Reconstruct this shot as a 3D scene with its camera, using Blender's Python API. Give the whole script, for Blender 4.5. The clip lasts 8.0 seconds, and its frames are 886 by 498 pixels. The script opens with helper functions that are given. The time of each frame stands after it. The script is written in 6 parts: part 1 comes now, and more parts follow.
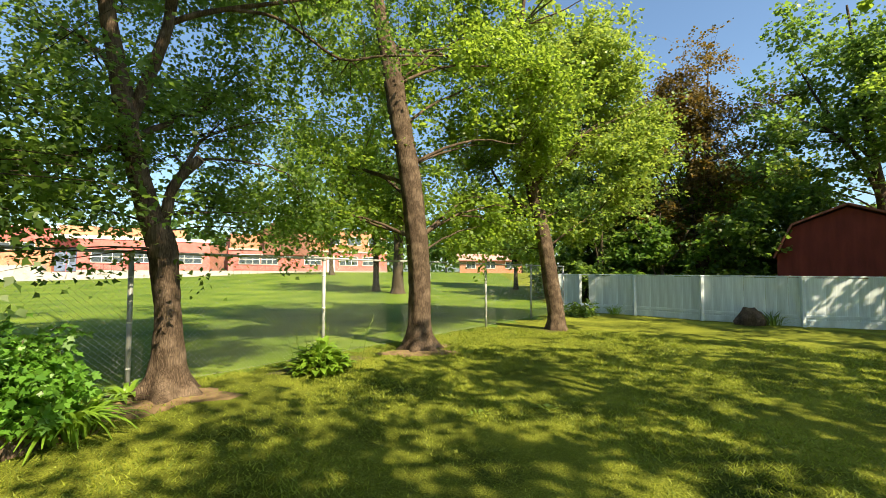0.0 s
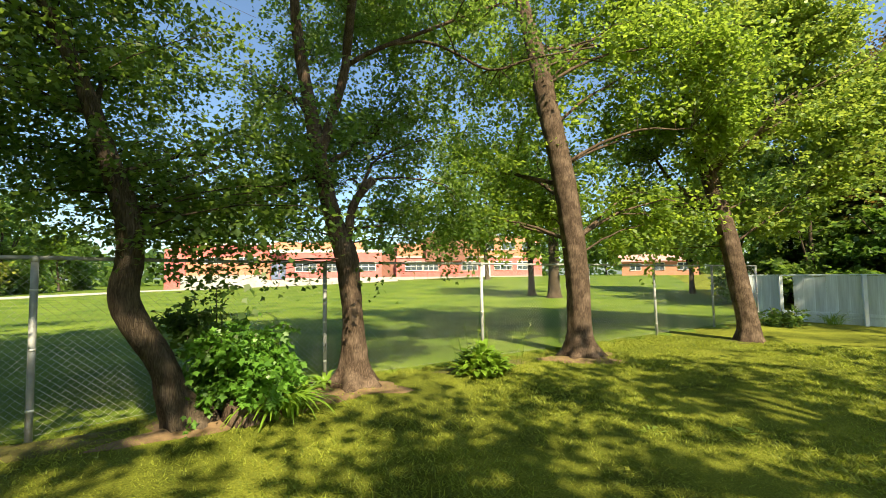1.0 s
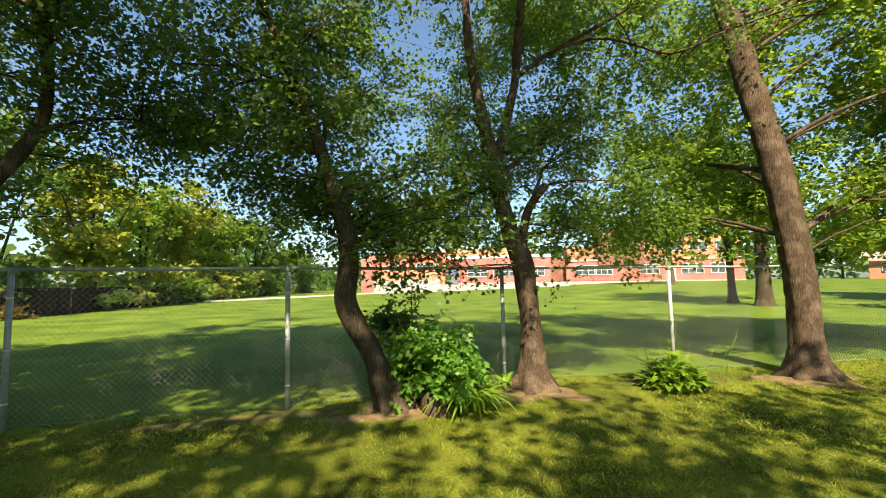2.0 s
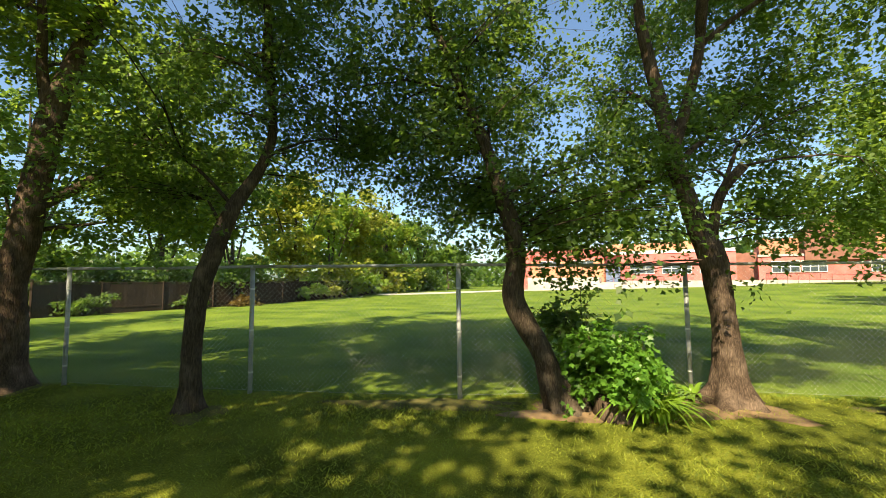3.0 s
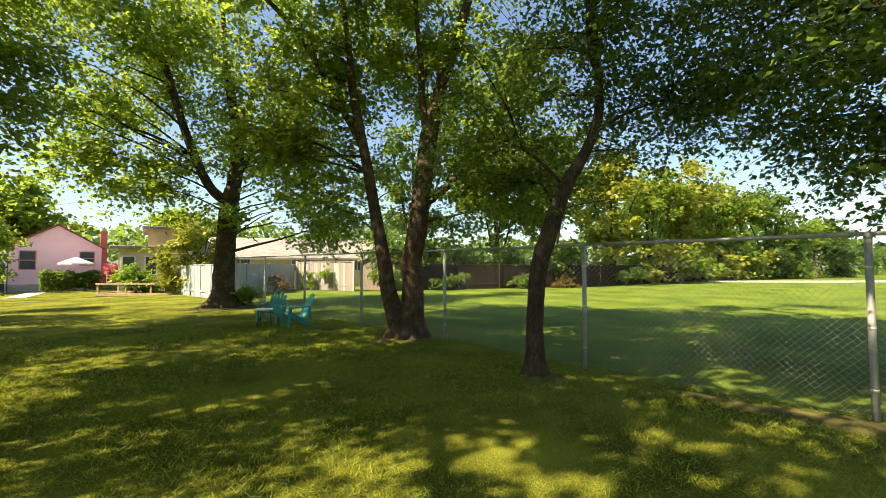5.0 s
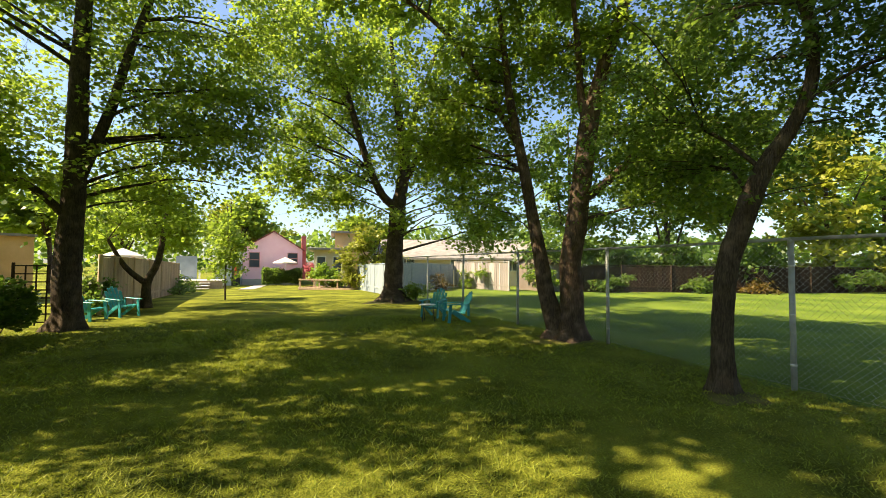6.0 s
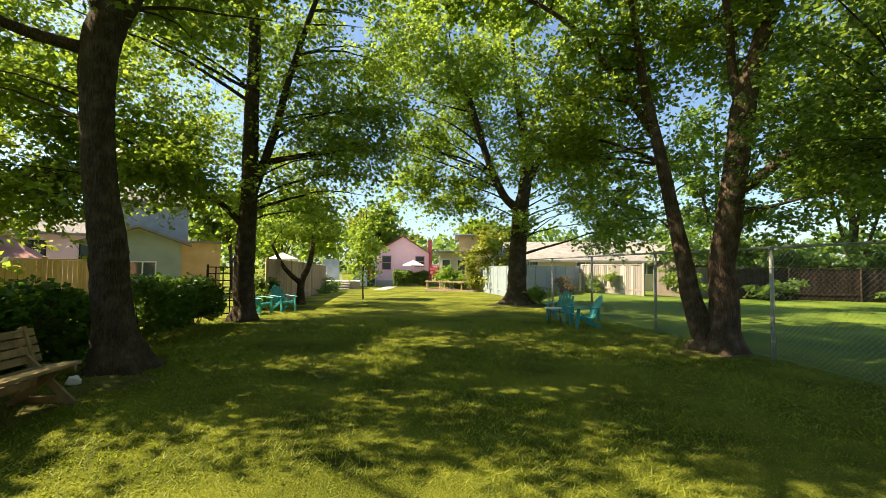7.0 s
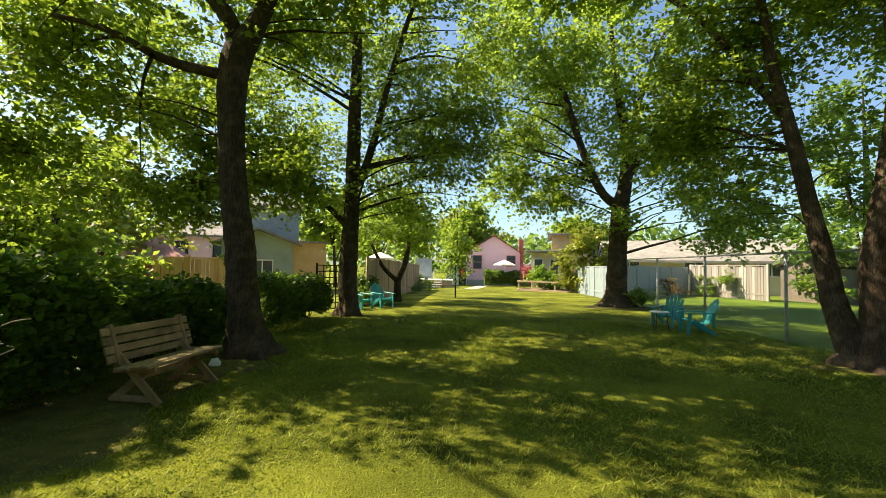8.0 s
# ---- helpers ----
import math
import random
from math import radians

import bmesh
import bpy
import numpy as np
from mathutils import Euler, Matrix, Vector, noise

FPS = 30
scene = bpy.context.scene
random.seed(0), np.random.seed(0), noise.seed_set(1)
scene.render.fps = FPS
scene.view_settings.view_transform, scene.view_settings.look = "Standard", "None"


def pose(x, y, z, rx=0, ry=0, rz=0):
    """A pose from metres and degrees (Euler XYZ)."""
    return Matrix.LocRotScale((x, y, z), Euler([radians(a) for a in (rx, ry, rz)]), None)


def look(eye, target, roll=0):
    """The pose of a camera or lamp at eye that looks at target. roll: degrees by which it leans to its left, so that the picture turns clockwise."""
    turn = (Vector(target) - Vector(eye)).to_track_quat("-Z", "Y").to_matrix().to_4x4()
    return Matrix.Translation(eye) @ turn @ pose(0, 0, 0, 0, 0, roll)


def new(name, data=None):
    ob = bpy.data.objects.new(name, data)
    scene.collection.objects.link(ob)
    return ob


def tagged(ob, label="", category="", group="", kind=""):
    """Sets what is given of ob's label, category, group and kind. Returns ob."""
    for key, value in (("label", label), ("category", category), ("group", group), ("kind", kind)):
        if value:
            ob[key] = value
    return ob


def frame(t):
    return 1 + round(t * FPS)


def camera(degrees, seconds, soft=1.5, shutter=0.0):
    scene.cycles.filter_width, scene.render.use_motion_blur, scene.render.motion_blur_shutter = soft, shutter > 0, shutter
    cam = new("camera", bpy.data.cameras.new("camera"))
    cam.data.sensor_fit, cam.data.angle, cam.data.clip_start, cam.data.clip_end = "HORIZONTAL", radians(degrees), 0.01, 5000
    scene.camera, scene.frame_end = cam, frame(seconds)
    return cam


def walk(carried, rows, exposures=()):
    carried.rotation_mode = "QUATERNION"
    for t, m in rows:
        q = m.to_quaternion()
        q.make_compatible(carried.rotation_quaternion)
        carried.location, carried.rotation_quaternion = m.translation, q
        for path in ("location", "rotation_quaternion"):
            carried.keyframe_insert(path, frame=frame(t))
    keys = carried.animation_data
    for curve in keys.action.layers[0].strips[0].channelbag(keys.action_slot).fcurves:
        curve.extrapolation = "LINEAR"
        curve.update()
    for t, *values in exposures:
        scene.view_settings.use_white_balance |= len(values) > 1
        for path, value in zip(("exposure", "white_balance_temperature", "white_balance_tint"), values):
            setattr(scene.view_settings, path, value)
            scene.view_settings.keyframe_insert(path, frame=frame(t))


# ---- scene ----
cam = camera(91.7, 8.0, soft=0.5)
PATH = [
    (0, (0.903, 1.081, 1.598), (0.761, 3.074, 1.702), 0.34),
    (0.5, (0.903, 1.068, 1.597), (0.425, 3.007, 1.707), -0.19),
    (1, (0.89, 1.055, 1.599), (0.066, 2.873, 1.724), -0.61),
    (1.5, (0.899, 0.968, 1.605), (-0.261, 2.591, 1.749), -0.9),
    (3, (0.75, 0.735, 1.605), (-1.08, 1.528, 1.753), -0.27),
    (3.5, (0.699, 0.672, 1.586), (-1.237, 1.157, 1.715), -0.18),
    (4, (0.629, 0.63, 1.575), (-1.363, 0.779, 1.681), -0.07),
    (4.5, (0.593, 0.562, 1.529), (-1.394, 0.352, 1.622), 0.02),
    (5, (0.589, 0.51, 1.499), (-1.325, -0.063, 1.579), 0.13),
    (6.5, (0.572, 0.426, 1.444), (-0.822, -1.005, 1.528), 0.68),
    (7, (0.611, 0.407, 1.434), (-0.588, -1.191, 1.521), 0.67),
    (7.5, (0.666, 0.386, 1.428), (-0.351, -1.334, 1.514), 0.79),
    (8, (0.703, 0.373, 1.431), (-0.14, -1.439, 1.509), 1.09),
]
EXPOSURE = [(0, 1.38, 7150, 8), (1.5, 1.38, 7200, 9), (3, 1.41, 7350, 10), (4.75, 1.60, 7750, 16), (6.5, 1.54, 7450, 14), (8, 1.40, 7250, 10)]
walk(cam, [(t, look(eye, target, roll)) for t, eye, target, roll in PATH], EXPOSURE)

# ---- light: a high sun behind the lot, open blue sky ----
SUN_DIR = Vector((0.74, -0.67, 1.05)).normalized()
SUN_ELEV = math.asin(SUN_DIR.z)
world = bpy.data.worlds.new("sky")
scene.world = world
world.use_nodes = True
wn = world.node_tree.nodes
sky = wn.new("ShaderNodeTexSky")
sky.sky_type = "NISHITA"
sky.sun_disc = False
sky.sun_elevation = SUN_ELEV
sky.sun_rotation = math.atan2(SUN_DIR.x, SUN_DIR.y)
sky.air_density, sky.dust_density, sky.ozone_density = 1.0, 1.3, 1.0
tint = wn.new("ShaderNodeMix")
tint.data_type, tint.blend_type = "RGBA", "MULTIPLY"
tint.inputs[0].default_value, tint.inputs[7].default_value = 1.0, (0.86, 1.03, 1.15, 1)
world.node_tree.links.new(sky.outputs[0], tint.inputs[6])
world.node_tree.links.new(tint.outputs[2], wn["Background"].inputs[0])
wn["Background"].inputs[1].default_value = 0.08
sun = new("sun", bpy.data.lights.new("sun", "SUN"))
sun.data.energy, sun.data.angle, sun.data.color = 5.0, radians(0.53), (1.0, 0.88, 0.63)
sun.matrix_world = look(SUN_DIR * 60, (0, 0, 0))


# ---- materials ----
def material(name, low, high, rough=0.8, scale=8.0, fine=60.0, bump=0.3, metal=0.0, stretch=(1, 1, 1), island=0.0, obj=0.0, depth=0.01, spec=0.4, grain=0.45):
    """A surface that wanders between two colours at two scales, with a fine relief."""
    m = bpy.data.materials.new(name)
    m.use_nodes = True
    t = m.node_tree
    n, ln = t.nodes, t.links
    bsdf = n["Principled BSDF"]
    bsdf.inputs["Roughness"].default_value = rough
    bsdf.inputs["Metallic"].default_value = metal
    bsdf.inputs["Specular IOR Level"].default_value = spec
    tc, mp = n.new("ShaderNodeTexCoord"), n.new("ShaderNodeMapping")
    mp.inputs["Scale"].default_value = stretch
    ln.new(tc.outputs["Object"], mp.inputs[0])
    a, b = n.new("ShaderNodeTexNoise"), n.new("ShaderNodeTexNoise")
    a.inputs["Scale"].default_value, a.inputs["Detail"].default_value = scale, 4
    b.inputs["Scale"].default_value, b.inputs["Detail"].default_value = fine, 3
    ln.new(mp.outputs[0], a.inputs[0]), ln.new(mp.outputs[0], b.inputs[0])
    add = n.new("ShaderNodeMath")
    add.operation = "MULTIPLY_ADD"
    add.inputs[1].default_value = grain
    ln.new(b.outputs[0], add.inputs[0])
    sub = n.new("ShaderNodeMath")
    sub.operation = "MULTIPLY_ADD"
    sub.inputs[1].default_value, sub.inputs[2].default_value = 1.9, -0.45 - grain / 2
    ln.new(a.outputs[0], sub.inputs[0])
    ln.new(sub.outputs[0], add.inputs[2])
    last = add.outputs[0]
    for amount, source in ((island, "isl"), (obj, "obj")):
        if amount:
            r = n.new("ShaderNodeNewGeometry").outputs["Random Per Island"] if source == "isl" else n.new("ShaderNodeObjectInfo").outputs["Random"]
            k = n.new("ShaderNodeMath")
            k.operation = "MULTIPLY_ADD"
            k.inputs[1].default_value = amount
            ln.new(r, k.inputs[0]), ln.new(last, k.inputs[2])
            s = n.new("ShaderNodeMath")
            s.operation = "SUBTRACT"
            s.inputs[1].default_value = amount * 0.5
            ln.new(k.outputs[0], s.inputs[0])
            last = s.outputs[0]
    mix = n.new("ShaderNodeMix")
    mix.data_type = "RGBA"
    mix.inputs[6].default_value, mix.inputs[7].default_value = (*low, 1), (*high, 1)
    ln.new(last, mix.inputs[0])
    ln.new(mix.outputs[2], bsdf.inputs["Base Color"])
    if bump:
        bp = n.new("ShaderNodeBump")
        bp.inputs["Strength"].default_value, bp.inputs["Distance"].default_value = bump, depth
        ln.new(add.outputs[0], bp.inputs["Height"])
        ln.new(bp.outputs[0], bsdf.inputs["Normal"])
    return m


def leaf_material(name, low, high, glow, through_part=0.45, rough=0.45):
    """Leaves: each one its own green, with daylight shining through."""
    m = bpy.data.materials.new(name)
    m.use_nodes = True
    t = m.node_tree
    n, ln = t.nodes, t.links
    bsdf, out = n["Principled BSDF"], n["Material Output"]
    bsdf.inputs["Roughness"].default_value = rough
    bsdf.inputs["Specular IOR Level"].default_value = 0.35
    geo = n.new("ShaderNodeNewGeometry")
    mix, mix2 = n.new("ShaderNodeMix"), n.new("ShaderNodeMix")
    for x, (c, d) in ((mix, (low, high)), (mix2, ([v * 0.65 for v in glow], glow))):
        x.data_type = "RGBA"
        x.inputs[6].default_value, x.inputs[7].default_value = (*c, 1), (*d, 1)
        ln.new(geo.outputs["Random Per Island"], x.inputs[0])
    ln.new(mix.outputs[2], bsdf.inputs["Base Color"])
    tr, ms = n.new("ShaderNodeBsdfTranslucent"), n.new("ShaderNodeMixShader")
    ln.new(mix2.outputs[2], tr.inputs[0])
    ms.inputs[0].default_value = through_part
    ln.new(bsdf.outputs[0], ms.inputs[1]), ln.new(tr.outputs[0], ms.inputs[2])
    ln.new(ms.outputs[0], out.inputs[0])
    return m


def bark_material(name, dark, plate, pale):
    """Ridged bark: long plates between dark furrows, with paler worn flakes."""
    m = bpy.data.materials.new(name)
    m.use_nodes = True
    t = m.node_tree
    n, ln = t.nodes, t.links
    bsdf = n["Principled BSDF"]
    bsdf.inputs["Roughness"].default_value = 0.95
    bsdf.inputs["Specular IOR Level"].default_value = 0.12
    tc, mp, warp = n.new("ShaderNodeTexCoord"), n.new("ShaderNodeMapping"), n.new("ShaderNodeTexNoise")
    warp.inputs["Scale"].default_value = 7
    ln.new(tc.outputs["Object"], warp.inputs[0])
    mix = n.new("ShaderNodeMix")
    mix.data_type = "RGBA"
    mix.blend_type = "LINEAR_LIGHT"
    mix.inputs[0].default_value = 0.03
    ln.new(tc.outputs["Object"], mix.inputs[6]), ln.new(warp.outputs["Color"], mix.inputs[7])
    mp.inputs["Scale"].default_value = (1, 1, 0.11)
    ln.new(mix.outputs[2], mp.inputs[0])
    v = n.new("ShaderNodeTexVoronoi")
    v.feature = "DISTANCE_TO_EDGE"
    v.inputs["Scale"].default_value = 58
    ln.new(mp.outputs[0], v.inputs[0])
    ramp = n.new("ShaderNodeValToRGB")
    ramp.color_ramp.elements[0].color, ramp.color_ramp.elements[1].color = (*dark, 1), (*plate, 1)
    ramp.color_ramp.elements[1].position = 0.3
    ln.new(v.outputs["Distance"], ramp.inputs[0])
    big, fine = n.new("ShaderNodeTexNoise"), n.new("ShaderNodeTexNoise")
    big.inputs["Scale"].default_value, fine.inputs["Scale"].default_value = 5, 60
    fine.inputs["Detail"].default_value = 4
    ln.new(tc.outputs["Object"], big.inputs[0]), ln.new(mp.outputs[0], fine.inputs[0])
    r2 = n.new("ShaderNodeValToRGB")
    r2.color_ramp.elements[0].position, r2.color_ramp.elements[1].position = 0.45, 0.75
    ln.new(big.outputs[0], r2.inputs[0])
    m2 = n.new("ShaderNodeMix")
    m2.data_type = "RGBA"
    m2.inputs[7].default_value = (*pale, 1)
    ln.new(r2.outputs[0], m2.inputs[0]), ln.new(ramp.outputs[0], m2.inputs[6])
    m3 = n.new("ShaderNodeMix")
    m3.data_type = "RGBA"
    m3.blend_type = "MULTIPLY"
    m3.inputs[0].default_value = 0.8
    grey = n.new("ShaderNodeValToRGB")
    grey.color_ramp.elements[0].position, grey.color_ramp.elements[1].position = 0.3, 0.65
    grey.color_ramp.elements[0].color = (0.35, 0.35, 0.35, 1)
    ln.new(fine.outputs[0], grey.inputs[0])
    ln.new(m2.outputs[2], m3.inputs[6]), ln.new(grey.outputs[0], m3.inputs[7])
    ln.new(m3.outputs[2], bsdf.inputs["Base Color"])
    lim = n.new("ShaderNodeMath")
    lim.operation = "MINIMUM"
    lim.inputs[1].default_value = 0.2
    ln.new(v.outputs["Distance"], lim.inputs[0])
    sm = n.new("ShaderNodeMath")
    sm.operation = "MULTIPLY_ADD"
    sm.inputs[1].default_value = 0.16
    ln.new(fine.outputs[0], sm.inputs[0]), ln.new(lim.outputs[0], sm.inputs[2])
    bp = n.new("ShaderNodeBump")
    bp.inputs["Strength"].default_value, bp.inputs["Distance"].default_value = 0.9, 0.028
    ln.new(sm.outputs[0], bp.inputs["Height"])
    ln.new(bp.outputs[0], bsdf.inputs["Normal"])
    return m


def glass_material(name, tint):
    m = bpy.data.materials.new(name)
    m.use_nodes = True
    b = m.node_tree.nodes["Principled BSDF"]
    b.inputs["Base Color"].default_value = (*tint, 1)
    b.inputs["Roughness"].default_value = 0.06
    b.inputs["Specular IOR Level"].default_value = 0.8
    return m


FIELD = material("field_grass", (0.034, 0.078, 0.011), (0.155, 0.215, 0.028), 0.95, 0.5, 30, 0.6, depth=0.02, spec=0.1, grain=0.6)
# dark low end: the shade between grass blades is put into the colour
LAWN = material("lawn", (0.024, 0.040, 0.007), (0.262, 0.288, 0.042), 0.95, 0.8, 75, 0.9, depth=0.03, spec=0.05, grain=1.35)
BLADE = leaf_material("grass_blade", (0.06, 0.10, 0.013), (0.325, 0.37, 0.05), (0.35, 0.43, 0.042), 0.42, 0.6)
SOIL = material("soil", (0.085, 0.055, 0.028), (0.27, 0.175, 0.095), 0.95, 5, 70, 0.9, depth=0.03)
BARK = bark_material("bark", (0.06, 0.045, 0.033), (0.105, 0.08, 0.058), (0.155, 0.12, 0.09))
BARK_RED = bark_material("bark_reddish", (0.075, 0.052, 0.038), (0.132, 0.092, 0.068), (0.215, 0.156, 0.118))
THIN = material("thin_turf", (0.045, 0.055, 0.016), (0.16, 0.14, 0.05), 0.95, 4, 60, 0.8, depth=0.02, spec=0.1)
CUTWOOD = material("cut_wood", (0.22, 0.14, 0.09), (0.42, 0.30, 0.20), 0.9, 20, 90, 0.4)
MAPLE = leaf_material("maple_leaf", (0.031, 0.07, 0.019), (0.092, 0.153, 0.036), (0.29, 0.46, 0.07), 0.48)
MAPLE_LIGHT = leaf_material("maple_leaf_light", (0.05, 0.104, 0.019), (0.138, 0.22, 0.036), (0.43, 0.60, 0.07), 0.52)
WILLOW = leaf_material("narrow_leaf", (0.09, 0.165, 0.03), (0.235, 0.345, 0.07), (0.45, 0.57, 0.09), 0.48)
COPPER = leaf_material("copper_leaf", (0.05, 0.05, 0.014), (0.17, 0.105, 0.026), (0.34, 0.22, 0.04), 0.38)
DARKLEAF = leaf_material("hedge_leaf", (0.036, 0.085, 0.017), (0.095, 0.185, 0.032), (0.25, 0.43, 0.05), 0.42, 0.4)
YELLOWLEAF = leaf_material("yellowish_leaf", (0.14, 0.17, 0.02), (0.30, 0.32, 0.05), (0.45, 0.50, 0.06), 0.4)
HOSTA = leaf_material("hosta_leaf", (0.10, 0.20, 0.02), (0.20, 0.33, 0.04), (0.34, 0.50, 0.05), 0.35, 0.35)
SEEDLING = leaf_material("seedling_leaf", (0.055, 0.15, 0.018), (0.14, 0.30, 0.045), (0.27, 0.50, 0.06), 0.4, 0.4)
PINKLEAF = leaf_material("pink_leaf", (0.28, 0.05, 0.07), (0.48, 0.12, 0.15), (0.5, 0.14, 0.16), 0.35)
GALV = material("galvanized_steel", (0.50, 0.51, 0.51), (0.76, 0.76, 0.75), 0.42, 14, 120, 0.1, metal=0.1, depth=0.002)
WIRE = material("woven_wire", (0.50, 0.51, 0.51), (0.72, 0.72, 0.71), 0.36, 14, 120, 0.0, metal=0.5)
POSTSTEEL = material("grey_steel_post", (0.26, 0.27, 0.28), (0.44, 0.45, 0.46), 0.5, 10, 120, 0.1, metal=0.15, depth=0.002)
# white paint tinted blue: the cool of the shade is in the colour
WHITEWOOD = material("weathered_white_paint_shade_blue", (0.42, 0.48, 0.54), (0.74, 0.82, 0.90), 0.75, 3.5, 30, 0.25, stretch=(1, 1, 0.25), obj=0.35, depth=0.004)
CEDAR = material("cedar_board", (0.61, 0.36, 0.20), (0.85, 0.57, 0.37), 0.8, 4, 40, 0.3, stretch=(3, 3, 0.4), obj=0.4, depth=0.004)
GREYWOOD = material("weathered_grey_wood", (0.24, 0.165, 0.11), (0.50, 0.37, 0.26), 0.85, 4, 40, 0.35, stretch=(3, 3, 0.4), obj=0.6, depth=0.004)
PALEWOOD = material("bleached_wood", (0.22, 0.195, 0.185), (0.47, 0.43, 0.42), 0.85, 4, 40, 0.35, stretch=(3, 3, 0.4), obj=0.9, depth=0.004)
SHEDWOOD = material("dull_brown_boards", (0.12, 0.095, 0.08), (0.25, 0.205, 0.175), 0.9, 3, 40, 0.3, stretch=(4, 4, 0.4), depth=0.004)
BROWNWOOD = material("dark_brown_wood", (0.02, 0.014, 0.011), (0.06, 0.042, 0.032), 0.95, 4, 40, 0.35, stretch=(3, 3, 0.4), island=0.4, depth=0.004, spec=0.08)
BLUEPANEL = material("pale_blue_grey_panel", (0.19, 0.24, 0.28), (0.29, 0.35, 0.40), 0.6, 2, 30, 0.08, obj=0.2, depth=0.003)
BENCHWOOD = material("bench_wood", (0.17, 0.115, 0.06), (0.40, 0.29, 0.165), 0.85, 6, 50, 0.3, stretch=(1, 1, 1), obj=0.3, depth=0.003)
TEAL = material("teal_plastic", (0.012, 0.24, 0.27), (0.03, 0.36, 0.40), 0.45, 6, 90, 0.05, depth=0.002)
BLACKMETAL = material("black_metal", (0.015, 0.015, 0.016), (0.05, 0.05, 0.05), 0.5, 8, 60, 0.1)
REDBRICK = material("red_brick", (0.46, 0.10, 0.095), (0.64, 0.20, 0.185), 0.9, 1.2, 9, 0.2)
ORANGEBRICK = material("orange_brick", (0.48, 0.185, 0.11), (0.60, 0.265, 0.17), 0.9, 1.2, 9, 0.2)
BROWNBRICK = material("brown_brick", (0.17, 0.075, 0.055), (0.28, 0.13, 0.10), 0.9, 1.2, 9, 0.2)
CONCRETE = material("pale_concrete", (0.30, 0.285, 0.265), (0.50, 0.475, 0.44), 0.9, 1.5, 20, 0.2)
WHITEPAINT = material("white_paint", (0.66, 0.66, 0.64), (0.84, 0.84, 0.82), 0.6, 2, 30, 0.1, depth=0.003)
PINKWALL = material("pink_stucco", (0.84, 0.52, 0.61), (0.92, 0.63, 0.71), 0.9, 1.5, 30, 0.2, depth=0.004)
GREENWALL = material("grey_green_siding", (0.26, 0.32, 0.30), (0.36, 0.43, 0.40), 0.8, 1.5, 30, 0.1, depth=0.003)
BEIGEWALL = material("beige_siding", (0.55, 0.46, 0.33), (0.72, 0.62, 0.47), 0.8, 1.5, 30, 0.1, depth=0.003)
TANWALL = material("tan_plywood", (0.50, 0.33, 0.16), (0.66, 0.46, 0.26), 0.8, 2, 30, 0.1, depth=0.003)
SHINGLE = material("grey_shingles", (0.16, 0.15, 0.145), (0.33, 0.31, 0.30), 0.95, 2, 14, 0.5, depth=0.02)
REDROOF = material("dark_red_roof", (0.16, 0.05, 0.04), (0.30, 0.11, 0.09), 0.95, 2, 14, 0.5, depth=0.02)
PINKROOF = material("faded_red_roof", (0.42, 0.20, 0.19), (0.58, 0.33, 0.31), 0.95, 2, 14, 0.4, depth=0.02)
BARNRED = material("barn_red_paint", (0.10, 0.012, 0.01), (0.20, 0.03, 0.022), 0.8, 2, 30, 0.15, stretch=(2, 2, 0.4))
REDPAINT = material("bright_red_paint", (0.55, 0.04, 0.02), (0.70, 0.09, 0.05), 0.6, 3, 30, 0.1)
WINGLASS = glass_material("window_glass", (0.06, 0.08, 0.10))
BLUEDOOR = material("blue_grey_door", (0.10, 0.14, 0.25), (0.17, 0.23, 0.36), 0.5, 2, 20, 0.1)


# ---- building helpers ----
def smooth01(v):
    v = max(0.0, min(1.0, v))
    return v * v * (3 - 2 * v)


def ground_z(x, y):
    """The lie of the land: level round the lot, a rise towards the school, a fall towards the house."""
    rise = 1.4 * smooth01((y - 18) / 50) * max(0.0, min(1.0, (x + 70) / 45))
    fall = -0.4 * smooth01((-y - 14) / 24)
    return rise + fall


def thing(name, label, category, at=(0, 0, 0), rz=0.0, group="", kind=""):
    ob = new(name)
    ob.empty_display_size = 0.2
    ob.matrix_world = pose(*at, 0, 0, rz)
    return tagged(ob, label, category, group, kind)


def part(name, bm, mat, parent, label="", smooth=False):
    """Links a bmesh (or a ready mesh) as one mesh object under a thing or a part."""
    if isinstance(bm, bpy.types.Mesh):
        me = bm
    else:
        me = bpy.data.meshes.new(name)
        bm.to_mesh(me)
        bm.free()
    if mat and not me.materials:
        me.materials.append(mat)
    if smooth:
        me.polygons.foreach_set("use_smooth", [True] * len(me.polygons))
    ob = new(name, me)
    ob.parent = parent
    return tagged(ob, label)


def add_box(bm, cx, cy, cz, sx, sy, sz, bevel=0.0, m=None):
    r = bmesh.ops.create_cube(bm, size=1.0, matrix=Matrix.Translation((cx, cy, cz)) @ Matrix.Diagonal((sx, sy, sz, 1)))
    vs = r["verts"]
    if bevel:
        es = {e for v in vs for e in v.link_edges}
        g = bmesh.ops.bevel(bm, geom=list(es), offset=bevel, segments=1, affect="EDGES", clamp_overlap=True)
        vs = list({v for f in g["faces"] for v in f.verts} | {v for v in vs if v.is_valid})
    if m:
        bmesh.ops.transform(bm, matrix=m, verts=vs)
    return vs


def box(cx, cy, cz, sx, sy, sz, bevel=0.0, m=None):
    bm = bmesh.new()
    add_box(bm, cx, cy, cz, sx, sy, sz, bevel, m)
    return bm


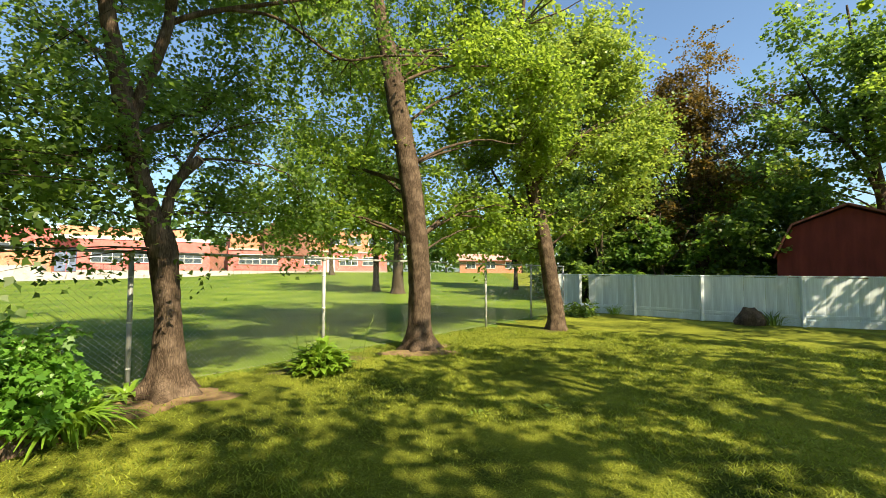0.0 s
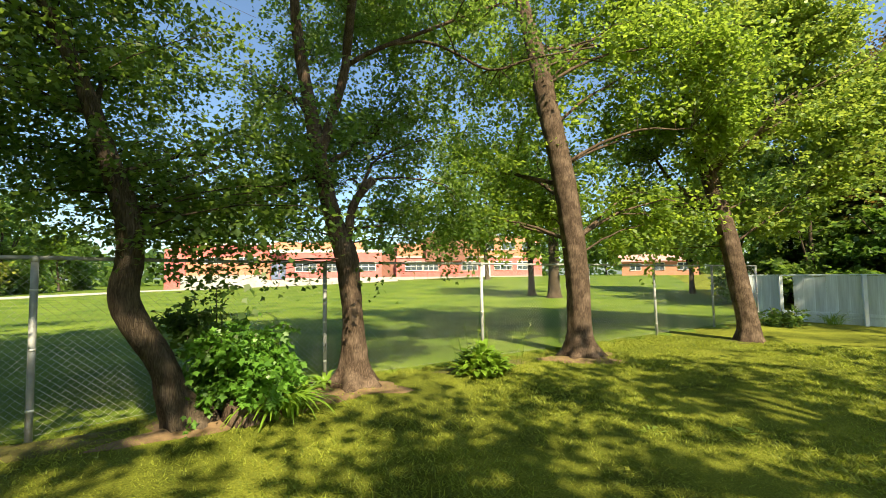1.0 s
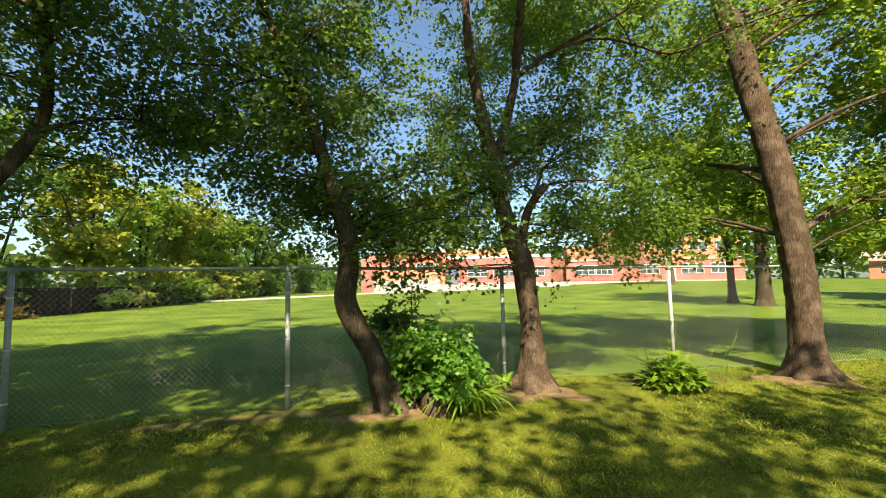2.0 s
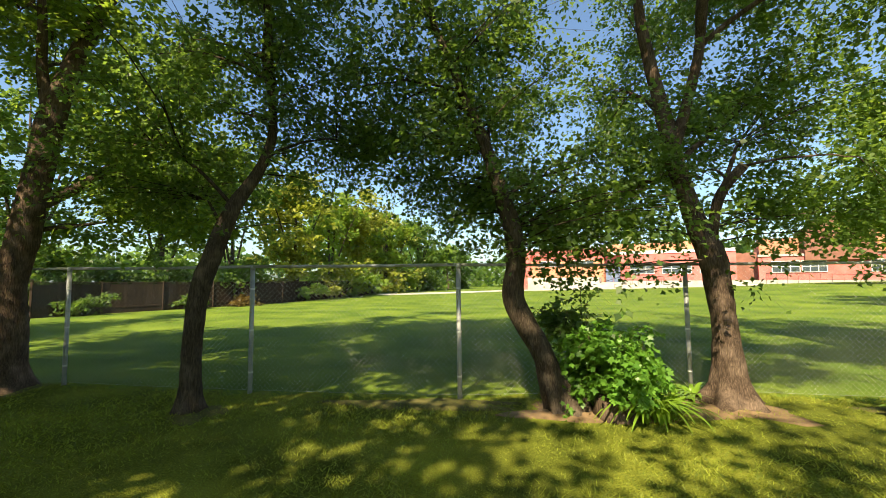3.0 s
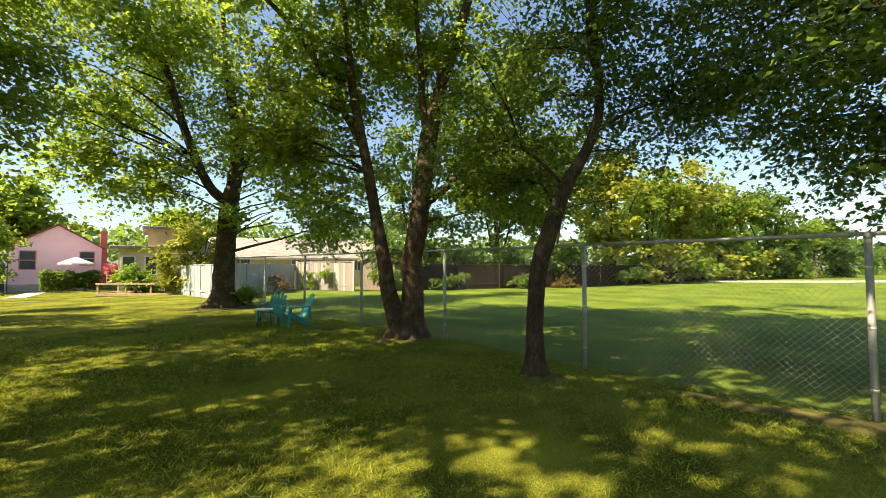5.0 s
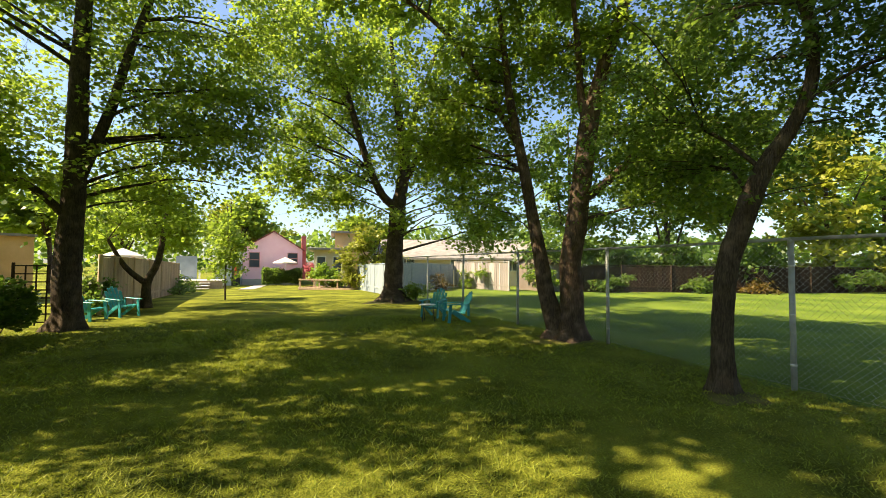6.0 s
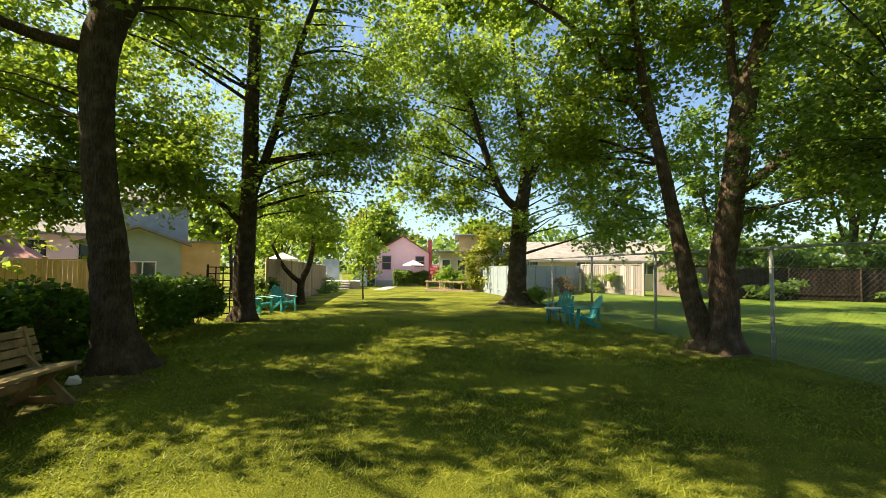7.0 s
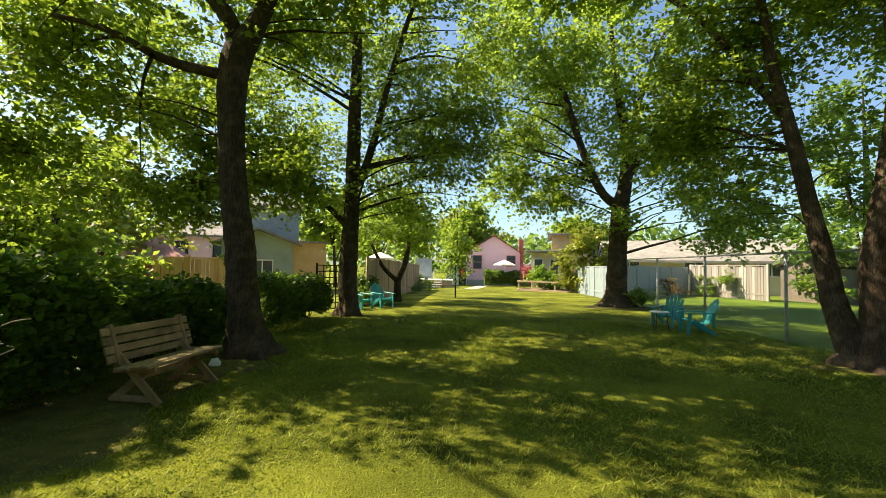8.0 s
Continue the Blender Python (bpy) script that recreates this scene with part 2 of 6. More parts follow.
def beam(a, b, w, h, bevel=0.004, up=(0, 0, 1)):
    """A squared timber from a to b."""
    a, b = Vector(a), Vector(b)
    d = b - a
    x = d.normalized()
    u = Vector(up)
    y = u.cross(x)
    if y.length < 1e-4:
        y = Vector((0, 1, 0)).cross(x)
    y.normalize()
    z = x.cross(y)
    m = Matrix((x, y, z)).transposed().to_4x4()
    m.translation = (a + b) / 2
    return box(0, 0, 0, d.length, w, h, bevel, m)


def prism(outline, depth):
    """An outline in x and z, pushed back along y by depth."""
    bm = bmesh.new()
    front = [bm.verts.new((x, 0, z)) for x, z in outline]
    back = [bm.verts.new((x, depth, z)) for x, z in outline]
    bm.faces.new(front)
    bm.faces.new(list(reversed(back)))
    k = len(outline)
    for i in range(k):
        j = (i + 1) % k
        bm.faces.new((front[j], front[i], back[i], back[j]))
    bmesh.ops.recalc_face_normals(bm, faces=bm.faces)
    return bm


def mesh_arrays(name, verts, sizes, loops):
    """A mesh out of arrays: vertices, corners of each face, and the vertices at the corners."""
    me = bpy.data.meshes.new(name)
    verts, sizes, loops = np.asarray(verts, np.float32), np.asarray(sizes, np.int32), np.asarray(loops, np.int32)
    me.vertices.add(len(verts))
    me.vertices.foreach_set("co", verts.ravel())
    me.loops.add(len(loops))
    me.loops.foreach_set("vertex_index", loops)
    me.polygons.add(len(sizes))
    me.polygons.foreach_set("loop_start", np.concatenate(([0], np.cumsum(sizes)[:-1])).astype(np.int32))
    me.update(calc_edges=True)
    me.validate()
    return me


def tubes(name, paths, sides=6, caps=True):
    """Tapered tubes joined in one mesh; a path is a row of (x, y, z, radius)."""
    V, L, S, base = [], [], [], 0
    ang = np.linspace(0, 2 * np.pi, sides, endpoint=False)
    for p in paths:
        p = np.asarray(p, float)
        c, r = p[:, :3], p[:, 3]
        d = np.gradient(c, axis=0)
        d /= np.linalg.norm(d, axis=1)[:, None] + 1e-9
        ref = np.where(np.abs(d[:, 2:3]) > 0.9, np.array([[1.0, 0, 0]]), np.array([[0, 0, 1.0]]))
        if np.abs(d[:, 2]).mean() > 0.6:
            ref = np.tile([[1.0, 0, 0]], (len(p), 1))
        u = np.cross(ref, d)
        u /= np.linalg.norm(u, axis=1)[:, None] + 1e-9
        w = np.cross(d, u)
        ring = c[:, None, :] + r[:, None, None] * (np.cos(ang)[None, :, None] * u[:, None, :] + np.sin(ang)[None, :, None] * w[:, None, :])
        V.append(ring.reshape(-1, 3))
        n = len(p)
        i, j = np.meshgrid(np.arange(n - 1), np.arange(sides), indexing="ij")
        k = (j + 1) % sides
        q = np.stack((i * sides + j, i * sides + k, (i + 1) * sides + k, (i + 1) * sides + j), -1).reshape(-1, 4) + base
        L.append(q.ravel())
        S.append(np.full(len(q), 4))
        if caps:
            L.append(np.arange(sides)[::-1] + base)
            L.append(np.arange(sides) + base + (n - 1) * sides)
            S.append(np.array([sides, sides]))
        base += n * sides
    return mesh_arrays(name, np.concatenate(V), np.concatenate(S), np.concatenate(L))


# ---- plants ----
STAR = [(0, 0, 0), (0.15, 0.20, 0.02), (0.56, 0.46, 0.08), (0.16, 0.50, 0.02), (0, 1.0, -0.06), (-0.16, 0.50, 0.02), (-0.56, 0.46, 0.08), (-0.15, 0.20, 0.02)]
PALM = [(0, 0, 0), (0.30, 0.06, 0.04), (0.24, 0.24, 0.02), (0.56, 0.50, 0.08), (0.22, 0.58, 0.01), (0, 1.0, -0.08), (-0.22, 0.58, 0.01), (-0.56, 0.50, 0.08), (-0.24, 0.24, 0.02), (-0.30, 0.06, 0.04)]
ARROW = [(0, 0, 0), (0.46, 0.34, 0.07), (0.20, 0.56, 0.02), (0, 1.0, -0.06), (-0.20, 0.56, 0.02), (-0.46, 0.34, 0.07)]
LANCE = [(0, 0, 0), (0.13, 0.4, 0.03), (0, 1.0, -0.05), (-0.13, 0.4, 0.03)]
DIAMOND = [(0, 0, 0), (0.42, 0.5, 0.06), (0, 1.0, -0.06), (-0.42, 0.5, 0.06)]
KITE = [(0, 0, 0), (0.34, 0.42, 0.07), (0, 1.0, -0.08), (-0.34, 0.42, 0.07)]
OVAL = [(0, 0, 0), (0.30, 0.25, 0.05), (0.32, 0.6, 0.04), (0, 1.0, -0.1), (-0.32, 0.6, 0.04), (-0.30, 0.25, 0.05)]


def leaves_mesh(name, pos, out, size, rng, shape, tumble=0.5):
    """Leaves at pos that point along out, their faces turned roughly to the sky."""
    n = len(pos)
    d = out + rng.normal(0, 0.35, (n, 3))
    d /= np.linalg.norm(d, axis=1)[:, None] + 1e-9
    up = np.array([0, 0, 1.0]) + rng.normal(0, tumble, (n, 3))
    s = np.cross(d, up)
    s /= np.linalg.norm(s, axis=1)[:, None] + 1e-9
    u = np.cross(s, d)
    t = np.asarray(shape, float)
    k = len(t)
    sz = size * rng.uniform(0.6, 1.25, n)
    v = pos[:, None, :] + sz[:, None, None] * (t[None, :, 0:1] * s[:, None, :] + t[None, :, 1:2] * d[:, None, :] + t[None, :, 2:3] * u[:, None, :])
    return mesh_arrays(name, v.reshape(-1, 3), np.full(n, k), np.arange(n * k))


def spline(points, step):
    """A smooth run through control points (x, y, z, radius)."""
    p = np.asarray(points, float)
    ext = np.vstack((2 * p[0] - p[1], p, 2 * p[-1] - p[-2]))
    rows = []
    for i in range(1, len(ext) - 2):
        a, b, c, d = ext[i - 1:i + 3]
        m = max(2, int(np.linalg.norm(c[:3] - b[:3]) / step))
        for k in range(m):
            t = k / m
            rows.append(0.5 * ((2 * b) + (c - a) * t + (2 * a - 5 * b + 4 * c - d) * t * t + (3 * b - a - 3 * c + d) * t ** 3))
    rows.append(p[-1])
    r = np.array(rows)
    r[:, 3] = np.maximum(r[:, 3], 0.004)
    return r


def trunk_mesh(name, points, seed, sides=26, step=0.07, rough=0.07, flare=0.0):
    """A trunk with ridged bark and, at the foot, root swellings."""
    rng = np.random.default_rng(seed)
    r = spline(points, step)
    n = len(r)
    c, rad = r[:, :3], r[:, 3]
    d = np.gradient(c, axis=0)
    d /= np.linalg.norm(d, axis=1)[:, None]
    u = np.cross(np.tile([[0.0, 1, 0]], (n, 1)), d)
    u /= np.linalg.norm(u, axis=1)[:, None]
    w = np.cross(d, u)
    ang = np.linspace(0, 2 * np.pi, sides, endpoint=False)
    A = np.tile(ang, (n, 1))
    h = c[:, 2:3]
    ridge = np.zeros((n, sides))
    for k in range(6):
        f, ph, zf = rng.integers(3, 11), rng.uniform(0, 6.3), rng.uniform(0.5, 3.0)
        ridge += np.sin(f * A + ph + zf * h + 0.6 * np.sin(h * rng.uniform(1, 4) + ph)) * rng.uniform(0.3, 1)
    ridge = ridge / 3 + rng.normal(0, 0.35, (n, sides))
    k1, ph = rng.integers(4, 7), rng.uniform(0, 6.3)
    root = flare * np.exp(-np.maximum(h, 0) / 0.16) * (0.5 + 0.5 * np.cos(k1 * A + ph)) ** 2
    R = rad[:, None] * (1 + rough * ridge) + root
    V = c[:, None, :] + R[:, :, None] * (np.cos(A)[:, :, None] * u[:, None, :] + np.sin(A)[:, :, None] * w[:, None, :])
    V = V.reshape(-1, 3)
    i, j = np.meshgrid(np.arange(n - 1), np.arange(sides), indexing="ij")
    k = (j + 1) % sides
    q = np.stack((i * sides + j, i * sides + k, (i + 1) * sides + k, (i + 1) * sides + j), -1).reshape(-1, 4)
    cap = np.arange(sides) + (n - 1) * sides
    me = mesh_arrays(name, V, np.concatenate((np.full(len(q), 4), [sides])), np.concatenate((q.ravel(), cap)))
    me.polygons.foreach_set("use_smooth", [True] * len(me.polygons))
    return me


def crown_parts(tree, nodes, blobs, sprays, per, size, mat, bark, seed, shape=STAR, spread=0.6, thin=0.02, droop=0.25, boughs=4, single=True, fine=1, clump=10):
    """Boughs from the limbs into the blobs (x, y, z, rx, ry, rz), and from them twigs with sprays of leaves."""
    rng = np.random.default_rng(seed)
    nodes = [np.asarray(q, float) for q in nodes]
    base = np.array(nodes)
    joined = []
    for bx, by, bz, rx, ry, rz in blobs:
        for _ in range(boughs if rx * ry * rz > 1.6 else 1):
            x = rng.normal(size=3)
            x *= rng.uniform(0.45, 0.85) / np.linalg.norm(x)
            c = np.array((bx, by, bz)) + x * np.array((rx, ry, rz))
            dist = np.linalg.norm(base[:, :3] - c, axis=1) + 1.4 * np.maximum(0, base[:, 2] - c[2] + 0.25 * np.linalg.norm(base[:, :2] - c[:2], axis=1))
            a = base[np.argmin(dist * rng.uniform(0.9, 1.2, len(base)))]
            e = c - a[:3]
            ln = np.linalg.norm(e) + 1e-6
            mid = a[:3] + e * 0.5 + np.array([0, 0, 0.14 * ln]) + rng.normal(0, 0.07 * ln, 3)
            t = np.linspace(0, 1, 9)[:, None]
            line = (1 - t) ** 2 * a[:3] + 2 * t * (1 - t) * mid + t * t * c + rng.normal(0, 0.012 * ln, (9, 3)) * t
            r0 = min(a[3] * 0.55, 0.008 + thin * 0.5 * ln)
            run = np.column_stack((line, np.linspace(r0, 0.007, 9)))
            joined.append(run)
            nodes += list(run[3:])
    nodes = np.array(nodes)
    if single:
        for run in joined:
            part("bough", tubes("bough", [run], 7), bark, tree)
        joined = []
    vol = np.array([b[3] * b[4] * b[5] for b in blobs]) ** 0.65
    heart = []
    for b in rng.choice(len(blobs), max(3, sprays // clump), p=vol / vol.sum()):
        x = rng.normal(size=3)
        x *= rng.uniform(0.05, 1.0) ** 0.42 / np.linalg.norm(x)
        heart.append(np.array(blobs[b][:3]) + x * np.array(blobs[b][3:6]))
    paths, P, O = joined, [], []
    for k in range(sprays):
        c = heart[k % len(heart)] + rng.normal(0, 0.75 * spread, 3) * np.array([1, 1, 0.6])
        dist = np.linalg.norm(nodes[:, :3] - c, axis=1) + 1.5 * np.maximum(0, nodes[:, 2] - c[2])
        a = nodes[np.argmin(dist)]
        e = c - a[:3]
        ln = np.linalg.norm(e) + 1e-6
        mid = a[:3] + e * 0.5 + np.array([0, 0, 0.1 * ln]) + rng.normal(0, 0.05 * ln, 3)
        t = np.linspace(0, 1, 4)[:, None]
        line = (1 - t) ** 2 * a[:3] + 2 * t * (1 - t) * mid + t * t * c
        if k % 2:
            paths.append(np.column_stack((line, np.linspace(min(a[3] * 0.7, 0.004 + 0.005 * ln), 0.003, 4))))
        flat = e * np.array([1, 1, 0.25])
        flat /= np.linalg.norm(flat) + 1e-6
        for q in range(4):
            dv = flat * 0.6 + rng.normal(0, 0.65, 3) * np.array([1, 1, 0.45])
            dv /= np.linalg.norm(dv)
            length = spread * rng.uniform(0.5, 1.25)
            start = line[rng.integers(1, 4)]
            tip = start + dv * length + np.array([0, 0, -droop * length])
            if q < fine and k % 3 == 0:
                paths.append(np.column_stack((np.array([start, (start + tip) / 2 + np.array([0, 0, 0.06 * length]), tip]), [0.004, 0.003, 0.002])))
            m = max(3, per // 4)
            f = rng.uniform(0.05, 1.05, m)[:, None]
            P.append(start + (tip - start) * f + rng.normal(0, 0.07 * spread / 0.6, (m, 3)))
            side = np.cross(dv, [0, 0, 1.0])
            O.append(dv[None, :] * 0.6 + side[None, :] * rng.choice([-1, 1], m)[:, None] * 0.8 + np.array([0, 0, -droop]))
    tagged(part("twigwork", tubes("twigwork", paths, 3, False), bark, tree), kind="stuff")
    tagged(part("crown", leaves_mesh("crown", np.concatenate(P), np.concatenate(O), size, rng, shape, 0.75), mat, tree), kind="stuff")


def tree(label, limbs, blobs, sprays, per, size, mat, seed, bark=BARK, flare=0.1, shape=STAR, spread=0.6, category="tree", group="", sides=26, thin=0.02, droop=0.25, name="tree", boughs=4, top=0.0):
    """limbs: rows of (x, y, z, radius); the first is the trunk."""
    bx, by, bz = limbs[0][0][:3]
    ob = thing(name, label, category, (bx, by, bz), group=group)
    nodes = []
    for i, limb in enumerate(limbs):
        pts = [(x - bx, y - by, z - bz, r) for x, y, z, r in limb]
        if i == 0:
            pts = [(pts[0][0], pts[0][1], -0.12, pts[0][3] * 1.03)] + pts
        part("trunk" if i == 0 else "limb", trunk_mesh("trunk" if i == 0 else "limb", pts, seed + i, sides if i == 0 else max(10, sides - 14), (0.07 if i == 0 else 0.14) if sides > 14 else 0.25, flare=flare if i == 0 else 0), bark, ob)
        run = spline(pts, 0.3)
        nodes += [q for q in run if q[2] > (1.9 if i == 0 else 0.6) and q[3] < 0.45]
    crown_parts(ob, nodes, [(x - bx, y - by, z - bz, a, b, c) for x, y, z, a, b, c in blobs], sprays, per, size, mat, bark, seed + 90, shape, spread, thin, droop, boughs, sides > 12, 1 if sides > 20 else 0)
    # upper crown, mostly above the view, added for the shade it casts
    if top:
        x, y, z, r = max(spline(limbs[0], 0.5), key=lambda q: q[2])
        x, y, z = x - bx, y - by, z - bz
        run = [(x, y, z, max(r, 0.05)), (x + 0.2, y + 0.2, (z + top) / 2, 0.05), (x, y, top - 1, 0.03)]
        part("leader", tubes("leader", [spline(run, 0.4)], 8), bark, ob)
        half = (top - z) / 2 + 1.0
        crown_parts(ob, [np.array(q) for q in spline(run, 0.4)], [(x, y, z + half - 0.6, 3.2, 3.2, half), (x + 1.5, y - 0.8, z + 0.6, 2.2, 2.2, 1.2), (x - 1.6, y + 0.9, z + 0.8, 2.2, 2.2, 1.2)], 26, 44, 0.2, mat, bark, seed + 190, DIAMOND, 0.8, 0.02, droop, 3, True, 0)
    return ob


# ---- ground ----
# posts of the wire fence, from the far corner to the near one
POSTS = [(4.5, 18.7), (2.9, 16.25), (1.27, 13.76), (-0.19, 11.57), (-1.9, 9.02), (-3.6, 6.47), (-4.68, 3.33), (-6.19, 0.69), (-7.95, -2.0), (-9.35, -4.63), (-10.8, -7.3), (-12.4, -10.05), (-13.9, -12.7), (-14.9, -14.4)]


def ground_sheet():
    k = np.linspace(-1, 1, 161)
    axis = np.sign(k) * (26 * np.abs(k) + 1474 * np.abs(k) ** 7)
    X, Y = np.meshgrid(axis, axis, indexing="ij")
    Z = np.array([[ground_z(x, y) for y in axis] for x in axis])
    Z += 0.012 * np.sin(1.3 * X + 0.7 * Y) * np.sin(1.1 * Y - 0.4 * X) * (np.hypot(X, Y) < 24) - 0.006
    n = len(axis)
    i, j = np.meshgrid(np.arange(n - 1), np.arange(n - 1), indexing="ij")
    q = np.stack((i * n + j, (i + 1) * n + j, (i + 1) * n + j + 1, i * n + j + 1), -1).reshape(-1, 4)
    me = mesh_arrays("ground", np.stack((X, Y, Z), -1).reshape(-1, 3), np.full(len(q), 4), q.ravel())
    me.materials.append(LAWN)
    me.materials.append(FIELD)
    # the school's field, beyond the wire fence, is a deeper green
    line = np.array(POSTS)[::-1]
    cx, cy = X[:-1, :-1] + 0.5 * np.diff(X, axis=0)[:, :-1], Y[:-1, :-1] + 0.5 * np.diff(Y, axis=1)[:-1]
    over = (cx < np.interp(cy, line[:, 1], line[:, 0])) & (cy > -15) & ~((cy > 18.7) & (cx > 5))
    me.polygons.foreach_set("material_index", over.ravel().astype(np.int32))
    tagged(new("ground", me), "mown lawn with dry patches, worn thin under the trees", "lawn", kind="structure")


def strip(name, label, centre, width, mat, lift=0.02, category="pavement"):
    """A flat strip that follows the land along a centre line."""
    V, c = [], [Vector((x, y, 0)) for x, y in centre]
    for i, p in enumerate(c):
        d = (c[min(i + 1, len(c) - 1)] - c[max(i - 1, 0)]).normalized()
        s = Vector((-d.y, d.x, 0)) * width / 2
        for q in (p + s, p - s):
            V.append((q.x, q.y, ground_z(q.x, q.y) + lift))
    bm = bmesh.new()
    vs = [bm.verts.new(v) for v in V]
    for i in range(len(c) - 1):
        bm.faces.new((vs[2 * i + 1], vs[2 * i], vs[2 * i + 2], vs[2 * i + 3]))
    r = bmesh.ops.extrude_face_region(bm, geom=bm.faces[:])
    bmesh.ops.translate(bm, vec=(0, 0, -0.1), verts=[g for g in r["geom"] if isinstance(g, bmesh.types.BMVert)])
    bmesh.ops.recalc_face_normals(bm, faces=bm.faces)
    me = bpy.data.meshes.new(name)
    bm.to_mesh(me)
    bm.free()
    me.materials.append(mat)
    return tagged(new(name, me), label, category, kind="structure")


def patch(name, label, cx, cy, rx, ry, mat, seed, rz=0.0, height=0.03):
    """A low uneven mound of bare earth."""
    rng = random.Random(seed)
    bm = bmesh.new()
    mid = bm.verts.new((0, 0, height))
    rings = []
    ph = [rng.uniform(0, 6.3) for _ in range(4)]
    for k, f in enumerate((0.35, 0.7, 1.0)):
        ring = []
        for a in range(22):
            t = 2 * math.pi * a / 22
            w = f * (1 + 0.22 * math.sin(3 * t + ph[0]) + 0.18 * math.sin(5 * t + ph[1]) + rng.uniform(-0.05, 0.05))
            ring.append(bm.verts.new((rx * w * math.cos(t), ry * w * math.sin(t), height * (1 - f) - 0.02 * (k == 2) + rng.uniform(0, 0.008))))
        rings.append(ring)
    for a in range(22):
        b = (a + 1) % 22
        bm.faces.new((mid, rings[0][a], rings[0][b]))
        for k in range(2):
            bm.faces.new((rings[k][a], rings[k + 1][a], rings[k + 1][b], rings[k][b]))
    me = bpy.data.meshes.new(name)
    bm.to_mesh(me)
    bm.free()
    me.materials.append(mat)
    me.polygons.foreach_set("use_smooth", [True] * len(me.polygons))
    ob = new(name, me)
    ob.matrix_world = pose(cx, cy, ground_z(cx, cy), 0, 0, rz)
    return tagged(ob, label, "bare soil", kind="structure")


ground_sheet()
strip("pavement_1", "pale asphalt path in front of the school", [(-50, 14), (-52, 24), (-54, 34), (-48, 42), (-40, 48), (-30, 54)], 5.5, CONCRETE)
strip("pavement_2", "pale concrete garden path to the pink house", [(-14.6, -27.5), (-17.5, -31.5), (-20, -35)], 1.0, CONCRETE)

# ---- chain-link fence ----
FENCE_TOP = 1.83


def wire_panel():
    """One bay of woven wire, 3.05 m wide: zigzag wires, each hooked into the next; a wire shows two facets."""
    w, wires, rows, r = 0.038, 80, 48, 0.0012
    V, L, base = [], [], 0
    n = np.arange(rows - 1)
    for i in range(wires):
        x = i * w + w / 2
        z = 0.03 + np.arange(rows) * w
        xs = x + np.where(np.arange(rows) % 2 == 0, -1, 1) * w * 0.55 * (1 if i % 2 else -1)
        ys = np.where(np.arange(rows) % 2 == 0, 0.004, -0.004)
        for dx, dy in ((-r, 0.3 * r), (0, -r), (r, 0.3 * r)):
            V.append(np.stack((xs + dx * 0.8, ys + dy, z + abs(dx) * 0.3), -1))
        for k in range(2):
            L.append(np.stack((base + k * rows + n, base + (k + 1) * rows + n, base + (k + 1) * rows + n + 1, base + k * rows + n + 1), -1).reshape(-1))
        base += 3 * rows
    L = np.concatenate(L)
    me = mesh_arrays("wire_mesh", np.concatenate(V), np.full(len(L) // 4, 4), L)
    me.materials.append(WIRE)
    return me


def chain_link():
    fence = thing("chain_link_fence", "galvanized chain-link fence with round posts and top rail", "fence", (*POSTS[0], 0))
    o = Vector((*POSTS[0], 0))
    panel = wire_panel()
    post = tubes("post", [[(0, 0, -0.2, 0.032), (0, 0, FENCE_TOP - 0.02, 0.032)]], 12)
    cap = tubes("cap", [[(0, 0, -0.03, 0.036), (0, 0, 0.015, 0.036), (0, 0, 0.035, 0.024), (0, 0, 0.045, 0.008)]], 12)
    band = tubes("band", [[(0, 0, -0.012, 0.035), (0, 0, 0.012, 0.035)]], 10)
    rng = random.Random(3)
    for i, p in enumerate(POSTS):
        a = part("post", post, POSTSTEEL, fence, smooth=True)
        a.matrix_local = Matrix.Translation(Vector((*p, 0)) - o) @ pose(0, 0, 0, rng.uniform(-0.6, 0.6), rng.uniform(-0.6, 0.6))
        c = part("cap", cap, POSTSTEEL, a)
        c.location = (0, 0, FENCE_TOP - 0.02)
        for z in (0.3, 0.9, 1.5):
            b = part("band", band, GALV, a)
            b.location = (0, 0, z)
    for p, q in zip(POSTS, POSTS[1:]):
        p, q = Vector((*p, 0)), Vector((*q, 0))
        d = q - p
        m = Matrix.Translation(p - o) @ Matrix.Rotation(math.atan2(d.y, d.x), 4, "Z")
        rail = part("rail", tubes("rail", [[(0, 0, FENCE_TOP, 0.022), (d.length / 2, 0, FENCE_TOP - rng.uniform(0, 0.012), 0.022), (d.length, 0, FENCE_TOP, 0.022)]], 10), POSTSTEEL, fence, smooth=True)
        rail.matrix_local = m
        wire = part("wire_mesh", panel, WIRE, fence)
        wire.matrix_local = m @ Matrix.Translation((0, -0.036, 0)) @ Matrix.Diagonal((d.length / 3.06, 1, 1, 1))
        ten = part("tension_wire", tubes("tension_wire", [[(0, -0.036, 0.04, 0.0012), (d.length / 2, -0.036, 0.03, 0.0012), (d.length, -0.036, 0.04, 0.0012)]], 5), POSTSTEEL, fence)
        ten.matrix_local = m


chain_link()


